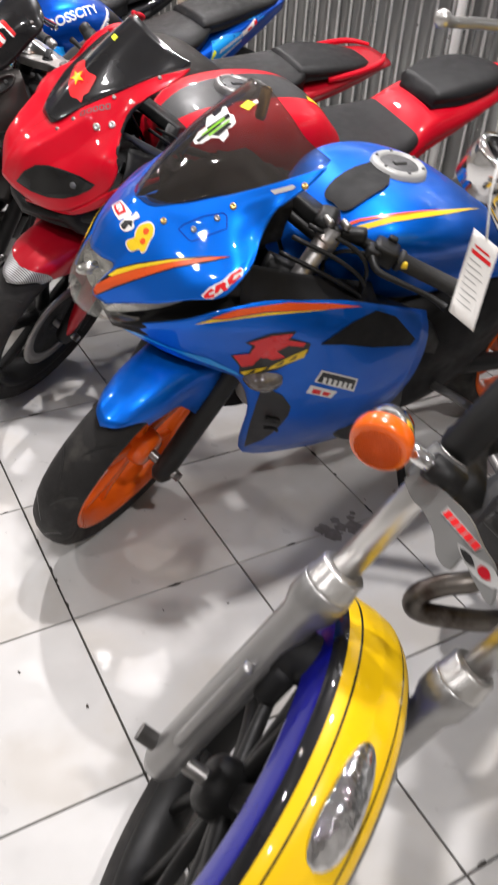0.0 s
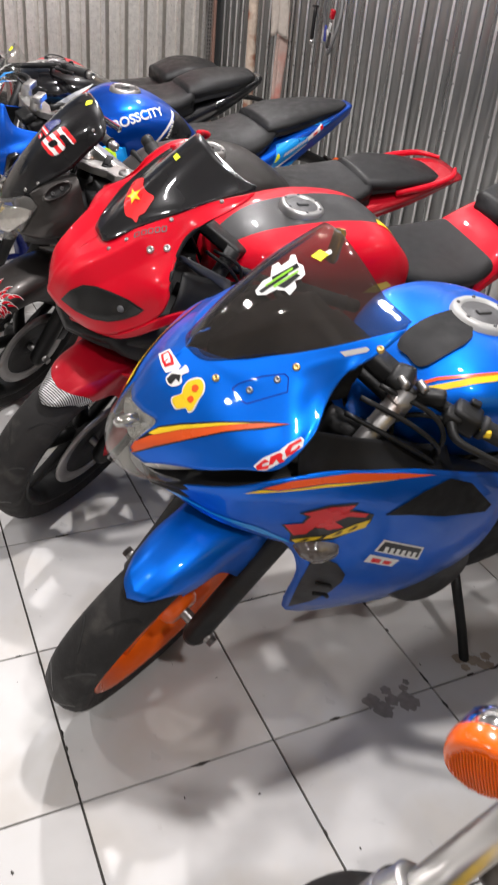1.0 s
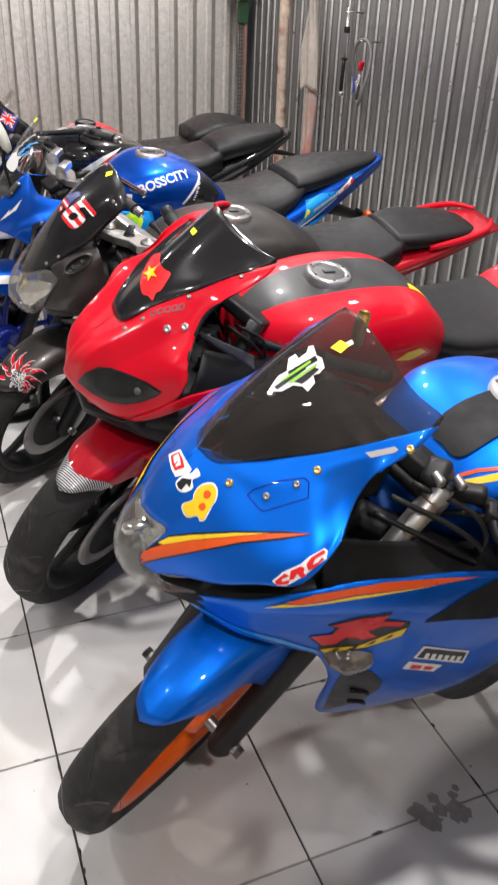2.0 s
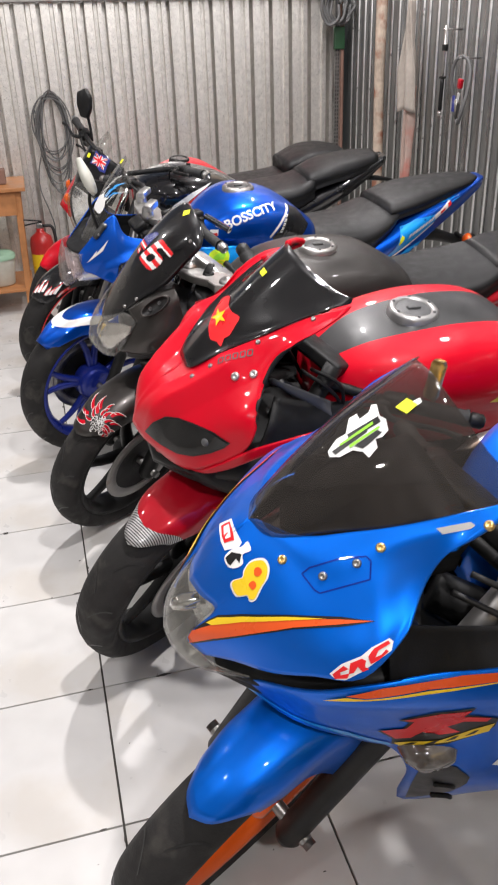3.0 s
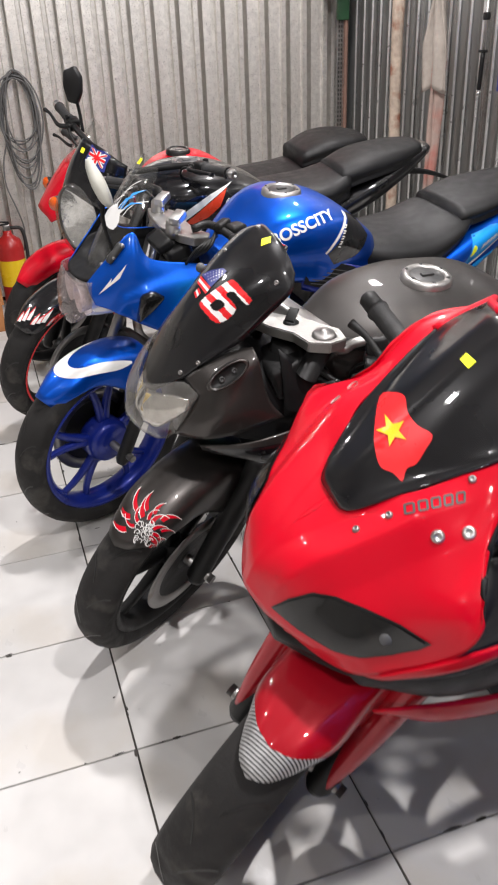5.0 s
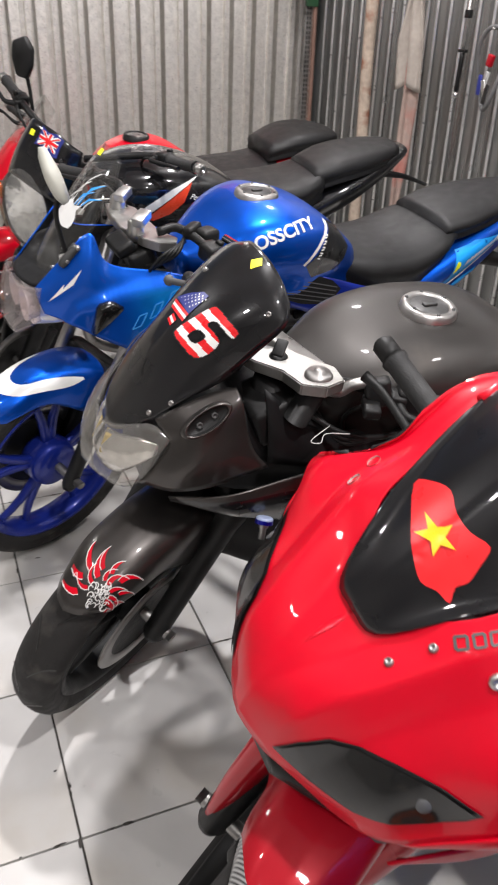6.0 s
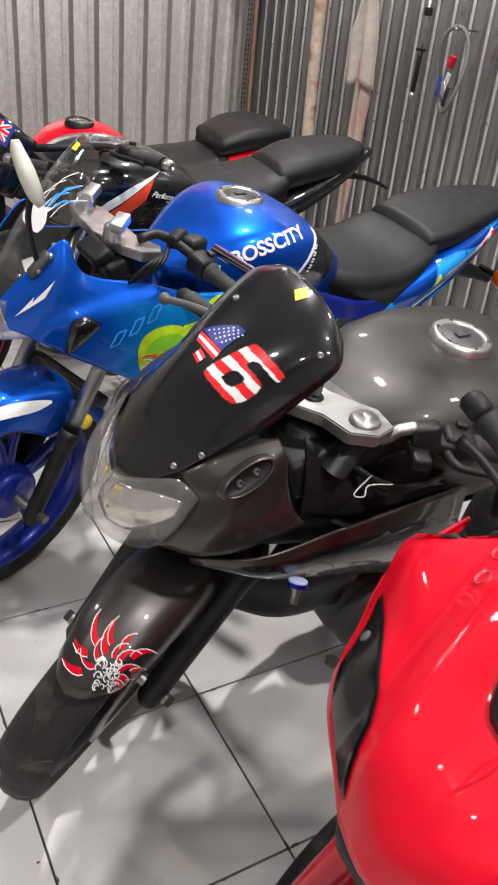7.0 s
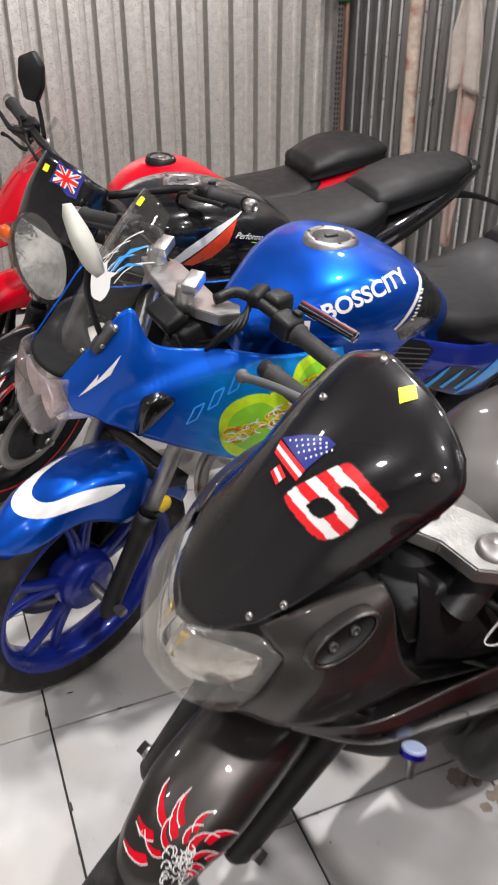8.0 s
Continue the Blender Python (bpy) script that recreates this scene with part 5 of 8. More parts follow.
    for side in (1, -1):
        n = (.45, .72 * side, .52)
        sticker("lamp_rim", [(x, y * side, z) for x, y, z in [(-.037, .051, .726), (-.051, .069, .760), (-.071, .090, .786), (-.091, .112, .795), (-.116, .139, .797), (-.146, .175, .797), (-.171, .207, .790), (-.161, .201, .775), (-.137, .185, .754), (-.107, .170, .741), (-.081, .143, .732), (-.057, .096, .723)]], up, n, BLACK_VINYL, b, "black headlight surround", 0.0015, fine=0.008)
        lamp = sticker("headlight", [(x, y * side, z) for x, y, z in [(-.039, .055, .730), (-.052, .071, .758), (-.071, .091, .782), (-.089, .113, .792), (-.114, .141, .794), (-.145, .175, .793), (-.167, .204, .788), (-.159, .198, .778), (-.137, .184, .758), (-.107, .169, .745), (-.082, .144, .737), (-.059, .098, .729)]], up, n, SMOKED_LAMP, b, "slanted dark smoked headlight", 0.004, fine=0.008)
        for f in (.0, .035):
            bm = turn(bmesh.new(), [(0, .002), (.006, .0015), (.008, 0)], axis="z", seg=16)
            bmesh.ops.transform(bm, matrix=Matrix.Translation((-0.094 - f, (0.141 + f) * side, 0.769 + f * .2)) @ Vector(n).to_track_quat("Z", "Y").to_matrix().to_4x4(), verts=bm.verts)
            part("lamp_bulb", bm, GREY_PLASTIC, lamp, "dim lamp bowl behind smoked plastic")
    sticker("flag_sticker", soft([(-.231, -.080, .930), (-.239, -.064, .947), (-.238, -.036, .961), (-.227, -.009, .959), (-.227, .016, .957), (-.235, .038, .957), (-.224, .045, .942), (-.212, .050, .927), (-.202, .047, .919), (-.194, .054, .907), (-.189, .039, .909), (-.181, .023, .907), (-.183, .002, .917), (-.197, -.028, .922)], 3), screen, (0.45, 0.72, 0.53), RED_VINYL, b, "red flag sticker with a gold star", 0.0014)
    flag_u, flag_v = plane_of((0.45, 0.72, 0.53), (-.12, .9, -.1))
    star = [(.019 * (1 if k % 2 == 0 else .40) * math.sin(math.pi * k / 5), .019 * (1 if k % 2 == 0 else .40) * math.cos(math.pi * k / 5)) for k in range(10)]
    decal("flag_star", [star], screen, (-0.205, -0.0, 0.94), flag_u, flag_v, YELLOW_VINYL, b, "gold star", 0.0034)
    sticker("price_dot", [(-.291, -.015, 1.020), (-.300, -.017, 1.027), (-.299, .005, 1.029), (-.289, .006, 1.021)], screen, (0.51, 0.73, 0.45), LIME_VINYL, b, "small fluorescent yellow sticker", 0.0018)
    bolts([(-.198, .138, .892), (-.230, .150, .900)], up, (-1, 0, 0), (0, -.5, .8), ALU, b, 0.0085, "domed alloy screw")
    bolts([(-.198, -.138, .892), (-.230, -.150, .900)], up, (-1, 0, 0), (0, .5, .8), ALU, b, 0.0085, "domed alloy screw")
    bolts([(-.164, .070, .877), (-.250, .107, .941), (-.131, .056, .849), (-.347, .133, .992)], up, (-1, 0, 0), (0, -.5, .8), STEEL, b, 0.005)
    wu, wv = plane_of((.2, .6, .75), (-1, .3, .3))
    decal("lettering", sum((strip([(-.028 + .014 * k, -.005), (-.019 + .014 * k, -.005), (-.016 + .014 * k, .006), (-.025 + .014 * k, .006)], .0024, True) for k in range(5)), []), up, (-0.203, 0.099, 0.905), wu, wv, GREY_PLASTIC, b, "worn grey lettering bars", 0.0012)
    body("chin", [(-.05, .665, .05, .65, .635, .04), (-.12, .69, .14, .665, .635, .12), (-.22, .74, .20, .69, .62, .16), (-.36, .72, .19, .67, .60, .15), (-.5, .70, .17, .65, .60, .14)], PLASTIC, b, "black inner fairing")
    body("lamp_housing", [(-.06, .74, .06, .70, .66, .05), (-.13, .80, .10, .74, .67, .09), (-.22, .83, .12, .76, .68, .1)], PLASTIC, b)
    for side in (1, -1):
        k = np.array([1, side, 1])
        shell("side_fairing", np.array([[(-.15, .165, .585), (-.16, .165, .575), (-.17, .16, .565)], [(-.30, .185, .565), (-.30, .185, .52), (-.28, .165, .485)], [(-.47, .185, .53), (-.48, .18, .47), (-.46, .15, .41)], [(-.66, .16, .52), (-.67, .16, .45), (-.64, .13, .36)]]) * k, RED, b, "glossy red lower fairing", mirror=False)
        shell("side_panel", np.array([[(-.10, .155, .69), (-.12, .16, .66), (-.15, .155, .63)], [(-.28, .185, .70), (-.28, .19, .64), (-.28, .18, .58)], [(-.50, .175, .69), (-.50, .185, .62), (-.50, .17, .55)], [(-.68, .15, .64), (-.68, .155, .58), (-.68, .15, .52)]]) * k, PLASTIC, b, "black side fairing panel", mirror=False)
        shell("air_duct", np.array([[(-.28, .115, .86), (-.29, .125, .845), (-.30, .12, .83)], [(-.40, .14, .80), (-.40, .15, .775), (-.41, .145, .75)]]) * k, GREY_PLASTIC, b, "grey plastic duct", mirror=False, thick=0.02)
    tank = body("fuel_tank", [(-.41, .82, .08, .77, .70, .07), (-.50, .872, .145, .80, .66, .12), (-.60, .893, .175, .80, .64, .13), (-.72, .90, .182, .79, .63, .13), (-.84, .88, .168, .77, .63, .12), (-.94, .80, .115, .73, .65, .10)], [RED, CARBON], b, "red fuel tank with a black carbon centre band", mat_of=lambda u, v: 1 if v < 0.10 else 0)
    fuel_cap(b, (-.635, 0, .897), -2, 0.052, FORK_ALU, GREY_PLASTIC)
    decal("sticker", [[(-.04, -.012), (.04, -.008), (.045, .008), (-.03, .015)]], tank, (-.86, .06, .90), (-1, 0, 0), (0, -1, 0), YELLOW_VINYL, b, "small white and yellow sticker")
    decal("sticker", [[(-.045, -.012), (0, -.02), (.045, -.006), (.02, .012), (-.02, .010)]], tank, (-.80, .2, .77), LEFT_U, LEFT_V, YELLOW_VINYL, b, "small red and yellow sticker")
    body("rider_seat", [(-.90, .775, .10, .74, .70, .09), (-1.0, .762, .145, .735, .68, .12), (-1.14, .768, .155, .74, .69, .13), (-1.25, .80, .12, .77, .72, .11)], VINYL, b, "black vinyl rider seat")
    body("pillion_seat", [(-1.27, .885, .085, .865, .83, .075), (-1.36, .912, .11, .885, .85, .10), (-1.48, .925, .10, .90, .87, .085), (-1.56, .92, .06, .90, .88, .05)], VINYL, b, "black vinyl pillion seat")
    body("tail_fairing", [(-1.16, .74, .155, .70, .66, .13), (-1.26, .83, .135, .77, .71, .11), (-1.38, .865, .135, .82, .77, .1), (-1.52, .895, .105, .86, .82, .07), (-1.62, .91, .05, .89, .87, .03)], RED, b, "glossy red tail fairing")
    handlebar(b, None, 1, (-.39, .10, .82), (-.455, .115, .80), (-.665, .235, .775), end_mat=PLASTIC)
    handlebar(b, None, -1, (-.40, -.08, .83), (-.385, -.14, .858), (-.358, -.318, .905), end_mat=PLASTIC)
    for side in (1, -1):
        k = np.array([1, side, 1])
        shell("inner_panel", np.array([[(-.275, .150, .84), (-.25, .19, .80), (-.22, .205, .74)], [(-.37, .135, .80), (-.37, .165, .76), (-.37, .180, .70)], [(-.52, .115, .765), (-.53, .14, .73), (-.53, .16, .68)]]) * k, PLASTIC, b, "black inner panel behind the nose", mirror=False)
        leg = Vector((X, side * .088, .295))
        bm = sweep(bmesh.new(), [leg + UP * q + Vector((.014, side * .010, 0)) for q in (.0, .08, .2, .30, .36)], [.008, .020, .028, .030, .022], 14, 4)
        part("fork_guard", bm, RED_DARK, b, "dark red fork guard", basis=S)
    for k in range(2):
        bar("cable", [(-.35 - .02 * k, .09, .85), (-.40 - .02 * k, .13, .82 + .01 * k), (-.44, .12, .76), (-.46, .08, .69)], 0.004, PLASTIC, b, soft=5)
    return b


# ---- graphite sports motorcycle ----
def grey_sport():
    b = stand_bike("motorcycle", 0.095, 1.588, 182, 11.5, "worn graphite and black sports motorcycle with flame stickers")
    X = -0.08
    S = steering(33, X)
    running_gear(b)
    wheel(b, "front_wheel", X, 0.288, 0.10, PLASTIC, 6, S, disc=1)
    fork(b, X, 0.288, S, PLASTIC, CHROME)
    f = fender(b, X, 0.288, 0.070, S, GREY, "graphite front mudguard with a red flame sticker", 48, 160, 0.10, 0.010, tip=0.75, wing=0.006, bow=8)
    fn = Vector((0.75, 0.45, 0.5))
    fu = (Vector((-.5, 1, 0)) - fn * Vector((-.5, 1, 0)).dot(fn) / fn.length_squared).normalized()
    fv = fn.cross(fu)
    rnd = random.Random(5)

    def flame(x, y, a, size, curl):
        """One curling tongue as an outline and the strip along its edge."""
        left, right = [], []
        for k in range(6):
            f = k / 5
            t = a + curl * f * f
            px, py = x + size * f * math.cos(a + curl * f * .6), y + size * f * math.sin(a + curl * f * .6)
            w = size * .17 * math.sin(math.pi * min(1, .25 + .75 * f)) * (1 - f * .6)
            left.append((px - w * math.sin(t), py + w * math.cos(t)))
            right.append((px + w * math.sin(t), py - w * math.cos(t)))
        return left + right[::-1][1:], left
    tongues, rims = [], []
    for k in range(17):
        inner = k % 2
        a = radians(-60 + 255 * k / 16 + 8 * (rnd.random() - .5))
        r0 = (.018 if inner else .032) + .006 * rnd.random()
        out, lip = flame(r0 * math.cos(a), r0 * math.sin(a), a + .5 + (rnd.random() - .5) * .5, .026 + .012 * rnd.random(), -1.1 - .9 * rnd.random())
        tongues.append(out)
        rims += strip(lip, .0011)
    curls = []
    for k in range(36):
        x, y, a0, r0 = (rnd.random() - .5) * .032, (rnd.random() - .5) * .046 - .004, rnd.random() * 6.3, .002 + .004 * rnd.random()
        curls += strip([(x + r0 * math.cos(a0 + .7 * i), y + r0 * 1.2 * math.sin(a0 + .7 * i)) for i in range(6)], .0015)
    at = (0.075, 0.030, 0.553)
    decal("flame_sticker", tongues, f, at, fu, fv, RED, b, "red flames with silver edges", basis=S, fine=0.02)
    decal("flame_sticker", rims, f, at, fu, fv, WHITE, b, "silver flame edges", 0.002, basis=S, fine=0.02)
    decal("flame_sticker", curls, f, at, fu, fv, WHITE, b, "tangled silver scrollwork", 0.0026, basis=S, fine=0.02)
    hood = shell("windscreen", [
        [(-.040, 0, .752), (-.050, .037, .762), (-.070, .063, .784), (-.100, .088, .815)],
        [(-.090, 0, .835), (-.095, .042, .838), (-.110, .078, .842), (-.138, .104, .850)],
        [(-.148, 0, .920), (-.152, .045, .918), (-.168, .085, .905), (-.205, .114, .886)],
        [(-.208, 0, .985), (-.214, .050, .982), (-.228, .095, .968), (-.256, .126, .943)],
        [(-.268, 0, 1.030), (-.272, .050, 1.027), (-.280, .098, 1.010), (-.294, .128, .983)],
        [(-.302, 0, 1.046), (-.304, .040, 1.042), (-.308, .078, 1.026), (-.310, .104, 1.006)]], BLACK_GLOSS, b, "gloss black nose and screen with a striped number sticker")
    sn = Vector((0.62, 0.35, 0.70))
    su = (Vector((-1, .6, .6)) - sn * Vector((-1, .6, .6)).dot(sn) / sn.length_squared).normalized()
    sv = sn.cross(su)
    # number six cut from red and white stripes: p up the screen, q towards the rider's left
    num_u, num_v = plane_of((.62, .35, .70), (-.045, .024, .048))
    at, wide, deep = (-.197, .052, .934), .076, .082

    digit = soft([(.0, .21), (.16, .11), (.58, .10), (1.02, .11), (1.12, .21), (1.09, .55), (1.05, .87), (.98, .93), (.84, .94), (.87, .65), (.87, .47), (.76, .42), (.67, .48), (.65, .78), (.55, .93), (.27, 1.0), (.02, .99), (-.07, .88), (-.05, .5)], 3)
    eye = soft([(.22, .42), (.46, .43), (.48, .64), (.36, .70), (.18, .68), (.17, .48)], 3)

    def inside_of(ring, p, q):
        odd = False
        for (p0, q0), (p1, q1) in zip(ring, ring[1:] + ring[:1]):
            if (q0 > q) != (q1 > q) and p < p0 + (q - q0) / (q1 - q0) * (p1 - p0):
                odd = not odd
        return odd

    def in_six(p, q):
        return inside_of(digit, p, q) and not inside_of(eye, p, q)
    n = 64
    step = 1.26 / n
    cells = [[], []]
    edge = []
    mask = [[in_six(-.10 + (i + .5) * step, (j + .5) / n * 1.04) for j in range(n)] for i in range(n)]
    for i in range(n):
        for j in range(n):
            p0, p1, q0, q1 = -.10 + i * step, -.10 + (i + 1) * step, j / n * 1.04, (j + 1) / n * 1.04
            quad = [((p - 0.5) * wide + (q - 0.5) * deep * .40, (0.5 - q) * deep * .90) for p, q in ((p0, q1), (p1, q1), (p1, q0), (p0, q0))]
            if mask[i][j]:
                cells[int((p0 + .08 + q0 * .06) * 5.8) % 2].append(quad)
            elif any(mask[a][c] for a in range(max(0, i - 1), min(n, i + 2)) for c in range(max(0, j - 1), min(n, j + 2))):
                edge.append(quad)
    decal("number_sticker", cells[0], hood, at, num_u, num_v, RED_VINYL, b, "striped number 6 sticker")
    decal("number_sticker", cells[1], hood, at, num_u, num_v, WHITE, b, "white stripes of the number")
    decal("number_sticker", edge, hood, at, num_u, num_v, BLACK_VINYL, b, "dark rim of the number", 0.0016)
    seen = (.62, .2, .76)
    sticker("flag_sticker", [(-.186, -.047, .944), (-.198, -.023, .966), (-.207, .004, .984), (-.211, .018, .982), (-.182, .014, .949)], hood, seen, NAVY_VINYL, b, "navy flag sticker with white dots")
    low, high, foot = Vector((-.187, -.036, .948)), Vector((-.207, .006, .980)), Vector((-.184, .008, .951))
    fu, fv = plane_of(seen, high - low)
    dots = []
    for i in range(6):
        for j in range(4):
            f, g = (i + .5 + .5 * (j % 2)) / 6.5, j / 3.6
            q = low + (high - low) * f + (foot - low) * g * (1 - .55 * f) - low
            dots.append(circle(.0015, 6, q.dot(fu), q.dot(fv)))
    decal("flag_sticker", dots, hood, low, fu, fv, WHITE, b, "white dots", 0.002)
    a0, a1, a2, a3 = Vector((-.184, -.046, .942)), Vector((-.182, .014, .949)), Vector((-.171, .016, .938)), Vector((-.173, -.038, .933))
    c0, c1, c2, c3 = Vector((-.169, -.018, .934)), Vector((-.166, .002, .934)), Vector((-.157, -.001, .922)), Vector((-.160, -.021, .923))
    for k, m in enumerate((RED_VINYL, WHITE, RED_VINYL)):
        for w0, w1, w2, w3 in ((a0, a1, a2, a3), (c0, c1, c2, c3)):
            f, g = k / 3, (k + 1) / 3
            sticker("flag_sticker", [w0.lerp(w3, f), w1.lerp(w2, f), w1.lerp(w2, g), w0.lerp(w3, g)], hood, seen, m, b, "red and white flag bars")
    tag_square(hood, (-.285, .022, 1.035), su, sv, b, 0.019)
    bolts([(-.096, .078, .817), (-.126, .094, .842), (-.272, .112, .998), (-.292, -.090, 1.0), (-.228, -.095, .96)], hood, (-1, 0, 0), (0, -.6, .8), STEEL, b, 0.0048)
    for side in (1, -1):
        k = np.array([1, side, 1])
        shell("upper_fairing", np.array([
            [(-.100, .094, .815), (-.108, .116, .802), (-.114, .128, .788), (-.088, .130, .745), (-.068, .118, .706)],
            [(-.135, .106, .843), (-.138, .134, .826), (-.140, .151, .800), (-.125, .165, .755), (-.110, .160, .712)],
            [(-.175, .114, .864), (-.178, .144, .846), (-.180, .162, .810), (-.175, .178, .765), (-.165, .178, .720)],
            [(-.205, .122, .876), (-.210, .148, .858), (-.213, .165, .815), (-.212, .178, .772), (-.215, .182, .732)],
            [(-.222, .130, .881), (-.228, .150, .860), (-.236, .163, .812), (-.250, .172, .774), (-.275, .180, .742)]]) * k, GREY, b, "worn graphite nose fairing", mirror=False, inside=PLASTIC_MATT)
        low = shell("side_fairing", np.array([
            [(-.118, .130, .670), (-.120, .132, .665), (-.122, .132, .660), (-.125, .130, .655)],
            [(-.200, .185, .700), (-.205, .195, .686), (-.210, .195, .668), (-.215, .185, .648)],
            [(-.320, .190, .716), (-.320, .200, .680), (-.320, .195, .643), (-.310, .180, .606)],
            [(-.480, .180, .716), (-.480, .194, .660), (-.480, .188, .600), (-.470, .160, .530)],
            [(-.66, .150, .69), (-.66, .165, .60), (-.66, .16, .52), (-.64, .14, .44)]]) * k, [GREY, BLACK_GLOSS], b, "gloss black side fairing with a graphite upper edge", mirror=False, inside=PLASTIC_MATT, nv=6, mat_of=lambda u, v: 0 if v < .17 else 1)
        shell("inner_panel", np.array([[(-.28, .12, .86), (-.285, .14, .80), (-.29, .15, .72)], [(-.40, .13, .76), (-.40, .15, .73), (-.40, .16, .70)], [(-.62, .12, .72), (-.62, .14, .70), (-.62, .15, .69)]]) * k, PLASTIC_MATT, b, "matt black inner panel", mirror=False)
        if side == 1:
            bm = bmesh.new()
            m = pose(-.163, .157, .848, 35, 27, 6)
            turn(bm, [(0, .005), (.016, .005), (.019, .008), (.021, .010), (.021, -.012)], axis="y", seg=20)
            bmesh.ops.scale(bm, vec=(1.85, 1, .72), verts=bm.verts)
            bmesh.ops.transform(bm, matrix=m, verts=bm.verts)
            ind = part("mirror_mount", bm, PLASTIC, b, "black oval mirror mount with two bolts")
            bm = bmesh.new()
            turn(bm, [(.0205, .012), (.0225, .0135), (.0245, .011), (.025, -.01)], axis="y", seg=28)
            bmesh.ops.scale(bm, vec=(1.85, 1, .72), verts=bm.verts)
            bmesh.ops.transform(bm, matrix=m, verts=bm.verts)
            part("rim", bm, GREY, ind, "graphite rim")
            for dx in (-.014, .014):
                bm = turn(bmesh.new(), [(0, .0075), (.0028, .0075), (.0030, .0095), (.0058, .0095), (.0062, .004)], (dx, 0, 0), "y", 6)
                bmesh.ops.transform(bm, matrix=m, verts=bm.verts)
                part("bolt", bm, ENGINE, ind, "dark recessed bolt")
    shell("headlight_lens", [
        [(-.030, 0, .768), (-.040, .030, .772), (-.065, .065, .790), (-.095, .098, .808), (-.117, .127, .794)],
        [(-.005, 0, .725), (-.014, .040, .730), (-.035, .077, .745), (-.065, .108, .765), (-.100, .131, .774)],
        [(.000, 0, .685), (-.010, .042, .688), (-.028, .082, .700), (-.052, .110, .720), (-.086, .131, .746)],
        [(-.020, 0, .655), (-.028, .040, .658), (-.042, .075, .668), (-.058, .102, .685), (-.068, .119, .706)]], HAZE_GLASS, b, "hazed clear headlight lens", thick=0.003)
    for side in (1, -1):
        k = np.array([1, side, 1])
        shell("reflector", np.array([[(-.046, .008, .744), (-.058, .045, .756), (-.082, .080, .768), (-.104, .104, .768)], [(-.024, .010, .705), (-.040, .050, .718), (-.068, .084, .740), (-.102, .108, .760)], [(-.034, .010, .664), (-.050, .050, .676), (-.070, .086, .712), (-.100, .110, .752)]]) * k, BOWL, b, "silvered reflector", mirror=False)
        shell("reflector_trim", np.array([[(-.040, .018, .742), (-.044, .026, .743), (-.049, .031, .743)], [(-.026, .022, .705), (-.030, .028, .706), (-.036, .033, .702)]]) * k, YELLOWED, b, "yellowed cream reflector edge", mirror=False)
    body("headlight_housing", [(-.095, .75, .07, .70, .65, .06), (-.13, .77, .09, .71, .65, .08), (-.2, .79, .10, .72, .65, .09)], GREY_PLASTIC, b, "grey headlight housing")
    body("inner_fairing", [(-.15, .79, .085, .74, .66, .07), (-.24, .815, .125, .74, .64, .11), (-.38, .77, .135, .70, .61, .12), (-.60, .71, .135, .66, .58, .12)], PLASTIC_MATT, b, "black inner fairing")
    body("radiator_shroud", [(-.26, .60, .08, .52, .42, .07), (-.36, .60, .12, .5, .38, .1), (-.5, .58, .13, .48, .36, .1)], PLASTIC, b)
    tilt = pose(-.264, .214, .652, 26, -17, 0)
    bm = turn(bmesh.new(), [(0, .004), (.009, .004), (.009, -.012), (.006, -.016), (.006, -.034), (0, -.034)], axis="z", seg=20)
    bmesh.ops.transform(bm, matrix=tilt, verts=bm.verts)
    cap = part("filler_neck", bm, STEEL, b, "metal neck with a pale blue cap")
    bm = turn(bmesh.new(), [(0, .005), (.0135, .005), (.0138, .0048), (.0150, .0036), (.0150, .001), (0, .001)], axis="z", seg=28)
    bmesh.ops.transform(bm, matrix=tilt, verts=bm.verts)
    part("cap", bm, PALE_BLUE, cap, "pale blue plastic cap", smooth=False)
    bm = turn(bmesh.new(), [(.009, .001), (.0158, .001), (.0160, -.006), (.009, -.007)], axis="z", seg=28)
    bmesh.ops.transform(bm, matrix=tilt, verts=bm.verts)
    part("cap_rim", bm, INDIGO, cap, "dark blue rim", smooth=False)
    body("fuel_tank", [(-.40, .82, .09, .77, .70, .08), (-.50, .868, .15, .80, .66, .12), (-.60, .888, .178, .80, .64, .13), (-.70, .892, .185, .79, .63, .13), (-.82, .88, .17, .77, .63, .12), (-.94, .815, .12, .74, .65, .10)], GREY_SCUFFED_SHADED, b, "scuffed graphite fuel tank with shade in its darker paint")
    fuel_cap(b, (-.672, 0, .894), -1, 0.052, STEEL, ENGINE)
    body("rider_seat", [(-.90, .80, .10, .77, .72, .09), (-1.0, .79, .14, .765, .71, .12), (-1.14, .80, .15, .775, .72, .13), (-1.24, .825, .12, .80, .75, .11)], VINYL, b, "black vinyl rider seat")
    body("pillion_seat", [(-1.22, .835, .10, .81, .77, .09), (-1.32, .845, .125, .82, .79, .11), (-1.46, .84, .11, .82, .79, .1), (-1.55, .83, .08, .81, .79, .07)], VINYL, b, "black vinyl pillion seat")
    body("tail_fairing", [(-.95, .70, .13, .68, .64, .11), (-1.15, .735, .14, .71, .67, .12), (-1.35, .785, .135, .76, .72, .11), (-1.5, .82, .12, .80, .76, .09), (-1.64, .835, .09, .82, .80, .06)], RED_DARK, b, "dark red tail fairing")
    for side in (1, -1):
        bm = sweep(bmesh.new(), [(-1.34, side * .12, .790), (-1.46, side * .130, .816), (-1.57, side * .108, .836), (-1.63, side * .05, .842)], [.010, .011, .010, .006], 10, 4)
        part("grab_rail", bm, RED, b, "red grab rail")
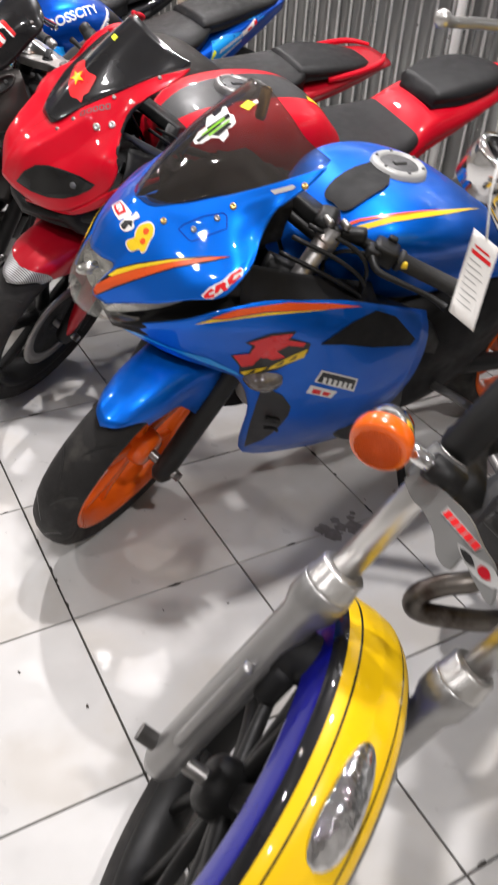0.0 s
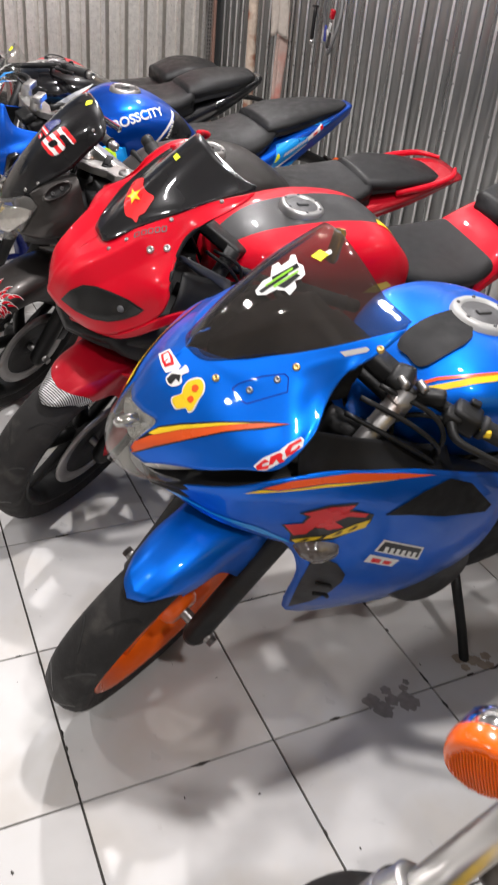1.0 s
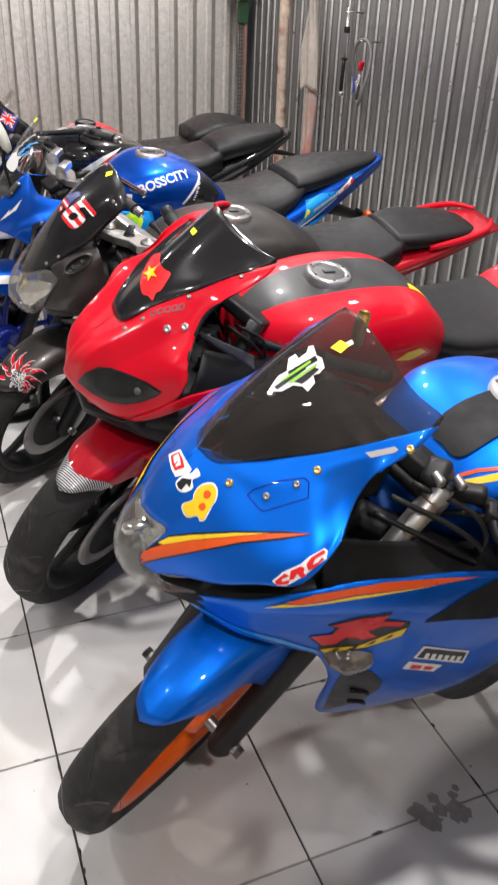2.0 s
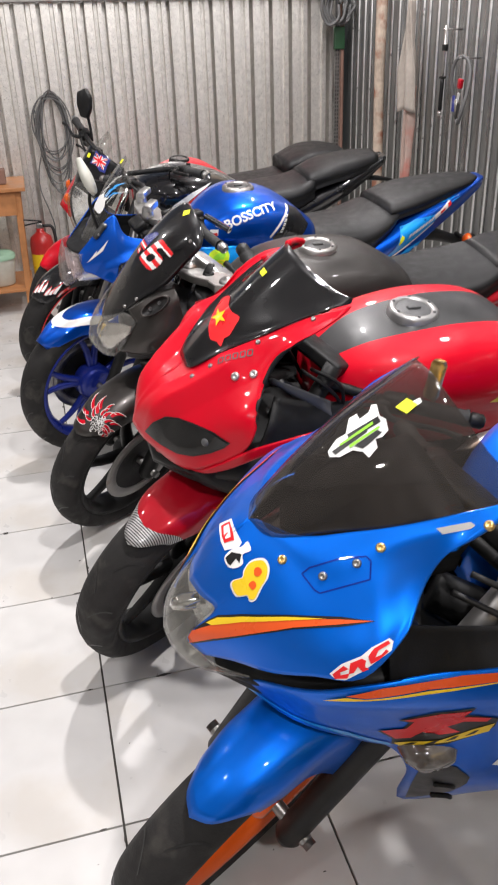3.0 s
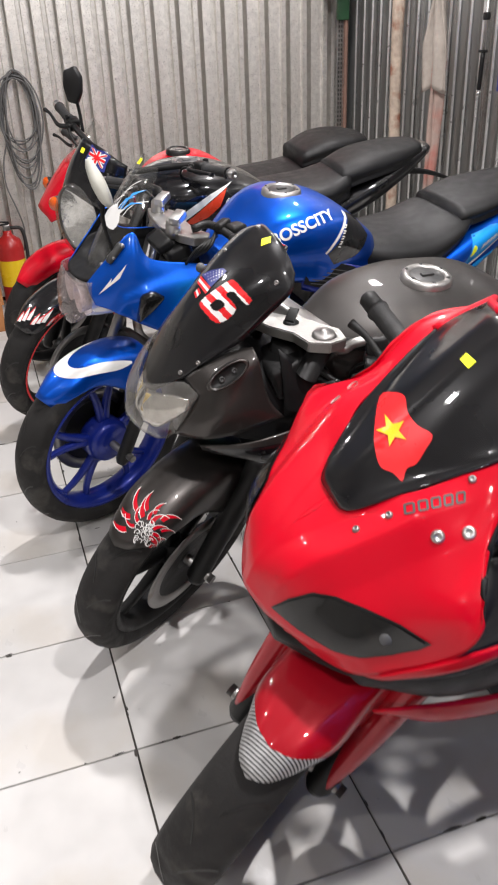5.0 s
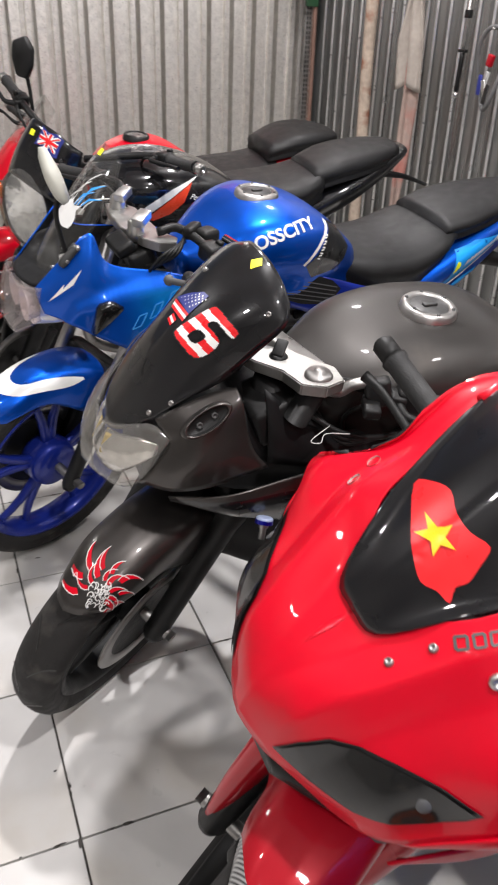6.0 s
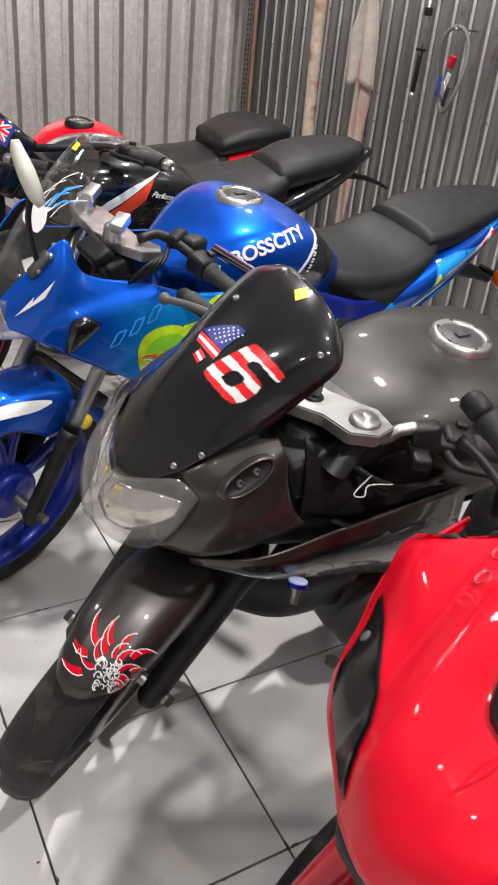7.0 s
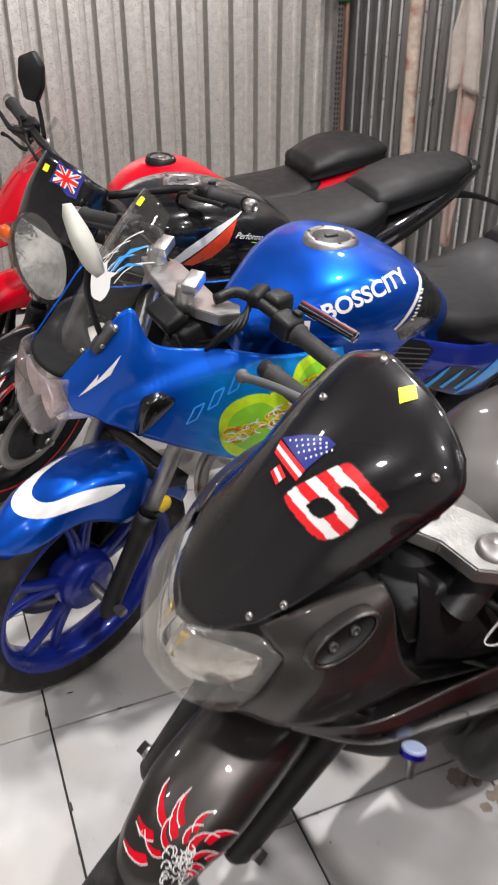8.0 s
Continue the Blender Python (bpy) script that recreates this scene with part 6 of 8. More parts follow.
    # clip-on bars on a cast yoke, turned to the stand side
    handlebar(b, None, 1, (-.385, .140, .862), (-.455, .128, .842), (-.665, .255, .822), PLASTIC, grip_mat=GRIP, end_mat=PLASTIC)
    handlebar(b, None, -1, (-.335, -.05, .852), (-.345, -.10, .846), (-.335, -.36, .795), PLASTIC, lever=False, end_mat=PLASTIC)
    bm = sweep(bmesh.new(), [(-.350, -.150, .852), (-.325, -.20, .848), (-.300, -.29, .828), (-.281, -.355, .806)], [.010, .008, .007, .0075], 12, 5)
    bmesh.ops.create_uvsphere(bm, u_segments=14, v_segments=8, radius=0.012, matrix=Matrix.Translation((-.280, -.360, .805)))
    part("lever", bm, GREY_PLASTIC, b, "dark brake lever with a ball end")
    outline = [(-.31, -.075), (-.345, -.065), (-.365, -.02), (-.372, .04), (-.41, .115), (-.40, .165), (-.36, .178), (-.325, .155), (-.318, .10), (-.288, .05), (-.268, -.01), (-.272, -.06)]
    bm = bmesh.new()
    face = bm.faces.new([bm.verts.new((x, y, .838 + .16 * (y + .01))) for x, y in outline])
    grown = bmesh.ops.extrude_face_region(bm, geom=[face])
    bmesh.ops.translate(bm, vec=(0, 0, .022), verts=[v for v in grown["geom"] if isinstance(v, bmesh.types.BMVert)])
    bmesh.ops.recalc_face_normals(bm, faces=bm.faces)
    bmesh.ops.bevel(bm, geom=bm.edges[:], offset=.0022, segments=2, affect="EDGES")
    yoke = part("top_yoke", bm, CAST, b, "cast aluminium top yoke", smooth=False)
    for x, y, z, r in ((-.365, .138, .884, .024), (-.305, -.040, .856, .022)):
        bm = turn(bmesh.new(), [(0, .014), (.009, .014), (.010, .009), (r * .8, .009), (r, .003), (r, -.02), (0, -.02)], (x, y, z), "z", 24)
        part("fork_cap", bm, STEEL, yoke, "fork cap with adjuster")
        bm = sweep(bmesh.new(), [(x, y, z - .02), (x + .030, y, z - .085)], r * .95, 16, 1)
        part("fork_tube", bm, PLASTIC, yoke, "black upper fork tube")
    bm = turn(bmesh.new(), [(0, .010), (.012, .010), (.016, .006), (.018, -.01)], (-.335, .05, .866), "z", 20)
    part("ignition_switch", bm, PLASTIC, yoke, "black ignition lock")
    bm = block(bmesh.new(), (.006, .022, .034), pose(-.338, .045, .884, 10, -60, 35), .003)
    part("key", bm, PLASTIC, yoke, "black headed ignition key")
    bm = sweep(bmesh.new(), [(-.335, .055, .83), (-.325, .055, .74)], .04, 18, 1)
    block(bm, (.09, .12, .07), pose(-.315, .075, .785, 8, 20, 0), .012)
    part("steering_head", bm, PLASTIC, b, "black steering head")
    bm = sweep(bmesh.new(), [(-.362, .142, .876), (-.385, .146, .862), (-.405, .148, .853), (-.425, .153, .866), (-.450, .160, .872)], [.013, .013, .011, .010, .010], 12, 4)
    part("bar_arm", bm, CAST, b, "polished handlebar arm")
    bm = block(bmesh.new(), (.045, .03, .05), pose(-.468, .170, .856, 10, 15, -25), .008)
    block(bm, (.03, .05, .02), pose(-.450, .185, .838, 0, 0, -25), .006)
    part("clutch_perch", bm, PLASTIC, b, "black lever perch")
    bar("cable", [(-.39, .165, .795), (-.345, .185, .788), (-.36, .192, .785), (-.375, .18, .792), (-.42, .185, .786)], 0.0008, WHITE, b, "loose white wire", soft=6)
    for k in range(3):
        bar("cable", [(-.36 - .01 * k, .12, .80), (-.42, .17, .775 - .01 * k), (-.50, .18, .76), (-.60, .14, .74 - .02 * k)], 0.005, PLASTIC, b, soft=5)
    return b


# ---- blue half-faired motorcycle ----
def blue_street():
    b = stand_bike("motorcycle", 0.10, 2.27, 187, 8.5, "blue half-faired street motorcycle with clear screen and white graphics")
    # the front end stands more upright than the body on its stand
    S = b.matrix_world.inverted() @ pose(.10, 2.156, 0, 0, 0, 187) @ pose(-.016, 0, 0, -3.06) @ steering(21)
    running_gear(b)
    wheel(b, "front_wheel", 0, 0.292, 0.10, BLUE_RIM, 5, S, disc=-1, double=True, hub=0.07)
    fork(b, 0, 0.292, S, PLASTIC, STEEL, half=0.102, low=0.22, length=0.50, lr=0.020, ur=0.0175)
    f = fender(b, 0, 0.292, 0.066, S, BLUE_ROYAL, "glossy blue front mudguard with a white swoosh", 48, 152, 0.09, 0.010, tip=0.5, wing=0.012)
    bow = [(-.006, -.040, .602), (.06, -.030, .596), (.098, -.012, .588), (.104, .015, .586), (.085, .035, .586), (.040, .049, .592), (-.054, .070, .577), (-.015, .071, .571), (.055, .062, .568), (.108, .047, .566), (.136, .015, .565), (.136, -.018, .565), (.11, -.042, .568), (.06, -.049, .580)]
    sticker("swoosh", soft(bow, 3), f, (.6, .15, .78), WHITE, b, "white swoosh along the mudguard edge", basis=S, fine=0.008)

    def lower_panel(x, z):
        edge = np.interp(-x, [.03, .052, .077, .116, .17, .227, .286, .56], [.70, .736, .772, .788, .805, .813, .818, .84])
        f = min(1.0, max(0.0, (edge - z) / 0.034 + 0.5))
        return f * f * (3 - 2 * f)

    for side in (1, -1):
        k = np.array([1, side, 1])
        sd = shell("side_fairing", np.array([
            [(.0, .085, .802), (.0, .098, .787), (-.005, .108, .767), (-.012, .112, .747)],
            [(-.06, .095, .868), (-.055, .118, .83), (-.05, .132, .78), (-.05, .135, .735)],
            [(-.128, .108, .932), (-.115, .135, .87), (-.10, .15, .79), (-.09, .148, .715)],
            [(-.165, .130, .864), (-.16, .152, .83), (-.15, .166, .77), (-.14, .16, .685)],
            [(-.29, .150, .838), (-.29, .172, .79), (-.285, .182, .70), (-.28, .172, .61)],
            [(-.42, .162, .81), (-.42, .187, .75), (-.41, .192, .66), (-.40, .17, .555)],
            [(-.56, .165, .80), (-.565, .185, .74), (-.54, .185, .64), (-.47, .17, .54)]]) * k, BLUE_FADE, b, "glossy blue side fairing fading to light blue", mirror=False, inside=PLASTIC_MATT, nu=8, nv=8, relief=lambda x, y, z: (x, y + math.copysign(0.013, y) * lower_panel(x, z), z))
        if side == 1:
            left = sd
        bm = plate(bmesh.new(), [(-.105, .705), (-.120, .782), (-.155, .792), (-.188, .770), (-.150, .735)], side * .160, side * .192, .007)
        part("indicator", bm, SMOKED_LAMP, b, "smoked angular turn indicator")
        knee = shell("side_cover", np.array([[(-.612, .16, .818), (-.615, .17, .77), (-.62, .165, .71)], [(-.80, .16, .757), (-.80, .17, .70), (-.80, .165, .64)], [(-1.0, .155, .70), (-1.0, .165, .64), (-1.0, .155, .56)], [(-1.15, .14, .73), (-1.15, .15, .68), (-1.15, .14, .63)]]) * k, BLUE_DEEP, b, "blue side cover with louvres and a black pad", mirror=False)
        if side == 1:
            decal("knee_pad", [[(.635, .810), (.70, .790), (.80, .752), (.830, .725), (.788, .686), (.70, .700), (.622, .730)]], knee, (0, .2, 0), LEFT_U, LEFT_V, PLASTIC_MATT, b, "ribbed black knee pad", 0.004, fine=0.03)
            decal("knee_rib", [[(.645 + .002 * k, .728 + .012 * k), (.80 + .004 * k, .690 + .010 * k), (.80 + .004 * k, .693 + .010 * k), (.645 + .002 * k, .731 + .012 * k)] for k in range(5)], knee, (0, .2, 0), LEFT_U, LEFT_V, GREY_PLASTIC, b, "ribs of the pad", 0.006, fine=0.03)
            decal("louvre", [[(.820, .648), (.885, .672), (.955, .655), (1.005, .632), (1.002, .590), (.92, .598), (.86, .612)]], knee, (0, .2, 0), LEFT_U, LEFT_V, BLACK_VINYL, b, "dark louvre slots", 0.0014)
            decal("louvre", [[(.826 + .050 * k, .634 - .016 * k), (.838 + .050 * k, .626 - .016 * k), (.872 + .053 * k, .650 - .016 * k), (.893 + .053 * k, .672 - .018 * k), (.870 + .053 * k, .664 - .018 * k)] for k in range(3)], knee, (0, .2, 0), LEFT_U, LEFT_V, BLUE_LIGHT, b, "light blue louvre slats", 0.003)
            decal("graphic", [[(.93, .575), (1.09, .60), (1.14, .66), (1.10, .68), (.98, .60)]], knee, (0, .2, 0), LEFT_U, LEFT_V, BLUE_LIGHT, b, "light blue flash", 0.0016)
    blot = [(.272, .70), (.285, .64), (.32, .60), (.37, .585), (.42, .59), (.455, .64), (.46, .70), (.49, .725), (.52, .77), (.50, .80), (.45, .79), (.425, .755), (.41, .72), (.375, .745), (.33, .75), (.29, .735)]
    decal("sticker", [soft(blot)], left, (0, .2, 0), LEFT_U, LEFT_V, SPRAY, b, "lime green sprayed patch", 0.002)
    decal("sticker", [soft([(.29, .69), (.30, .65), (.34, .615), (.38, .605), (.42, .62), (.44, .66), (.44, .70), (.40, .705), (.36, .73), (.31, .72)]), soft([(.44, .73), (.47, .74), (.505, .775), (.49, .785), (.455, .77)])], left, (0, .2, 0), LEFT_U, LEFT_V, GREEN_VINYL, b, "deeper green middle of the patch", 0.0026)
    rnd = random.Random(9)
    curls = []
    for k in range(66):
        f = rnd.random()
        x, y, a0, r0 = .285 + .19 * f + rnd.random() * .015, .665 + .075 * f * f + (rnd.random() - .5) * .030, rnd.random() * 6.3, .005 + .008 * rnd.random()
        curls.append(strip([(x + r0 * 1.6 * math.cos(a0 + .6 * i), y + r0 * math.sin(a0 + .6 * i)) for i in range(6)], .0034))
    decal("sticker", sum(curls[::3], []), left, (0, .2, 0), LEFT_U, LEFT_V, FLAME_RED, b, "tangled orange red curls", 0.0032, fine=0.03)
    decal("sticker", sum(curls[1::3], []), left, (0, .2, 0), LEFT_U, LEFT_V, WHITE, b, "tangled white curls", 0.0036, fine=0.03)
    decal("sticker", sum(curls[2::3], []), left, (0, .2, 0), LEFT_U, LEFT_V, YELLOW_VINYL, b, "tangled yellow curls", 0.004, fine=0.03)
    marks = []
    for k in range(3):
        x, z = .205 + .042 * k, .712 + .024 * k
        marks += strip([(x, z), (x + .016, z + .034), (x + .036, z + .040), (x + .020, z + .008)], .003, True)
    decal("graphic", marks, left, (0, .2, 0), LEFT_U, LEFT_V, SKY_VINYL, b, "pale slanted graphic bars", 0.0024)
    decal("graphic", [[(.022, .778), (.06, .822), (.055, .81), (.10, .858), (.072, .812), (.078, .822)]], left, (0, .2, 0), LEFT_U, LEFT_V, WHITE, b, "white lightning graphic", 0.002)
    shell("front_cowl", [
        [(.022, 0, .803), (.016, .04, .803), (.002, .075, .803), (-.02, .096, .803)],
        [(-.02, 0, .818), (-.03, .045, .82), (-.045, .078, .833), (-.062, .092, .862)],
        [(-.09, 0, .815), (-.10, .045, .818), (-.115, .08, .835), (-.13, .100, .870)]], PLASTIC_MATT, b, "black cowl under the screen")
    shell("headlight_lens", [
        [(.034, 0, .806), (.031, .045, .806), (.022, .078, .806), (-.012, .100, .806)],
        [(.050, 0, .745), (.047, .048, .746), (.038, .086, .750), (-.002, .110, .763)],
        [(.056, 0, .682), (.053, .048, .684), (.042, .084, .692), (-.004, .108, .726)]], PINK_GLASS, b, "clear headlight lens", thick=0.003)
    for side in (1, -1):
        bm = turn(bmesh.new(), [(0.0, -0.05), (0.02, -0.045), (0.034, -0.015), (0.04, 0.010)], (.008, side * .045, .742), "x", 24)
        part("reflector", bm, REFLECT, b, "chromed headlight bowl")
    body("headlight_housing", [(.0, .775, .07, .74, .69, .05), (-.06, .80, .095, .76, .70, .08), (-.14, .82, .10, .77, .71, .09)], REFLECT, b, "silvered headlight interior")
    screen = shell("windscreen", [
        [(-.025, 0, .818), (-.035, .04, .822), (-.055, .075, .836), (-.09, .095, .855)],
        [(-.085, 0, .92), (-.095, .04, .922), (-.112, .072, .925), (-.14, .092, .93)],
        [(-.145, 0, 1.015), (-.152, .035, 1.015), (-.168, .062, 1.01), (-.19, .08, 1.0)],
        [(-.21, 0, 1.095), (-.213, .022, 1.093), (-.218, .042, 1.085), (-.226, .056, 1.07)]], PALE_SCREEN, b, "clear plastic windscreen with white flames")
    bolts([(-.052, .068, .842), (-.072, .082, .858), (-.100, .092, .888), (-.115, .090, .915)], screen, (-1, 0, 0), (0, -.6, .8), STEEL, b, 0.0045, "small steel rivet")
    bm = turn(bmesh.new(), [(0, .006), (.016, .005), (.019, 0), (.019, -.006)], (-.128, .112, .505), "y", 18)
    part("side_reflector", bm, YELLOW_VINYL, b, "small round amber reflector", basis=S)
    sn = Vector((0.75, 0.2, 0.6))
    su = (Vector((0, 1, 0)) - sn * 0.2 / sn.length_squared).normalized()
    sv = sn.cross(su)
    tongues = [soft([(-.062, -.050), (-.020, -.062), (.018, -.058), (.022, -.030), (.012, -.012), (.020, .004), (-.004, -.008), (-.018, .010), (-.024, -.010), (-.046, -.012)], 2)]
    tips = []
    for k in range(7):
        x, y = -.036 + .010 * k, -.016 + .004 * (k % 3)
        rise = .050 + .012 * ((k * 2) % 5)
        tongues += strip([(x, y), (x + .004, y + rise * .35), (x + .014, y + rise * .7), (x + .032, y + rise)], .0018)
        if 2 < k < 6:
            tips.append([(x + .004, y + .012), (x + .007, y + .012), (x + .014, y + rise * .6), (x + .036, y + rise * 1.05), (x + .012, y + rise * .72)])
    decal("flame_sticker", tongues, screen, (-.125, .030, .973), su, sv, WHITE, b, "white flame sticker")
    decal("flame_sticker", tips, screen, (-.125, .030, .973), su, sv, SKY_VINYL, b, "blue flame tips", 0.002)
    tag_square(screen, (-.197, -.002, 1.077), su, sv, b, 0.018)
    # mirror, seen from its pale back
    st = bar("mirror", [(-.080, .098, .870), (-.062, .104, .93), (-.052, .108, .985), (-.060, .112, 1.04)], 0.006, PLASTIC, b, "folded mirror on a black stalk")
    bm = bmesh.new()
    turn(bm, [(0, .012), (.028, .010), (.036, .002), (.034, -.012), (0, -.018)], axis="x", seg=24)
    bmesh.ops.scale(bm, vec=(1, 0.78, 1.75), verts=bm.verts)
    for v in bm.verts:
        v.co.y *= 1.0 - 0.75 * max(0.0, v.co.z / .063) ** 1.3
    bmesh.ops.transform(bm, matrix=pose(-.046, .112, 1.068, 10, 26, -30), verts=bm.verts)
    part("mirror_shell", bm, CLOUDY, st, "pale worn mirror shell")
    bm = block(bmesh.new(), (.062, .044, .020), pose(-.080, .100, .880, 24, 48, 0), .008)
    part("mirror_foot", bm, ENGINE, st, "dusty grey mirror foot")
    for dx, dz in ((-.096, .902), (-.070, .874)):
        bm = turn(bmesh.new(), [(0, .008), (.004, .008), (.006, .005), (.007, 0)], (dx, .114, dz), "y", 12)
        part("bolt", bm, STEEL, st, "steel bolt")
    tank = body("fuel_tank", [(-.39, .825, .07, .79, .75, .06), (-.46, .878, .125, .815, .74, .11), (-.53, .928, .165, .84, .735, .14), (-.60, .953, .187, .852, .73, .15), (-.67, .950, .196, .855, .72, .16), (-.78, .918, .175, .83, .71, .14), (-.90, .83, .115, .77, .70, .10)], BLUE_ROYAL, b, "glossy blue fuel tank with white lettering")
    fuel_cap(b, (-.625, 0, .950), 0, 0.055, STEEL, ENGINE)
    lu, lv = plane_of((.14, .84, .52), (-.217, -.026, .044))
    decal("lettering", None, tank, (-.612, .163, .900), lu, lv, WHITE, b, "white block lettering", 0.0016, words="BOSSCITY", size=0.045, bold=0.0012)
    decal("graphic", strip([(.677, .822), (.70, .850), (.73, .880), (.765, .912)], .009), tank, (0, .25, 0), LEFT_U, LEFT_V, WHITE, b, "white slanted line", 0.002)
    decal("graphic", [[(.686, .818), (.775, .910), (.82, .885), (.86, .83), (.80, .785), (.72, .775)]], tank, (0, .25, 0), LEFT_U, LEFT_V, BLACK_GLOSS, b, "gloss black panel on the tank", 0.0014)
    script = []
    for k in range(9):
        x, z = .716 + .0036 * k, .838 + .0066 * k
        script += strip([(x, z), (x + .010, z - .003 + .003 * (k % 2))], .0036)
    decal("graphic", script, tank, (0, .25, 0), LEFT_U, LEFT_V, WHITE, b, "small white script bars", 0.002)
    badge = plane_of((.2, .9, .4), (-1, 0, 0))
    decal("sticker", [[(-.016, -.010), (.014, -.012), (.018, .008), (-.010, .012)]], tank, (-.475, .16, .852), *badge, WHITE, b, "small white and red sticker", 0.0016)
    decal("sticker", [[(-.004, -.011), (.014, -.012), (.012, -.002), (-.002, -.001)]], tank, (-.475, .16, .852), *badge, RED_VINYL, b, "red corner of the sticker", 0.0022)
    body("rider_seat", [(-.85, .80, .10, .76, .70, .09), (-.95, .795, .155, .745, .665, .13), (-1.09, .80, .172, .745, .658, .14), (-1.20, .832, .162, .79, .72, .12), (-1.26, .846, .13, .82, .78, .10)], VINYL, b, "black vinyl rider seat")
    body("pillion_seat", [(-1.22, .862, .125, .835, .79, .11), (-1.33, .892, .138, .862, .82, .12), (-1.47, .910, .112, .888, .85, .10), (-1.60, .918, .078, .902, .878, .065), (-1.67, .918, .035, .908, .892, .03)], VINYL, b, "black vinyl pillion seat")
    tail = body("tail_fairing", [(-1.02, .68, .14, .655, .61, .12), (-1.18, .745, .165, .695, .625, .13), (-1.31, .815, .160, .765, .650, .12), (-1.45, .862, .135, .825, .735, .10), (-1.58, .890, .092, .868, .800, .065), (-1.70, .916, .040, .905, .868, .03)], BLUE_ROYAL, b, "blue tail fairing with light blue panels")
    side = ((0, .25, 0), LEFT_U, LEFT_V)
    decal("tail_panel", [[(1.185, .645), (1.235, .700), (1.262, .778), (1.33, .805), (1.46, .822), (1.41, .778), (1.30, .705)]], tail, *side, BLUE_LIGHT, b, "light blue tail panel", fine=0.02)
    decal("tail_panel", [[(1.215, .632), (1.30, .682), (1.375, .712), (1.362, .672), (1.25, .634)]], tail, *side, BLUE_LIGHT, b, "light blue lower panel", fine=0.02)
    decal("tail_panel", [soft([(1.43, .850), (1.48, .872), (1.54, .890), (1.60, .900), (1.57, .884), (1.50, .858)], 2)], tail, *side, BLUE_LIGHT, b, "light blue flash under the seat", fine=0.02)
    decal("graphic", strip([(1.190, .640), (1.30, .700), (1.42, .780)], .007), tail, *side, WHITE, b, "white line along the panel", 0.002)
    decal("graphic", [[(1.292 + .0150 * k, .735 + .0075 * k), (1.303 + .0150 * k, .7405 + .0075 * k), (1.306 + .0150 * k, .758 + .0075 * k), (1.295 + .0150 * k, .7525 + .0075 * k)] for k in range(8)], tail, *side, WHITE, b, "white lettering bars", 0.002)
    decal("sticker", [soft([(1.248, .715), (1.262, .722), (1.272, .742), (1.262, .752), (1.252, .736)], 2)], tail, *side, LIME_VINYL, b, "lime green mark", 0.002)
    decal("sticker", [[(1.42, .792), (1.50, .842), (1.49, .858), (1.41, .812)]], tail, *side, PAPER, b, "red and white sticker", 0.002)
    decal("sticker", [[(1.445, .812), (1.468, .826), (1.466, .836), (1.442, .823)], [(1.482, .833), (1.50, .842), (1.496, .855), (1.480, .848)]], tail, *side, RED_VINYL, b, "red marks on the sticker", 0.0026)
    bm = sweep(bmesh.new(), [(-1.42, .07, .72), (-1.55, .06, .68), (-1.66, .05, .64)], [.03, .022, .016], 8, 3)
    part("number_plate_bracket", bm, PLASTIC, b)
    indicator(b, (-1.60, .05, .688), 1)
    # cast yoke and risers, turned to the stand side
    outline = [(-.285, -.215), (-.325, -.205), (-.345, -.15), (-.335, -.04), (-.325, .06), (-.345, .12), (-.325, .155), (-.285, .15), (-.262, .10), (-.245, .0), (-.262, -.13)]
    bm = bmesh.new()
    face = bm.faces.new([bm.verts.new((x, y, .872 + .09 * y)) for x, y in outline])
    grown = bmesh.ops.extrude_face_region(bm, geom=[face])
    bmesh.ops.translate(bm, vec=(0, 0, .022), verts=[v for v in grown["geom"] if isinstance(v, bmesh.types.BMVert)])
    bmesh.ops.recalc_face_normals(bm, faces=bm.faces)
    bmesh.ops.bevel(bm, geom=bm.edges[:], offset=.0018, segments=2, affect="EDGES")
    yoke = part("top_yoke", bm, CAST, b, "cast aluminium top yoke", smooth=False)
    for x, y, z in ((-.300, -.165, .885), (-.262, .055, .905)):
        bm = turn(bmesh.new(), [(0, .030), (.014, .030), (.019, .024), (.021, .0), (.026, -.02), (0, -.02)], (x, y, z), "z", 20)
        block(bm, (.05, .03, .022), pose(x - .01, y + .012, z + .034, 0, 15, 40), .003)
        part("riser", bm, ALU, yoke, "cast aluminium handlebar riser")
        bm = sweep(bmesh.new(), [(x, y, z - .02), (x + .05, y - .01, z - .20)], .022, 16, 1)
        part("fork_tube", bm, PLASTIC if y > 0 else STEEL, yoke)
    handlebar(b, None, 1, (-.30, .10, .915), (-.36, .125, .922), (-.415, .375, .885), PLASTIC, lever=False)
    handlebar(b, None, -1, (-.31, -.16, .92), (-.31, -.22, .93), (-.23, -.42, .90), PLASTIC)
    bm = block(bmesh.new(), (.05, .045, .04), pose(-.405, .155, .915, 0, 0, 15), .01)
    block(bm, (.05, .03, .03), pose(-.375, .135, .925, 10, 10, 30), .008)
    part("switch_box", bm, PLASTIC, b, "black switch cluster")
    bm = sweep(bmesh.new(), [(-.43, .20, .925), (-.467, .322, .914)], .0115, 14, 1)
    part("reservoir", bm, CHROME, b, "chrome tube beside the switches")
    for k in range(4):
        bar("cable", [(-.36, .13, .915 - .006 * k), (-.32 + .012 * k, .17, .885), (-.28 + .01 * k, .12, .84 - .01 * k), (-.22, .06, .82)], 0.0045, PLASTIC, b, soft=5)
    bm = block(bmesh.new(), (.075, .10, .06), pose(-.268, .060, .838, 8, 20, 0), .014)
    block(bm, (.05, .09, .03), pose(-.225, .050, .872, 0, 30, 0), .010)
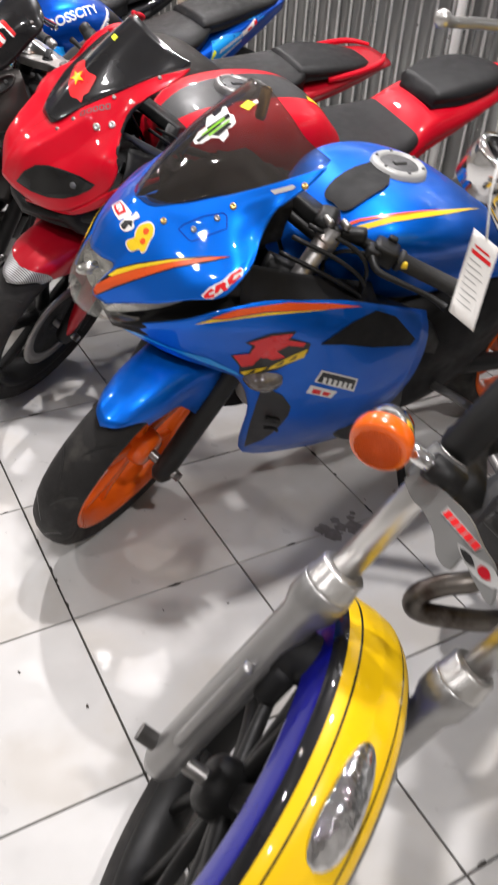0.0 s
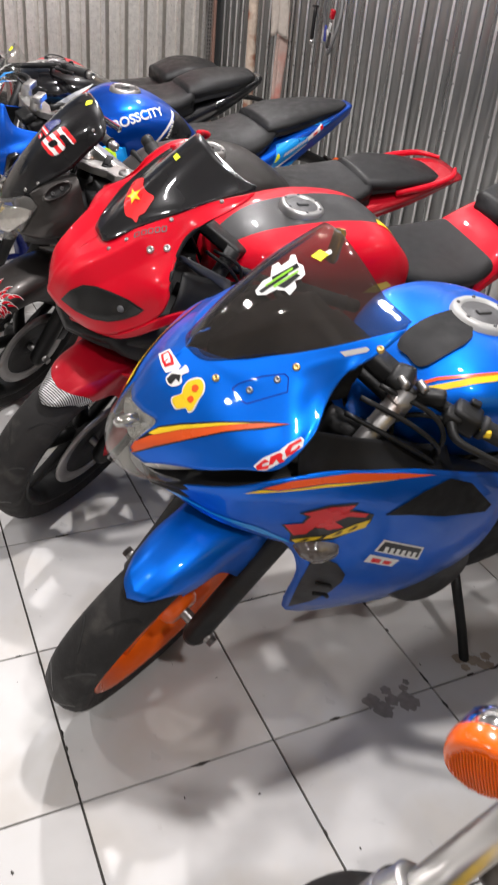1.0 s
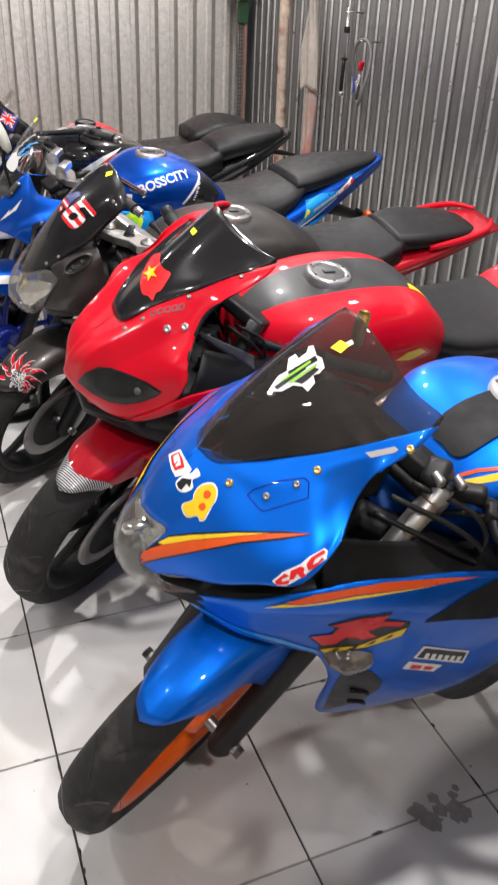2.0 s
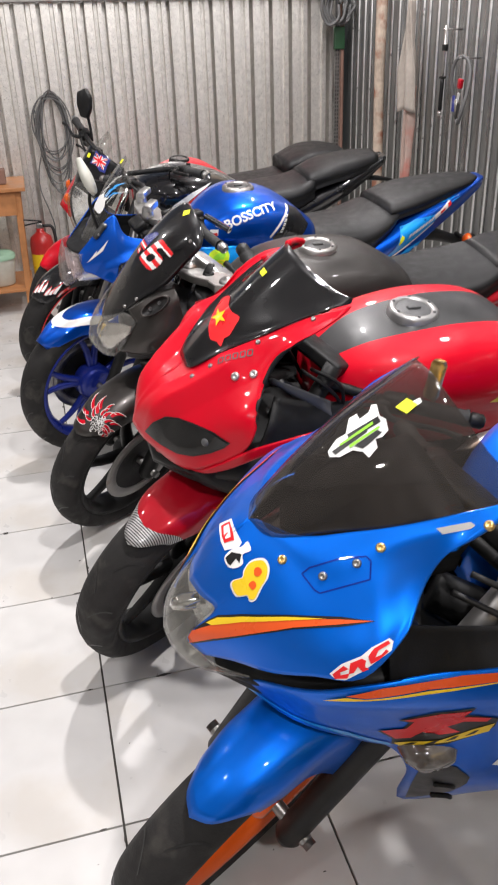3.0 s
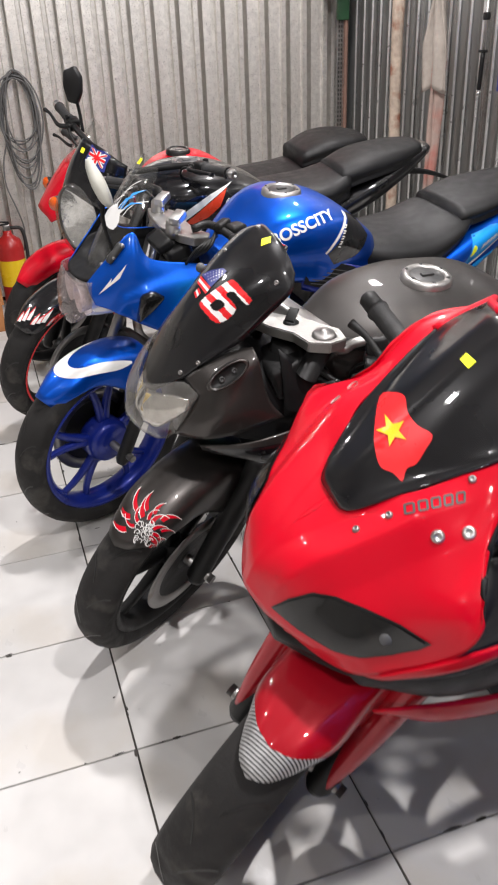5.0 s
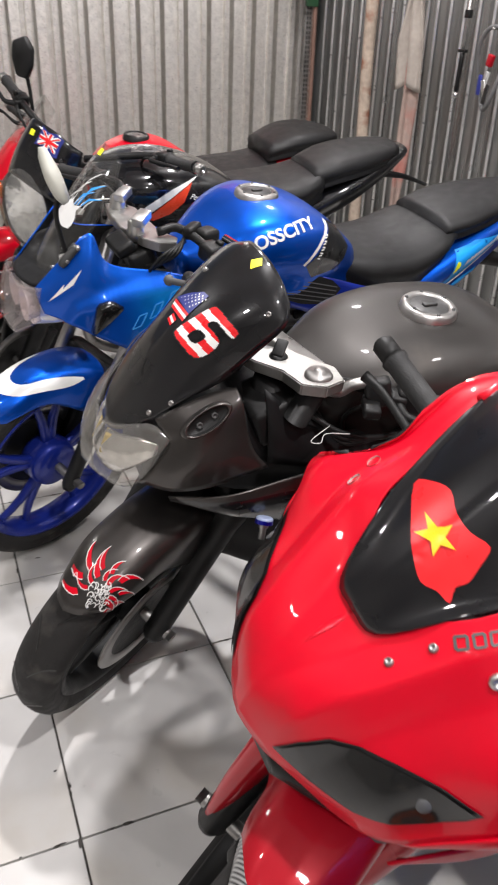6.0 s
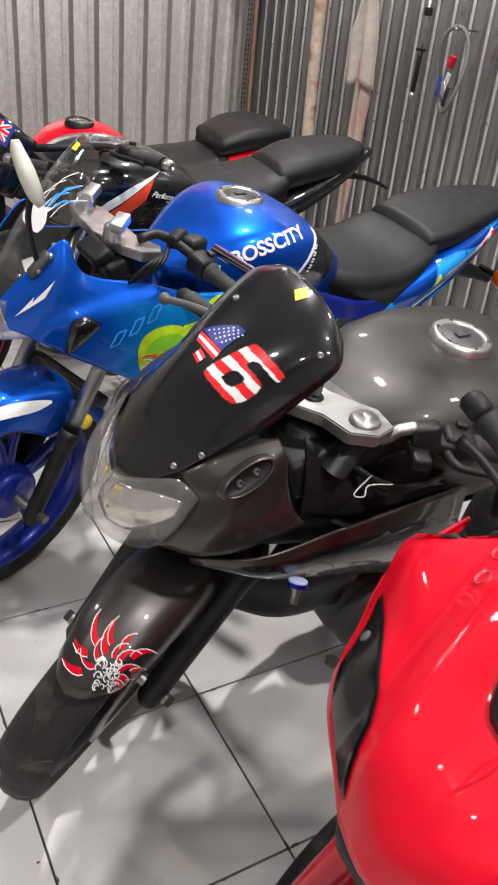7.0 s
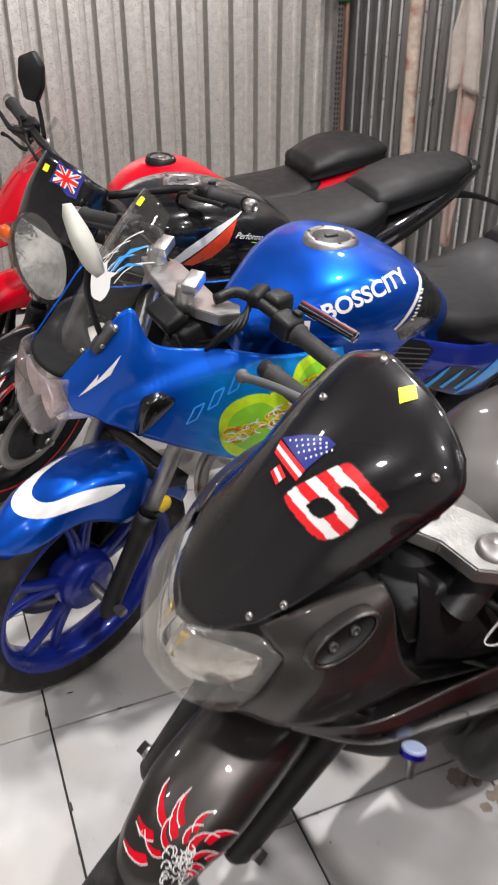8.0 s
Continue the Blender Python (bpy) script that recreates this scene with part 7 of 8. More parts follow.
    part("lock_box", bm, PLASTIC, b, "black box under the top yoke")
    return b


# ---- black naked motorcycle with red and white tank graphics ----
def black_naked():
    b = stand_bike("motorcycle", 0.04, 2.99, 183, 9, "black naked motorcycle with red and white tank graphics")
    S = steering(33)
    W = Matrix.Translation((-.06, 0, 0)) @ S
    running_gear(b)
    wheel(b, "front_wheel", 0, 0.30, 0.10, PLASTIC, 5, W, disc=1, stripe=RED_VINYL)
    fork(b, 0, 0.30, W, PLASTIC, PLASTIC, length=0.70)
    f = fender(b, 0, 0.30, 0.066, W, BLACK_GLOSS, "black front mudguard with white flames and red top", 46, 150, 0.07, 0.010, tip=0.6)
    fn = Vector((0.7, 0.5, 0.5))
    fu = (Vector((-.7, 1, 0)) - fn * Vector((-.7, 1, 0)).dot(fn) / fn.length_squared).normalized()
    fv = fn.cross(fu)
    tongues, edges = [], []
    for k in range(9):
        x, y, rise = -.062 + .0165 * k, -.030 + .006 * (k % 3), .034 + .014 * ((k * 3) % 4) / 3
        lean = .012 + .003 * k
        tongues.append([(x - .006, y), (x + .006, y), (x + .007 + lean * .4, y + rise * .5), (x + lean, y + rise), (x - .002 + lean * .3, y + rise * .5)])
        edges += strip([(x - .007, y), (x - .004 + lean * .3, y + rise * .5), (x + lean, y + rise * 1.08)], .0026)
    decal("flame_sticker", tongues, f, (0.150, 0.025, 0.562), fu, fv, WHITE, b, "white flames", basis=W, fine=0.02)
    decal("flame_sticker", edges, f, (0.150, 0.025, 0.562), fu, fv, RED_VINYL, b, "red edges of the flames", 0.0018, basis=W, fine=0.02)
    # lamp and small screen turn with the fork
    bm = turn(bmesh.new(), [(0, -.09), (.05, -.085), (.085, -.05), (.095, 0.0)], (-.135, 0, .835), "x", 32)
    bmesh.ops.scale(bm, vec=(1, 1.08, 1.40), verts=bm.verts, space=Matrix.Translation((.135, 0, -.835)))
    lamp = part("headlight", bm, PLASTIC, b, "large headlight under a small black screen", basis=S)
    bm = turn(bmesh.new(), [(.094, 0.0), (.088, .018), (.05, .034), (0, .04)], (-.135, 0, .835), "x", 32)
    bmesh.ops.scale(bm, vec=(1, 1.08, 1.40), verts=bm.verts, space=Matrix.Translation((.135, 0, -.835)))
    part("lens", bm, GLASS, lamp, "clear headlight glass")
    bm = turn(bmesh.new(), [(.09, -.004), (.07, -.03), (.03, -.05), (0, -.052)], (-.135, 0, .835), "x", 32)
    bmesh.ops.scale(bm, vec=(1, 1.04, 1.36), verts=bm.verts, space=Matrix.Translation((.135, 0, -.835)))
    part("reflector", bm, BOWL, lamp, "faceted silver headlight bowl")
    fly_rows = [
        [(-.105, 0, .905), (-.11, .04, .90), (-.13, .075, .885), (-.17, .095, .87)],
        [(-.14, 0, .965), (-.146, .045, .96), (-.165, .08, .945), (-.205, .10, .925)],
        [(-.19, 0, 1.04), (-.196, .04, 1.035), (-.21, .07, 1.02), (-.24, .09, 1.0)]]
    fly = shell("windscreen", [[(x - .014, y * 1.18, .905 + (z - .905) * 1.15 + .034) for x, y, z in row] for row in fly_rows], BLACK_GLOSS, b, "small black fly screen with a flag sticker", basis=S)
    sn = Vector((0.8, 0.2, 0.55))
    su = (Vector((0, 1, 0)) - sn * 0.2 / sn.length_squared).normalized()
    sv = sn.cross(su)
    decal("flag_sticker", [[(-.040, -.028), (-.01, -.022), (.018, -.034), (.042, -.030), (.038, .0), (.040, .026), (.012, .030), (-.012, .022), (-.038, .030), (-.036, .0)]], fly, (-.192, .028, 1.060), su, sv, NAVY_VINYL, b, "small red white and blue flag sticker", basis=S)
    decal("flag_sticker", [[(-.03, -.022), (-.02, -.022), (.03, .018), (.03, .024), (.02, .023), (-.032, -.014)], [(-.032, .018), (.024, -.022), (.032, -.022), (.032, -.015), (-.022, .021), (-.032, .02)], [(-.008, -.022), (.008, -.022), (.008, .022), (-.008, .021)], [(-.032, -.007), (.031, -.007), (.031, .008), (-.032, .007)]], fly, (-.192, .028, 1.060), su, sv, WHITE, b, "white crosses", 0.002, basis=S)
    decal("flag_sticker", [[(-.004, -.022), (.004, -.022), (.004, .022), (-.004, .021)], [(-.032, -.004), (.031, -.004), (.031, .004), (-.032, .004)], [(-.028, -.022), (-.022, -.022), (.03, .021), (.026, .023)], [(-.03, .019), (.027, -.022), (.031, -.02), (-.025, .021)]], fly, (-.192, .028, 1.060), su, sv, RED_VINYL, b, "red crosses", 0.0028, basis=S)
    tag_square(fly, (-.188, -.038, 1.058), su, sv, b, 0.018).matrix_basis = S
    for side in (1, -1):
        if side == 1:
            handlebar(b, None, 1, (-.36, .03, .955), (-.555, .115, .985), (-.618, .323, 1.013), PLASTIC, end_mat=ALU)
            indicator(b, (-.19, side * .10, .79), side, basis=S, r=0.026, stalk=0.05)
            continue
        handlebar(b, S, side, (-.31, side * .04, .98), (-.31, side * .18, 1.02), (-.41, side * .40, 1.0), PLASTIC, end_mat=ALU)
        st = bar("mirror", [(-.34, side * .20, 1.01), (-.345, side * .22, 1.06), (-.345, side * .24, 1.11)], 0.006, PLASTIC, b, "black mirror on a stalk", basis=S)
        angular = [(-.030, .048), (.014, .064), (.036, .030), (.030, -.020), (.010, -.056), (-.026, -.050), (-.038, .0)]
        turn_in = pose(-.335, side * .245, 1.155, 15, -10, 15) @ pose(0, 0, 0, 0, 0, 90)
        bm = plate(bmesh.new(), angular, -.010, .014, .005)
        bmesh.ops.transform(bm, matrix=turn_in, verts=bm.verts)
        part("mirror_shell", bm, PLASTIC, st, "angular black mirror shell")
        bm = plate(bmesh.new(), [(p * .82, q * .84) for p, q in angular], .013, .0165, .001)
        bmesh.ops.transform(bm, matrix=turn_in, verts=bm.verts)
        part("mirror_glass", bm, CHROME, st, "mirror glass")
        indicator(b, (-.19, side * .10, .79), side, basis=S, r=0.026, stalk=0.05)
    tank = body("fuel_tank", [(-.38, .90, .10, .85, .76, .08), (-.47, .945, .165, .86, .74, .13), (-.57, .96, .19, .86, .73, .15), (-.68, .95, .185, .85, .72, .15), (-.80, .91, .155, .82, .72, .12), (-.90, .85, .11, .79, .72, .10)], BLACK_GLOSS, b, "gloss black fuel tank with red and white flash")
    fuel_cap(b, (-.58, 0, .96), 0, 0.05, FORK_ALU, GREY_PLASTIC)
    seen = (.1, .93, .35)
    sticker("graphic", [(-.484, .155, .806), (-.522, .181, .852), (-.601, .182, .898), (-.700, .149, .927), (-.674, .163, .914), (-.582, .190, .864), (-.513, .164, .806)], tank, seen, WHITE, b, "white flash", 0.0014)
    sticker("graphic", [(-.517, .163, .800), (-.582, .190, .861), (-.673, .165, .912), (-.640, .189, .857), (-.596, .182, .819), (-.545, .167, .795)], tank, seen, FLAME_RED, b, "orange red flash", 0.0018)
    wu, wv = plane_of(seen, (-.161, -.02, -.039))
    decal("writing", None, tank, (-.722, .176, .858), wu, wv, WHITE, b, "white script writing", 0.0016, words="Performance", size=0.0235, shear=0.55)
    sticker("graphic", [(-.715, .165, .842), (-.740, .165, .836), (-.740, .165, .833), (-.715, .165, .839)], tank, seen, GREEN_VINYL, b, "small green underline", 0.0016)
    sticker("graphic", [(-.742, .165, .8355), (-.766, .165, .830), (-.766, .165, .827), (-.742, .165, .8325)], tank, seen, RED_VINYL, b, "small red underline", 0.0016)
    body("rider_seat", [(-.84, .86, .09, .83, .78, .08), (-.94, .855, .135, .82, .76, .12), (-1.10, .865, .145, .83, .77, .13), (-1.20, .90, .12, .86, .80, .11)], VINYL, b, "black vinyl rider seat")
    body("pillion_seat", [(-1.17, .905, .10, .87, .82, .09), (-1.28, .945, .12, .905, .86, .11), (-1.42, .965, .11, .93, .89, .1), (-1.53, .97, .07, .945, .92, .06)], VINYL, b, "black vinyl pillion seat")
    body("tail_fairing", [(-.88, .74, .12, .71, .66, .11), (-1.1, .78, .13, .74, .69, .12), (-1.3, .86, .125, .82, .76, .1), (-1.46, .93, .10, .89, .85, .08), (-1.58, .955, .05, .94, .92, .04)], BLACK_GLOSS, b, "gloss black tail fairing")
    bm = sweep(bmesh.new(), [(-1.46, .03, .86), (-1.60, .03, .84), (-1.72, .03, .80)], [.016, .010, .006], 8, 3)
    part("number_plate_bracket", bm, PLASTIC, b)
    return b


# ---- red motorcycle beside the far wall ----
def red_far():
    b = stand_bike("motorcycle", 0.15, 3.62, 184, 9, "red motorcycle with black seats beside the metal wall")
    S = steering(30)
    running_gear(b)
    wheel(b, "front_wheel", 0, 0.29, 0.10, PLASTIC, 5, S, disc=1)
    fork(b, 0, 0.29, S, PLASTIC, CHROME)
    fender(b, 0, 0.29, 0.066, S, RED, "red front mudguard", 45, 150, 0.07, 0.010, tip=0.5)
    shell("upper_fairing", [
        [(.03, 0, .74), (.025, .04, .735), (.01, .075, .72), (0, .09, .70)],
        [(-.04, 0, .84), (-.045, .06, .83), (-.06, .11, .80), (-.07, .13, .74)],
        [(-.12, 0, .93), (-.125, .07, .92), (-.14, .125, .87), (-.15, .145, .78)],
        [(-.20, .05, .97), (-.205, .10, .95), (-.215, .14, .90), (-.22, .15, .82)]], RED, b, "glossy red nose fairing")
    shell("windscreen", [[(-.10, 0, .91), (-.12, .05, .93), (-.19, .075, .96)], [(-.17, 0, 1.0), (-.18, .05, 1.0), (-.22, .08, .99)], [(-.24, 0, 1.08), (-.245, .04, 1.07), (-.26, .07, 1.04)]], PALE_SCREEN, b, "clear plastic windscreen")
    body("fuel_tank", [(-.42, .83, .07, .79, .72, .06), (-.50, .885, .12, .82, .70, .10), (-.60, .915, .145, .82, .69, .12), (-.72, .90, .145, .81, .68, .12), (-.86, .82, .10, .76, .69, .09)], RED, b, "glossy red fuel tank")
    fuel_cap(b, (-.60, 0, .917), -2, 0.05, PLASTIC, STEEL)
    body("rider_seat", [(-.84, .80, .09, .77, .72, .08), (-.94, .80, .14, .77, .71, .12), (-1.10, .81, .15, .78, .72, .13), (-1.2, .84, .12, .80, .75, .11)], VINYL, b, "black vinyl rider seat")
    body("pillion_seat", [(-1.16, .89, .11, .86, .82, .1), (-1.28, .935, .135, .90, .85, .12), (-1.40, .945, .13, .91, .87, .11), (-1.50, .93, .09, .91, .88, .08)], VINYL, b, "black vinyl pillion seat")
    body("tail_fairing", [(-.9, .72, .13, .69, .65, .11), (-1.1, .79, .14, .75, .70, .12), (-1.3, .86, .13, .82, .77, .1), (-1.48, .91, .09, .88, .84, .07)], RED, b, "glossy red tail fairing")
    for side in (1, -1):
        handlebar(b, S, side, (-.29, side * .10, .87), (-.30, side * .15, .89), (-.36, side * .38, .86))
        indicator(b, (-.05, side * .115, .78), side, r=0.026, stalk=0.04)
    return b


# ---- yellow and indigo standard motorcycle ----
def yellow_standard():
    b = stand_bike("motorcycle", 0.006, -0.544, 191.2, 16.4, "yellow and indigo standard motorcycle with silver fork and round amber indicators")
    up30 = Vector((-math.sin(radians(30.5)), 0, math.cos(radians(30.5))))
    pivot = Vector((-.04, 0, .30))
    T = Matrix.Translation(pivot) @ Matrix.Rotation(radians(31.8), 4, up30) @ Matrix.Translation(-pivot)
    axle = Vector((0, 0, .30))
    S = T @ Matrix.Translation(axle) @ Matrix.Rotation(radians(-5.5), 4, "Y") @ Matrix.Translation(-axle)
    running_gear(b, r=0.30, pipe=False, back=0.16)
    wheel(b, "front_wheel", 0, 0.30, 0.088, PLASTIC, 6, T, disc=1, double=True)
    half, low = .102, .345
    for side in (1, -1):
        a = Vector((0, side * half, .30))
        bm = sweep(bmesh.new(), [a - UP * .035, a - UP * .02, a + UP * .05, a + UP * (low - .055), a + UP * (low - .035), a + UP * (low - .004), a + UP * low], [.020, .027, .027, .027, .035, .036, .033], 24, 1)
        bmesh.ops.recalc_face_normals(bm, faces=bm.faces)
        leg = part("fork_leg", bm, FORK_ALU, b, "silver painted fork leg", basis=S)
        bar("fork_tube", [a + UP * (low - .01), a + UP * .70], .0185, POLISHED, leg, "polished fork tube", seg=24, soft=1)
        bm = turn(bmesh.new(), [(.0185, .030), (.027, .030), (.031, .026), (.032, .006), (.034, .004), (.034, -.004)], axis="z", seg=32)
        bmesh.ops.transform(bm, matrix=Matrix.Translation(a + UP * low) @ Matrix.Rotation(-RAKE, 4, "Y"), verts=bm.verts)
        part("dust_seal", bm, ALU, leg, "bright metal seal ring")
        bm = sweep(bmesh.new(), [a + Vector((0, side * .01, 0)), a + Vector((0, side * .052, 0))], .0125, 14, 1)
        part("axle_nut", bm, STEEL, leg)
        bm = block(bmesh.new(), (.022, .016, .16), Matrix.Translation(a + UP * .13 + Vector((.028, side * .012, .010))) @ Matrix.Rotation(-RAKE, 4, "Y"), .006)
        part("fork_guard", bm, FORK_ALU, leg)
        # black bracket that carries the mudguard
        bm = sweep(bmesh.new(), [a + UP * .21 + Vector((-.01, -side * .015, 0)), a + UP * .235 + Vector((.0, -side * .04, .012)), a + UP * .24 + Vector((.012, -side * .058, .015))], [.032, .036, .030], 14, 4)
        block(bm, (.085, .035, .06), Matrix.Translation(a + UP * .20 + Vector((-.005, -side * .03, 0))) @ Matrix.Rotation(-RAKE, 4, "Y"), .014)
        part("fender_stay", bm, PLASTIC_MATT, b, "black mudguard bracket", basis=S)
        bm = sweep(bmesh.new(), [a + UP * .565, a + UP * .575, a + UP * .70, a + UP * .71], [.020, .0225, .0225, .019], 18, 1)
        part("fork_cover", bm, PLASTIC, b, "black upper fork cover", basis=S)
        bm = sweep(bmesh.new(), [a + UP * .512, a + UP * .517, a + UP * .558, a + UP * .563], [.020, .0255, .0255, .021], 18, 1)
        part("clamp", bm, EAR_GREY, b, "grey bracket clamp", basis=S)
        k = np.array([1, side, 1])
        at, ev = Vector((-.243, side * .118, .78)), Vector((-.5075, 0, .8616))
        eu = Vector((.527, side * .791, .311)).cross(ev) * side
        # a slim curved plate from the fork clamp towards the lamp, with a tab at its lower edge
        outline = soft([(-.018, -.025), (.008, -.032), (.028, -.030), (.056, -.036), (.077, -.048), (.098, -.046), (.098, -.027), (.120, -.031), (.156, -.034), (.133, -.008), (.105, -.003), (.071, .005), (.029, .001), (.005, -.004), (-.010, -.010)], 3)
        bm = bmesh.new()
        face = bm.faces.new([bm.verts.new(at + eu * p + ev * q) for p, q in outline])
        grown = bmesh.ops.extrude_face_region(bm, geom=[face])
        bmesh.ops.translate(bm, vec=Vector((.527, side * .791, .311)) * -.005, verts=[v for v in grown["geom"] if isinstance(v, bmesh.types.BMVert)])
        bmesh.ops.recalc_face_normals(bm, faces=bm.faces)
        part("lamp_bracket", bm, EAR_GREY, b, "slim grey headlight bracket", smooth=False, basis=T)
        if side == -1:
            def laid(name, rings, material, label, lift):
                bm = bmesh.new()
                for ring in rings:
                    bm.faces.new([bm.verts.new(at + eu * p + ev * q + Vector((.527, -.791, .311)) * lift) for p, q in ring])
                bmesh.ops.recalc_face_normals(bm, faces=bm.faces)
                part(name, bm, material, b, label, smooth=False, basis=T)
            laid("graphic", [[(.046, -.016), (.104, -.013), (.107, -.003), (.046, -.005)]], GREY_VINYL, "pale edge of the lettering", .0006)
            laid("graphic", [[(.048 + .0115 * i, -.0145 + .0006 * i), (.0575 + .0115 * i, -.0140 + .0006 * i), (.0595 + .0115 * i, -.0060 + .0006 * i), (.050 + .0115 * i, -.0064 + .0006 * i)] for i in range(5)], RED_VINYL, "red lettering bars", .0012)
            laid("emblem", [soft([(.085, -.021), (.104, -.028), (.130, -.027), (.149, -.017), (.133, -.008), (.111, -.014)], 3)], GREY_VINYL, "pale winged emblem", .0006)
            laid("emblem", [soft([(.090, -.022), (.104, -.026), (.116, -.022), (.104, -.018)], 2)], BLACK_VINYL, "dark part of the emblem", .0012)
            laid("emblem", [soft([(.120, -.022), (.130, -.023), (.138, -.018), (.130, -.013), (.120, -.015)], 2)], RED_DARK, "dark red middle of the emblem", .0012)
        # indicator on a chrome stalk
        st = bar("indicator", [(-.246, side * .092, .79), (-.246, side * .160, .79)], .010, CHROME, b, "round amber indicator on a chrome stalk", soft=1, seg=16, basis=T)
        bar("rubber_base", [(-.246, side * .085, .79), (-.246, side * .125, .79)], .016, PLASTIC, st, soft=1, seg=16)
        c = (-.232, side * .184, .79)
        bm = turn(bmesh.new(), [(0, -.040), (.016, -.038), (.026, -.028), (.031, -.012), (.032, .0)], c, "x", 32)
        part("shell", bm, CHROME, st, "chrome indicator shell")
        bm = turn(bmesh.new(), [(.033, -.006), (.0345, .0), (.034, .010), (.0315, .015), (.029, .0155), (.02, .018), (0, .020)], c, "x", 32)
        lens = part("lens", bm, AMBER_RIM, st, "amber lens with a moulded diamond grid")
        bm = bmesh.new()
        cell = .0036
        for i in range(-15, 16):
            for j in range(-15, 16):
                p, q = (i + j) * cell * .5, (i - j) * cell * .5
                if p * p + q * q < .0265 ** 2:
                    lift = c[0] + .0195 - 3.0 * (p * p + q * q)
                    ring = [bm.verts.new((lift, c[1] + p + dp * cell * .5, c[2] + q + dq * cell * .5)) for dp, dq in ((-1, 0), (0, -1), (1, 0), (0, 1))]
                    top = bm.verts.new((lift + .0016, c[1] + p, c[2] + q))
                    for k in range(4):
                        bm.faces.new((ring[k], ring[(k + 1) % 4], top))
        part("diamond_grid", bm, AMBER, lens, "deep amber diamond pattern", smooth=False)

    bands = [YELLOW, BLACK_GLOSS, INDIGO]

    def band(u, v):
        return 1 if 0.225 < v < 0.262 else 0 if v < 0.40 else 1 if v < 0.56 else 2
    fender(b, 0, 0.30, 0.062, T, bands, "yellow front mudguard with black lines and indigo sides", 28, 152, 0.045, 0.036, gap=0.024, mat_of=band, tip=0.8, nv=10)
    rows = []
    for i in range(9):
        s = -math.cos(math.pi * i / 8)
        row = []
        for j in range(9):
            q = -1 + 2 * j / 8
            wide = .0235 * max(0.0, 1 - abs(s) ** 2.6) ** .5 * (1 - .20 * s)
            r, a = .300 + .026 + .014 * math.sqrt(max(0.0, (1 - s * s) * (1 - q * q * .98))), radians(82 + 12.5 * s)
            row.append((r * math.cos(a), q * wide + .004, .30 + r * math.sin(a)))
        rows.append(row)
    shell("fender_lens", rows, FACETS, b, "oval faceted clear reflector on the mudguard", mirror=False, nu=2, nv=2, basis=T)
    # headlight, bars and dial turn with the fork
    at = (-.150, .0, .935)
    bm = turn(bmesh.new(), [(0, -.10), (.05, -.09), (.075, -.04), (.082, 0.0), (.080, .008), (.074, .010)], at, "x", 36)
    lamp = part("headlight", bm, CHROME, b, "round chrome headlight with cream lens", basis=T)
    bm = turn(bmesh.new(), [(.076, 0.006), (.06, .018), (0, .03)], at, "x", 32)
    part("lens", bm, GLASS, lamp)
    bm = turn(bmesh.new(), [(.075, .002), (.055, -.02), (0, -.03)], at, "x", 32)
    part("reflector", bm, CREAM, lamp, "cream headlight bowl")
    h = handlebar(b, T, -1, (-.80, -.05, .94), (-.90, -.20, .99), (-.80, -.42, 1.03), CHROME, lever=False)
    bm = sweep(bmesh.new(), [(-.88, -.24, .985), (-.83, -.28, .985), (-.745, -.35, .980), (-.662, -.402, .976)], [.010, .008, .007, .0065], 12, 5)
    bmesh.ops.create_uvsphere(bm, u_segments=14, v_segments=8, radius=0.011, matrix=Matrix.Translation((-.665, -.406, .976)))
    part("lever", bm, ALU, h, "silver control lever with a ball end")
    handlebar(b, T, 1, (-.80, .05, .94), (-.90, .20, .99), (-.80, .42, 1.03), CHROME, lever=False)
    bm = turn(bmesh.new(), [(.024, .016), (.030, .016), (.032, .010), (.030, -.03), (0, -.035)], (-.500, -.262, .962), "z", 28)
    gauge = part("brake_reservoir", bm, CHROME, b, "round chrome-rimmed brake fluid reservoir", basis=T)
    bm = turn(bmesh.new(), [(0, .012), (.024, .012), (.0245, .016)], (-.500, -.262, .962), "z", 28)
    part("lid", bm, BLACK_GLOSS, gauge)
    bar("stem", [(-.500, -.262, .94), (-.52, -.20, .90), (-.50, -.10, .86)], .008, CHROME, gauge)
    body("fuel_tank", [(-.40, .90, .08, .85, .78, .07), (-.50, .945, .14, .86, .76, .12), (-.64, .95, .16, .86, .75, .13), (-.80, .91, .14, .84, .75, .11), (-.90, .86, .10, .82, .76, .09)], YELLOW, b, "yellow fuel tank")
    fuel_cap(b, (-.60, 0, .955), 0, 0.04, CHROME, CHROME)
    body("seat", [(-.84, .83, .10, .80, .75, .09), (-.98, .81, .14, .78, .72, .12), (-1.2, .83, .14, .80, .74, .12), (-1.45, .86, .10, .83, .79, .09)], VINYL, b, "black vinyl seat")
    bm = sweep(bmesh.new(), [(-.54, .02, .46), (-.46, -.003, .453), (-.43, -.024, .438), (-.40, -.040, .414), (-.39, -.036, .394), (-.40, -.018, .387), (-.43, .014, .393), (-.50, .057, .385), (-.62, .07, .34), (-.95, -.10, .26), (-1.1, -.17, .30), (-1.40, -.19, .40)], [.018, .018, .018, .018, .018, .018, .018, .018, .020, .03, .045, .045], 16, 5)
    part("exhaust", bm, PIPE, b, "tarnished steel exhaust header and muffler")
    return b


blue_sport()
red_sport()
grey_sport()
blue_street()
black_naked()
red_far()
yellow_standard()


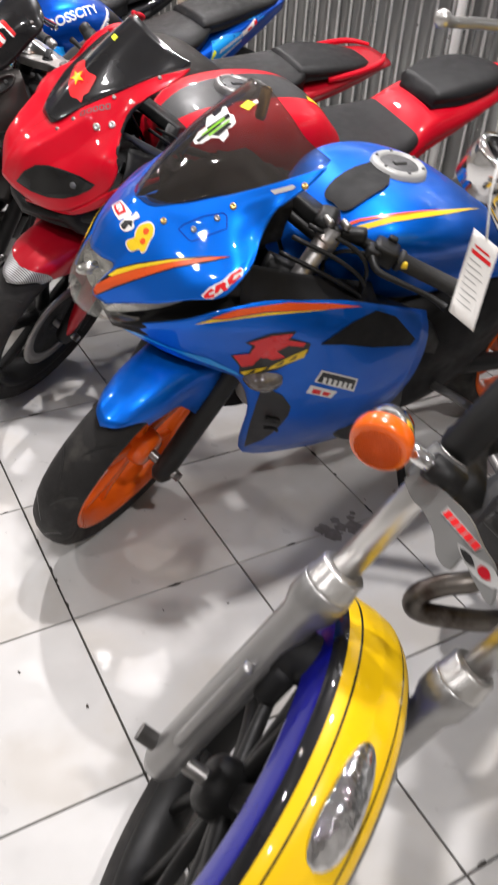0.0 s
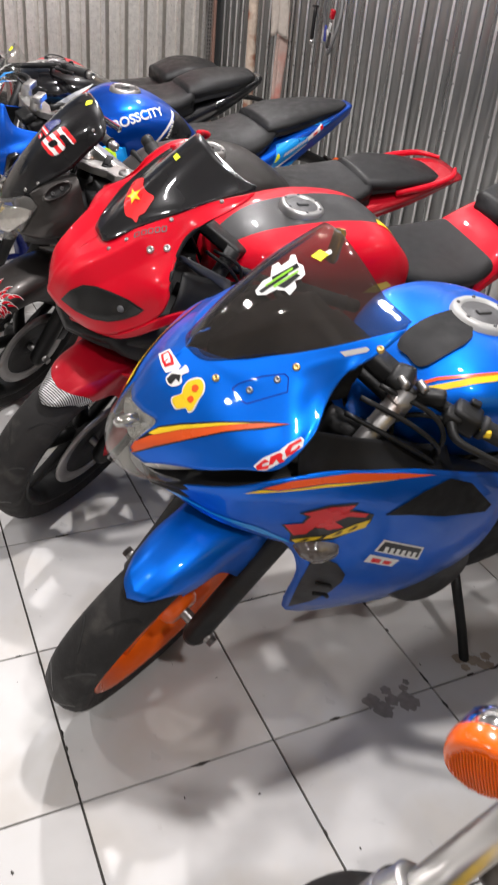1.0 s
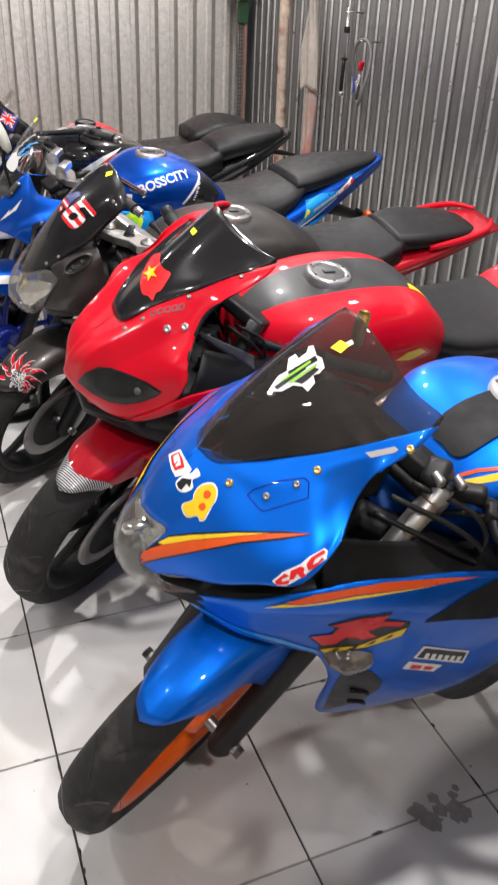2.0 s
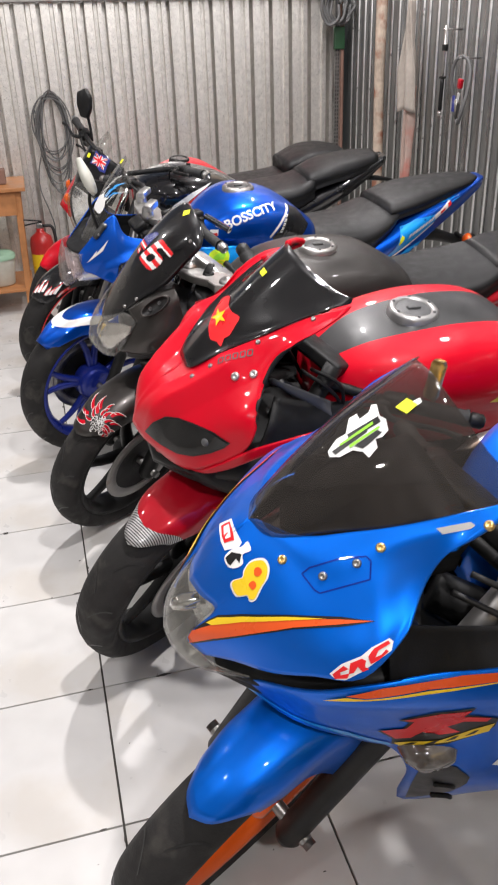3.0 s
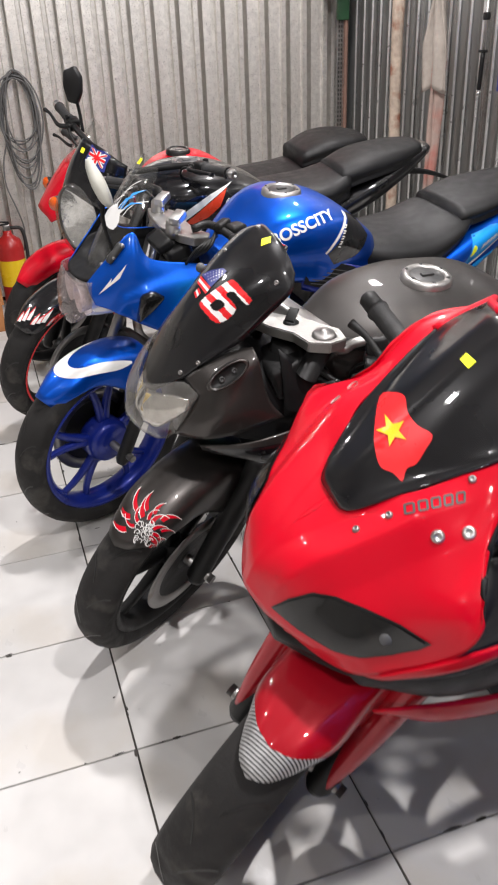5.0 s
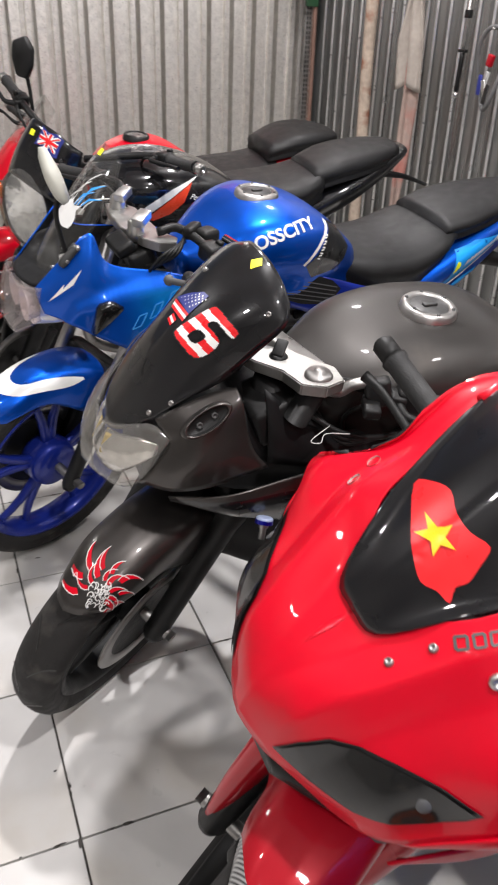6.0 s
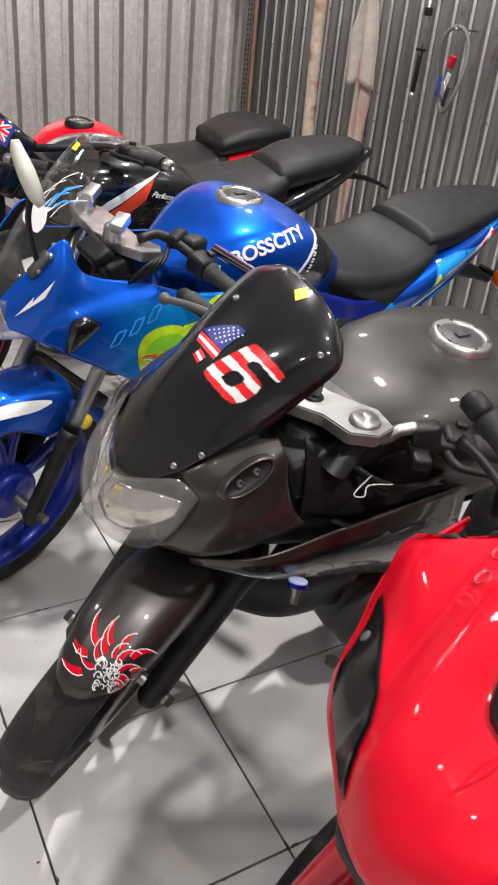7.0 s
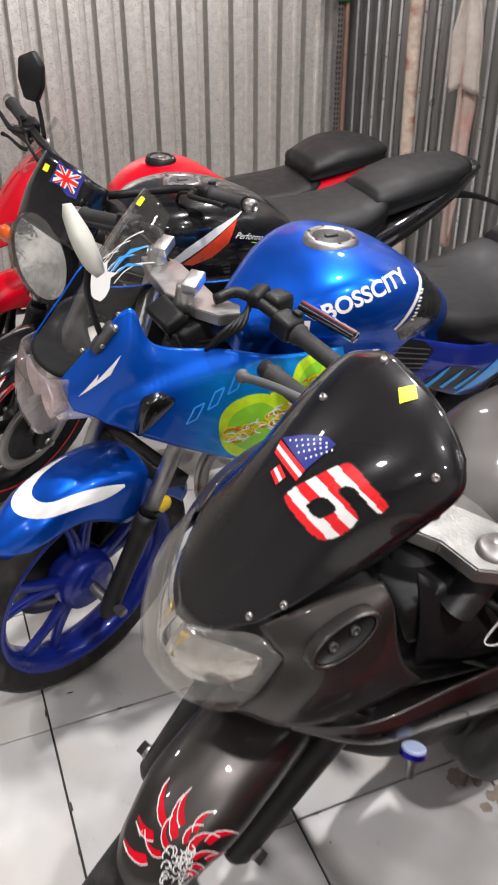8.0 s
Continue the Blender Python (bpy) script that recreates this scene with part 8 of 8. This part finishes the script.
# ---- things along the walls ----
def thing(name, label, category, at=(0, 0, 0), group=""):
    e = new(name)
    e.matrix_world = pose(*at)
    e.empty_display_size = 0.1
    return tagged(e, label, category, group)


def wood_post():
    rnd = random.Random(3)
    pts = [(2.075 + 0.006 * rnd.random(), 3.99 + 0.012 * z + 0.008 * rnd.random(), z) for z in (0.0, 0.4, 0.8, 1.2, 1.6, 2.0, 2.5, 3.08)]
    bm = sweep(bmesh.new(), pts, [0.034, 0.03, 0.031, 0.03, 0.033, 0.03, 0.031, 0.03], 12, 3)
    return tagged(part("pole", bm, RAW_WOOD, None), "stained paint-spattered pole standing by the metal wall", "pole")


def hung_cloth():
    g = thing("hanging_cloth", "dusty beige rag hung on the metal wall", "cloth", (2.10, 3.6, 0))
    nail = bmesh.new()
    sweep(nail, [(0.05, 0, 1.62), (-0.02, 0, 1.62)], 0.004, 8, 1)
    part("nail", nail, STEEL, g)

    def strip(name, y0, y1, ztop, zbot, wide0, wide1, m, seed, out):
        rnd = random.Random(seed)
        rows = []
        for k in range(9):
            f = k / 8
            z = ztop + (zbot - ztop) * f
            yc = y0 + (y1 - y0) * f
            w = wide0 + (wide1 - wide0) * min(1, f * 1.6)
            rows.append([(-out - 0.02 * math.sin(j * 1.9 + 3 * f + seed) - 0.008 * rnd.random(), yc + w * (j / 6 - 0.5), z - 0.02 * math.sin(j * 1.2 + seed) * f) for j in range(7)])
        return shell(name, rows, m, g, mirror=False, thick=0.006, nu=3, nv=3)
    strip("rag", 0.0, 0.01, 1.62, 1.08, 0.04, 0.17, CLOTH, 1, 0.03)
    strip("strip", 0.0, 0.03, 1.2, 0.45, 0.07, 0.075, CLOTH_RED, 4, 0.012)


def hung_ring():
    g = thing("cable_lock", "black loop cable lock with keys hung on the metal wall", "lock", (2.11, 3.07, 1.19))
    pts = [(-0.02 - 0.015 * math.sin(2 * a), 0.075 * math.sin(a), 0.15 * math.cos(a)) for a in (2 * math.pi * k / 24 for k in range(25))]
    bar("loop", pts, 0.0085, CABLE, g, soft=2)
    bar("nail", [(0.08, 0, 0.14), (-0.035, 0, 0.142)], 0.004, STEEL, g, soft=1)
    bm = block(bmesh.new(), (0.02, 0.03, 0.045), pose(-0.02, 0.0, 0.03, 15), 0.006)
    part("lock_body", bm, RED_DARK, g, "red lock body")
    for k, m in enumerate((GREY_VINYL, NAVY_VINYL, ALU, BLACK_VINYL)):
        bm = block(bmesh.new(), (0.006, 0.022, 0.075), pose(-0.03 - 0.004 * k, 0.03 * math.sin(k * 1.7), -0.045 - 0.015 * k, 22 * math.sin(k * 2 + 1)), 0.003)
        part("key_fob", bm, m, g, "hanging key fob")


def hung_strap():
    g = thing("hanging_clamp", "black and silver bar clamp hung on the metal wall", "tool", (2.12, 3.27, 0))
    bar("rod", [(-0.02, 0, 1.48), (-0.02, 0.005, 1.24)], 0.007, ALU, g, soft=1)
    bar("nail", [(0.07, 0, 1.46), (-0.035, 0, 1.462)], 0.004, STEEL, g, soft=1)
    bm = block(bmesh.new(), (0.02, 0.032, 0.03), pose(-0.02, 0, 1.38), 0.004)
    part("slider", bm, PLASTIC, g)
    bm = block(bmesh.new(), (0.016, 0.05, 0.012), pose(-0.02, 0.004, 1.245), 0.003)
    part("crossbar", bm, PLASTIC, g)
    bar("handle", [(-0.02, 0.004, 1.24), (-0.022, 0.006, 1.15), (-0.02, 0.012, 1.09)], 0.010, PLASTIC, g)
    bm = turn(bmesh.new(), [(0, .012), (.010, .010), (.012, 0), (.010, -.010), (0, -.012)], (-0.02, 0.012, 1.075), "z", 14)
    part("knob", bm, ALU, g)


def angle_iron():
    g = thing("slotted_angle", "rusty perforated steel angle in the wall corner", "post", (2.055, 4.66, 0))
    bm = bmesh.new()
    block(bm, (0.035, 0.004, 1.75), pose(0, 0, 0.88), 0.001)
    part("flange", bm, STEEL, g, smooth=False)
    bm = block(bmesh.new(), (0.004, 0.035, 1.75), pose(0.019, 0.015, 0.88), 0.001)
    part("web", bm, RUST, g, "rust brown web", smooth=False)
    slot = bmesh.new()
    block(slot, (0.007, 0.002, 0.014), None, 0.0008)
    me = bpy.data.meshes.new("slot")
    slot.to_mesh(me)
    slot.free()
    me.materials.append(BLACK_VINYL)
    for k in range(46):
        for dx in (-0.008, 0.008):
            ob = new("slot", me)
            ob.parent, ob.matrix_basis = g, pose(dx, -0.0025, 0.62 + 0.024 * k)
    bm = sweep(bmesh.new(), [(0.03, -0.012, 0.02), (0.032, -0.014, 0.9), (0.03, -0.012, 1.72)], 0.012, 10, 3)
    part("pipe", bm, RUST, g, "rusty pipe")


def cable_bunch():
    g = thing("cable_bunch", "bunch of black cables hanging in the upper corner", "cables", (2.08, 4.62, 1.66))
    rnd = random.Random(8)
    for k in range(7):
        pts = [(-0.02 * k + 0.06 * math.cos(a) * (0.6 + rnd.random()), -0.02 * rnd.random() - 0.01 * k, 0.10 * math.sin(a) - 0.03 * rnd.random()) for a in (2 * math.pi * j / 8 for j in range(9))]
        bar("cable", pts, 0.009, CABLE, g, seg=8)
    bm = block(bmesh.new(), (0.07, 0.03, 0.13), pose(-0.02, 0.02, -0.2), 0.006)
    part("junction_box", bm, DARK_GREEN, g, "dark green box")


def cable_coil():
    g = thing("cable_coil", "loose coil of grey electric cable hung on the metal wall", "cable", (0.18, 4.68, 0.98))
    rnd = random.Random(11)
    for k in range(11):
        w, top, low = 0.07 + 0.035 * rnd.random(), 0.20 + 0.05 * rnd.random(), -0.08 - 0.28 * rnd.random()
        cx, pts = 0.02 * (rnd.random() - 0.5), []
        for j in range(13):
            a = 2 * math.pi * j / 12
            s, c = math.sin(a), math.cos(a)
            pts.append((cx + w * s * (1 + 0.12 * rnd.random()), -0.012 - 0.004 * k + 0.01 * rnd.random(), (top - low) / 2 * c + (top + low) / 2))
        bar("loop", pts, 0.0042, CABLE, g, seg=7)
    pts = [(-0.10 + 0.03 * math.sin(k * 1.3), -0.02, 0.15 - 0.12 * k) for k in range(8)]
    bar("loose_end", pts, 0.004, CABLE, g, seg=7)
    bar("hook", [(0, 0.05, 0.24), (0, -0.05, 0.235), (0, -0.06, 0.255)], 0.004, STEEL, g)


def extinguisher(x, y):
    g = thing("fire_extinguisher", "red fire extinguisher with yellow label standing on the floor", "extinguisher", (x, y, 0))
    g.scale = (1.3, 1.3, 1.2)
    bm = turn(bmesh.new(), [(0, 0.004), (0.05, 0.004), (0.056, 0.012), (0.057, 0.28), (0.05, 0.315), (0.025, 0.335), (0.018, 0.345), (0.018, 0.36), (0, 0.36)], (0, 0, 0), "z", 28)
    tank = part("cylinder", bm, EXT_RED, g)
    bm = turn(bmesh.new(), [(0.0578, 0.11), (0.0578, 0.23)], (0, 0, 0), "z", 28)
    part("label", bm, YELLOW_VINYL, tank, "yellow printed label")
    bm = block(bmesh.new(), (0.03, 0.03, 0.03), pose(0, 0, 0.372), 0.005)
    part("valve", bm, STEEL, g)
    for dz, m in ((0.385, PLASTIC), (0.402, PLASTIC)):
        bm = block(bmesh.new(), (0.09, 0.016, 0.006), pose(-0.03, 0, dz, 0, -8 if dz < 0.39 else 8), 0.002)
        part("lever", bm, m, g)
    bar("hose", [(0.015, 0, 0.37), (0.06, 0, 0.36), (0.07, -0.01, 0.28), (0.064, -0.02, 0.17)], 0.008, GRIP, g)


def side_table():
    g = thing("side_table", "orange-brown wooden table with a lower shelf against the wall", "table", (-0.41, 4.38, 0))
    for x in (-0.31, 0.31):
        for y in (-0.22, 0.22):
            bm = block(bmesh.new(), (0.035, 0.035, 0.72), pose(x, y, 0.36, 0, 2 if x > 0 else -2), 0.003)
            part("leg", bm, WOOD, g, smooth=False)
    bm = block(bmesh.new(), (0.74, 0.54, 0.022), pose(0, 0, 0.735), 0.004)
    part("tabletop", bm, WOOD, g, smooth=False)
    for y in (-0.235, 0.235):
        bm = block(bmesh.new(), (0.62, 0.018, 0.13), pose(0, y, 0.655), 0.003)
        part("apron", bm, WOOD, g, smooth=False)
    bm = block(bmesh.new(), (0.66, 0.48, 0.018), pose(0, 0, 0.15), 0.003)
    part("shelf", bm, WOOD, g, smooth=False)


def radio():
    g = thing("radio", "small dark box with a red light on the table", "radio", (-0.22, 4.32, 0.746))
    bm = block(bmesh.new(), (0.16, 0.09, 0.085), pose(0, 0, 0.044), 0.008)
    part("case", bm, RUST, g, "dark brown case", smooth=False)
    bm = turn(bmesh.new(), [(0, 0.006), (0.008, 0.005), (0.01, 0)], axis="z", seg=14)
    bmesh.ops.transform(bm, matrix=pose(0.04, -0.046, 0.055, 90), verts=bm.verts)
    part("light", bm, RED_VINYL, g, "red indicator")
    bm = turn(bmesh.new(), [(0, 0.01), (0.014, 0.01), (0.016, 0)], axis="z", seg=16)
    bmesh.ops.transform(bm, matrix=pose(-0.03, -0.046, 0.045, 90), verts=bm.verts)
    part("dial", bm, ALU, g)


def tub():
    g = thing("plastic_tub", "milky plastic tub with a green lid on the table shelf", "tub", (-0.26, 4.30, 0.16))
    bm = turn(bmesh.new(), [(0, 0.002), (0.075, 0.002), (0.08, 0.01), (0.095, 0.15), (0.1, 0.17), (0.098, 0.175)], (0, 0, 0), "z", 30)
    part("tub", bm, CLOUDY, g)
    bm = turn(bmesh.new(), [(0.102, 0.16), (0.104, 0.185), (0.08, 0.20), (0, 0.205)], (0, 0, 0), "z", 30)
    part("lid", bm, PALE_GREEN, g, "pale green lid")


def white_sheet_scrap():
    bm = bmesh.new()
    plate(bm, [(0.10, 0.004), (0.26, 0.004), (0.24, 0.17), (0.20, 0.20)], 4.55, 4.58, 0.003)
    return tagged(part("board_offcut", bm, GREY_VINYL, None, smooth=False), "pale grey board offcut leaning by the wall", "board")


CLOTH_RED = mat("faded_cloth", (0.38, 0.28, 0.24), 0.95, vary=0.2, scale=30, bump=0.6, bump_scale=300, second=(0.42, 0.16, 0.13), mask_scale=5, mask_at=0.56)
PALE_GREEN = mat("pale_green_plastic", (0.30, 0.48, 0.34), 0.5)
wood_post()
hung_cloth()
hung_ring()
hung_strap()
angle_iron()
cable_bunch()
cable_coil()
extinguisher(0.01, 4.57)
side_table()
radio()
tub()
white_sheet_scrap()
bm = sweep(bmesh.new(), [(2.135, 1.50, 0.0), (2.135, 1.50, 1.5), (2.135, 1.50, 3.05)], 0.02, 14, 1)
tagged(part("wall_pipe", bm, WHITE, None), "white plastic pipe running up the metal wall", "pipe")


def floor_stain(x, y, size, seed, label, material=SPILL):
    rnd = random.Random(seed)
    bm = bmesh.new()
    for k in range(11):
        cx, cy, r = x + size * (rnd.random() - 0.5) * 1.6, y + size * (rnd.random() - 0.5) * 1.1, size * (0.10 + 0.24 * rnd.random())
        ring = [bm.verts.new((cx + r * (0.75 + 0.5 * rnd.random()) * math.cos(a), cy + r * (0.75 + 0.5 * rnd.random()) * math.sin(a), 0.0006 + 0.0001 * k)) for a in (2 * math.pi * j / 22 for j in range(22))]
        bm.faces.new(ring)
    return tagged(part("floor_stain", bm, material, None, smooth=False), label, "stain", "floor stains", "stuff")


floor_stain(0.70, 0.0, 0.07, 2, "dark dried spill on the white tiles")
floor_stain(0.80, 1.53, 0.09, 6, "brown grime smeared on the white tiles", GRIME)
floor_stain(0.95, 0.03, 0.05, 8, "faint brown scuff on the white tiles", GRIME)
rnd = random.Random(21)
crumbs = bmesh.new()
for k in range(640):
    lengthwise = rnd.random() < 0.5
    i, along = rnd.randint(-3, 4) * 0.4, rnd.uniform(-1.6, 3.2)
    x, y = (i + rnd.gauss(0, 0.0018), along) if lengthwise else (rnd.uniform(-1.0, 1.8), round(along / 0.4) * 0.4 + rnd.gauss(0, 0.0018))
    r = rnd.uniform(0.0015, 0.0045)
    long = rnd.uniform(1.5, 6.0)
    if rnd.random() < 0.22:
        x, y, long, r = x + rnd.uniform(-0.2, 0.2), y + rnd.uniform(-0.2, 0.2), rnd.uniform(1, 3), r * 0.7
    sx, sy = (1, long) if lengthwise else (long, 1)
    ring = [crumbs.verts.new((x + sx * r * (0.5 + 0.7 * rnd.random()) * math.cos(a), y + sy * r * (0.5 + 0.7 * rnd.random()) * math.sin(a), 0.0007)) for a in (2 * math.pi * j / 9 for j in range(9))]
    crumbs.faces.new(ring)
tagged(part("floor_crumbs", crumbs, GROUT, None, smooth=False), "chipped joint edges and dirt specks on the tiles", "dirt", kind="stuff")


# paper price tag hanging from the handlebar of the yellow motorcycle
def price_tag():
    g = thing("price_tag", "white printed paper tag on a string", "tag")
    top, low, across = Vector((.2875, -.620, 1.030)), Vector((.2605, -.6375, .952)), Vector((.015, -.024, -.014))
    rows = [[tuple(top.lerp(low, f) + across * (j - .5) + Vector((.006, .006, 0)) * math.sin(2.6 * f)) for j in (0, .5, 1)] for f in (0, .25, .5, .75, 1)]
    t = shell("tag", rows, PAPER, g, mirror=False, thick=0.0008, nu=2, nv=2)
    u, v = across.normalized(), (top - low).normalized()
    at = (.274, -.629, .991)
    decal("print", [[(-.012, .022), (.012, .022), (.012, .026), (-.012, .026)], [(-.010, .029), (.008, .029), (.008, .031), (-.010, .031)]], t, at, u, v, RED_VINYL, g, "red printed bar", 0.0005, fine=0.03)
    decal("print", [[(-.012, .016 - .006 * k), (.003 + .003 * (k % 3), .016 - .006 * k), (.003 + .003 * (k % 3), .0168 - .006 * k), (-.012, .0168 - .006 * k)] for k in range(8)], t, at, u, v, GREY_VINYL, g, "grey printed lines", 0.0005, fine=0.03)
    bar("string", [(0.2875, -0.620, 1.028), (0.292, -0.607, 1.069), (0.300, -0.60, 1.10)], 0.0012, WHITE, g, soft=1)


price_tag()


# ---- floor tiles, last ----
def tile_mesh(w, h):
    bm = block(bmesh.new(), (w, h, 0.008), None, 0.0012)
    me = bpy.data.meshes.new("tile")
    bm.to_mesh(me)
    bm.free()
    me.materials.append(TILE)
    return me


whole = tile_mesh(0.3955, 0.3955)
rest = bmesh.new()
for i in range(-9, 6):
    for j in range(-10, 12):
        x0, x1, y0, y1 = i * 0.4, min(i * 0.4 + 0.4, WALL_X), j * 0.4, min(j * 0.4 + 0.4, WALL_Y)
        at = ((x0 + x1) / 2, (y0 + y1) / 2, -0.004)
        if -4 <= i and -6 <= j:
            me = whole if x1 - x0 > 0.39 and y1 - y0 > 0.39 else tile_mesh(x1 - x0 - 0.0045, y1 - y0 - 0.0045)
            t = new("tile", me)
            t.parent = floor
            t.matrix_basis = pose(*at)
        else:
            block(rest, (x1 - x0 - 0.0045, y1 - y0 - 0.0045, 0.008), pose(*at), 0.0012)
tagged(part("tiles", rest, TILE, None, smooth=False), "white ceramic tiles away from the motorcycles", "tiles", kind="stuff")
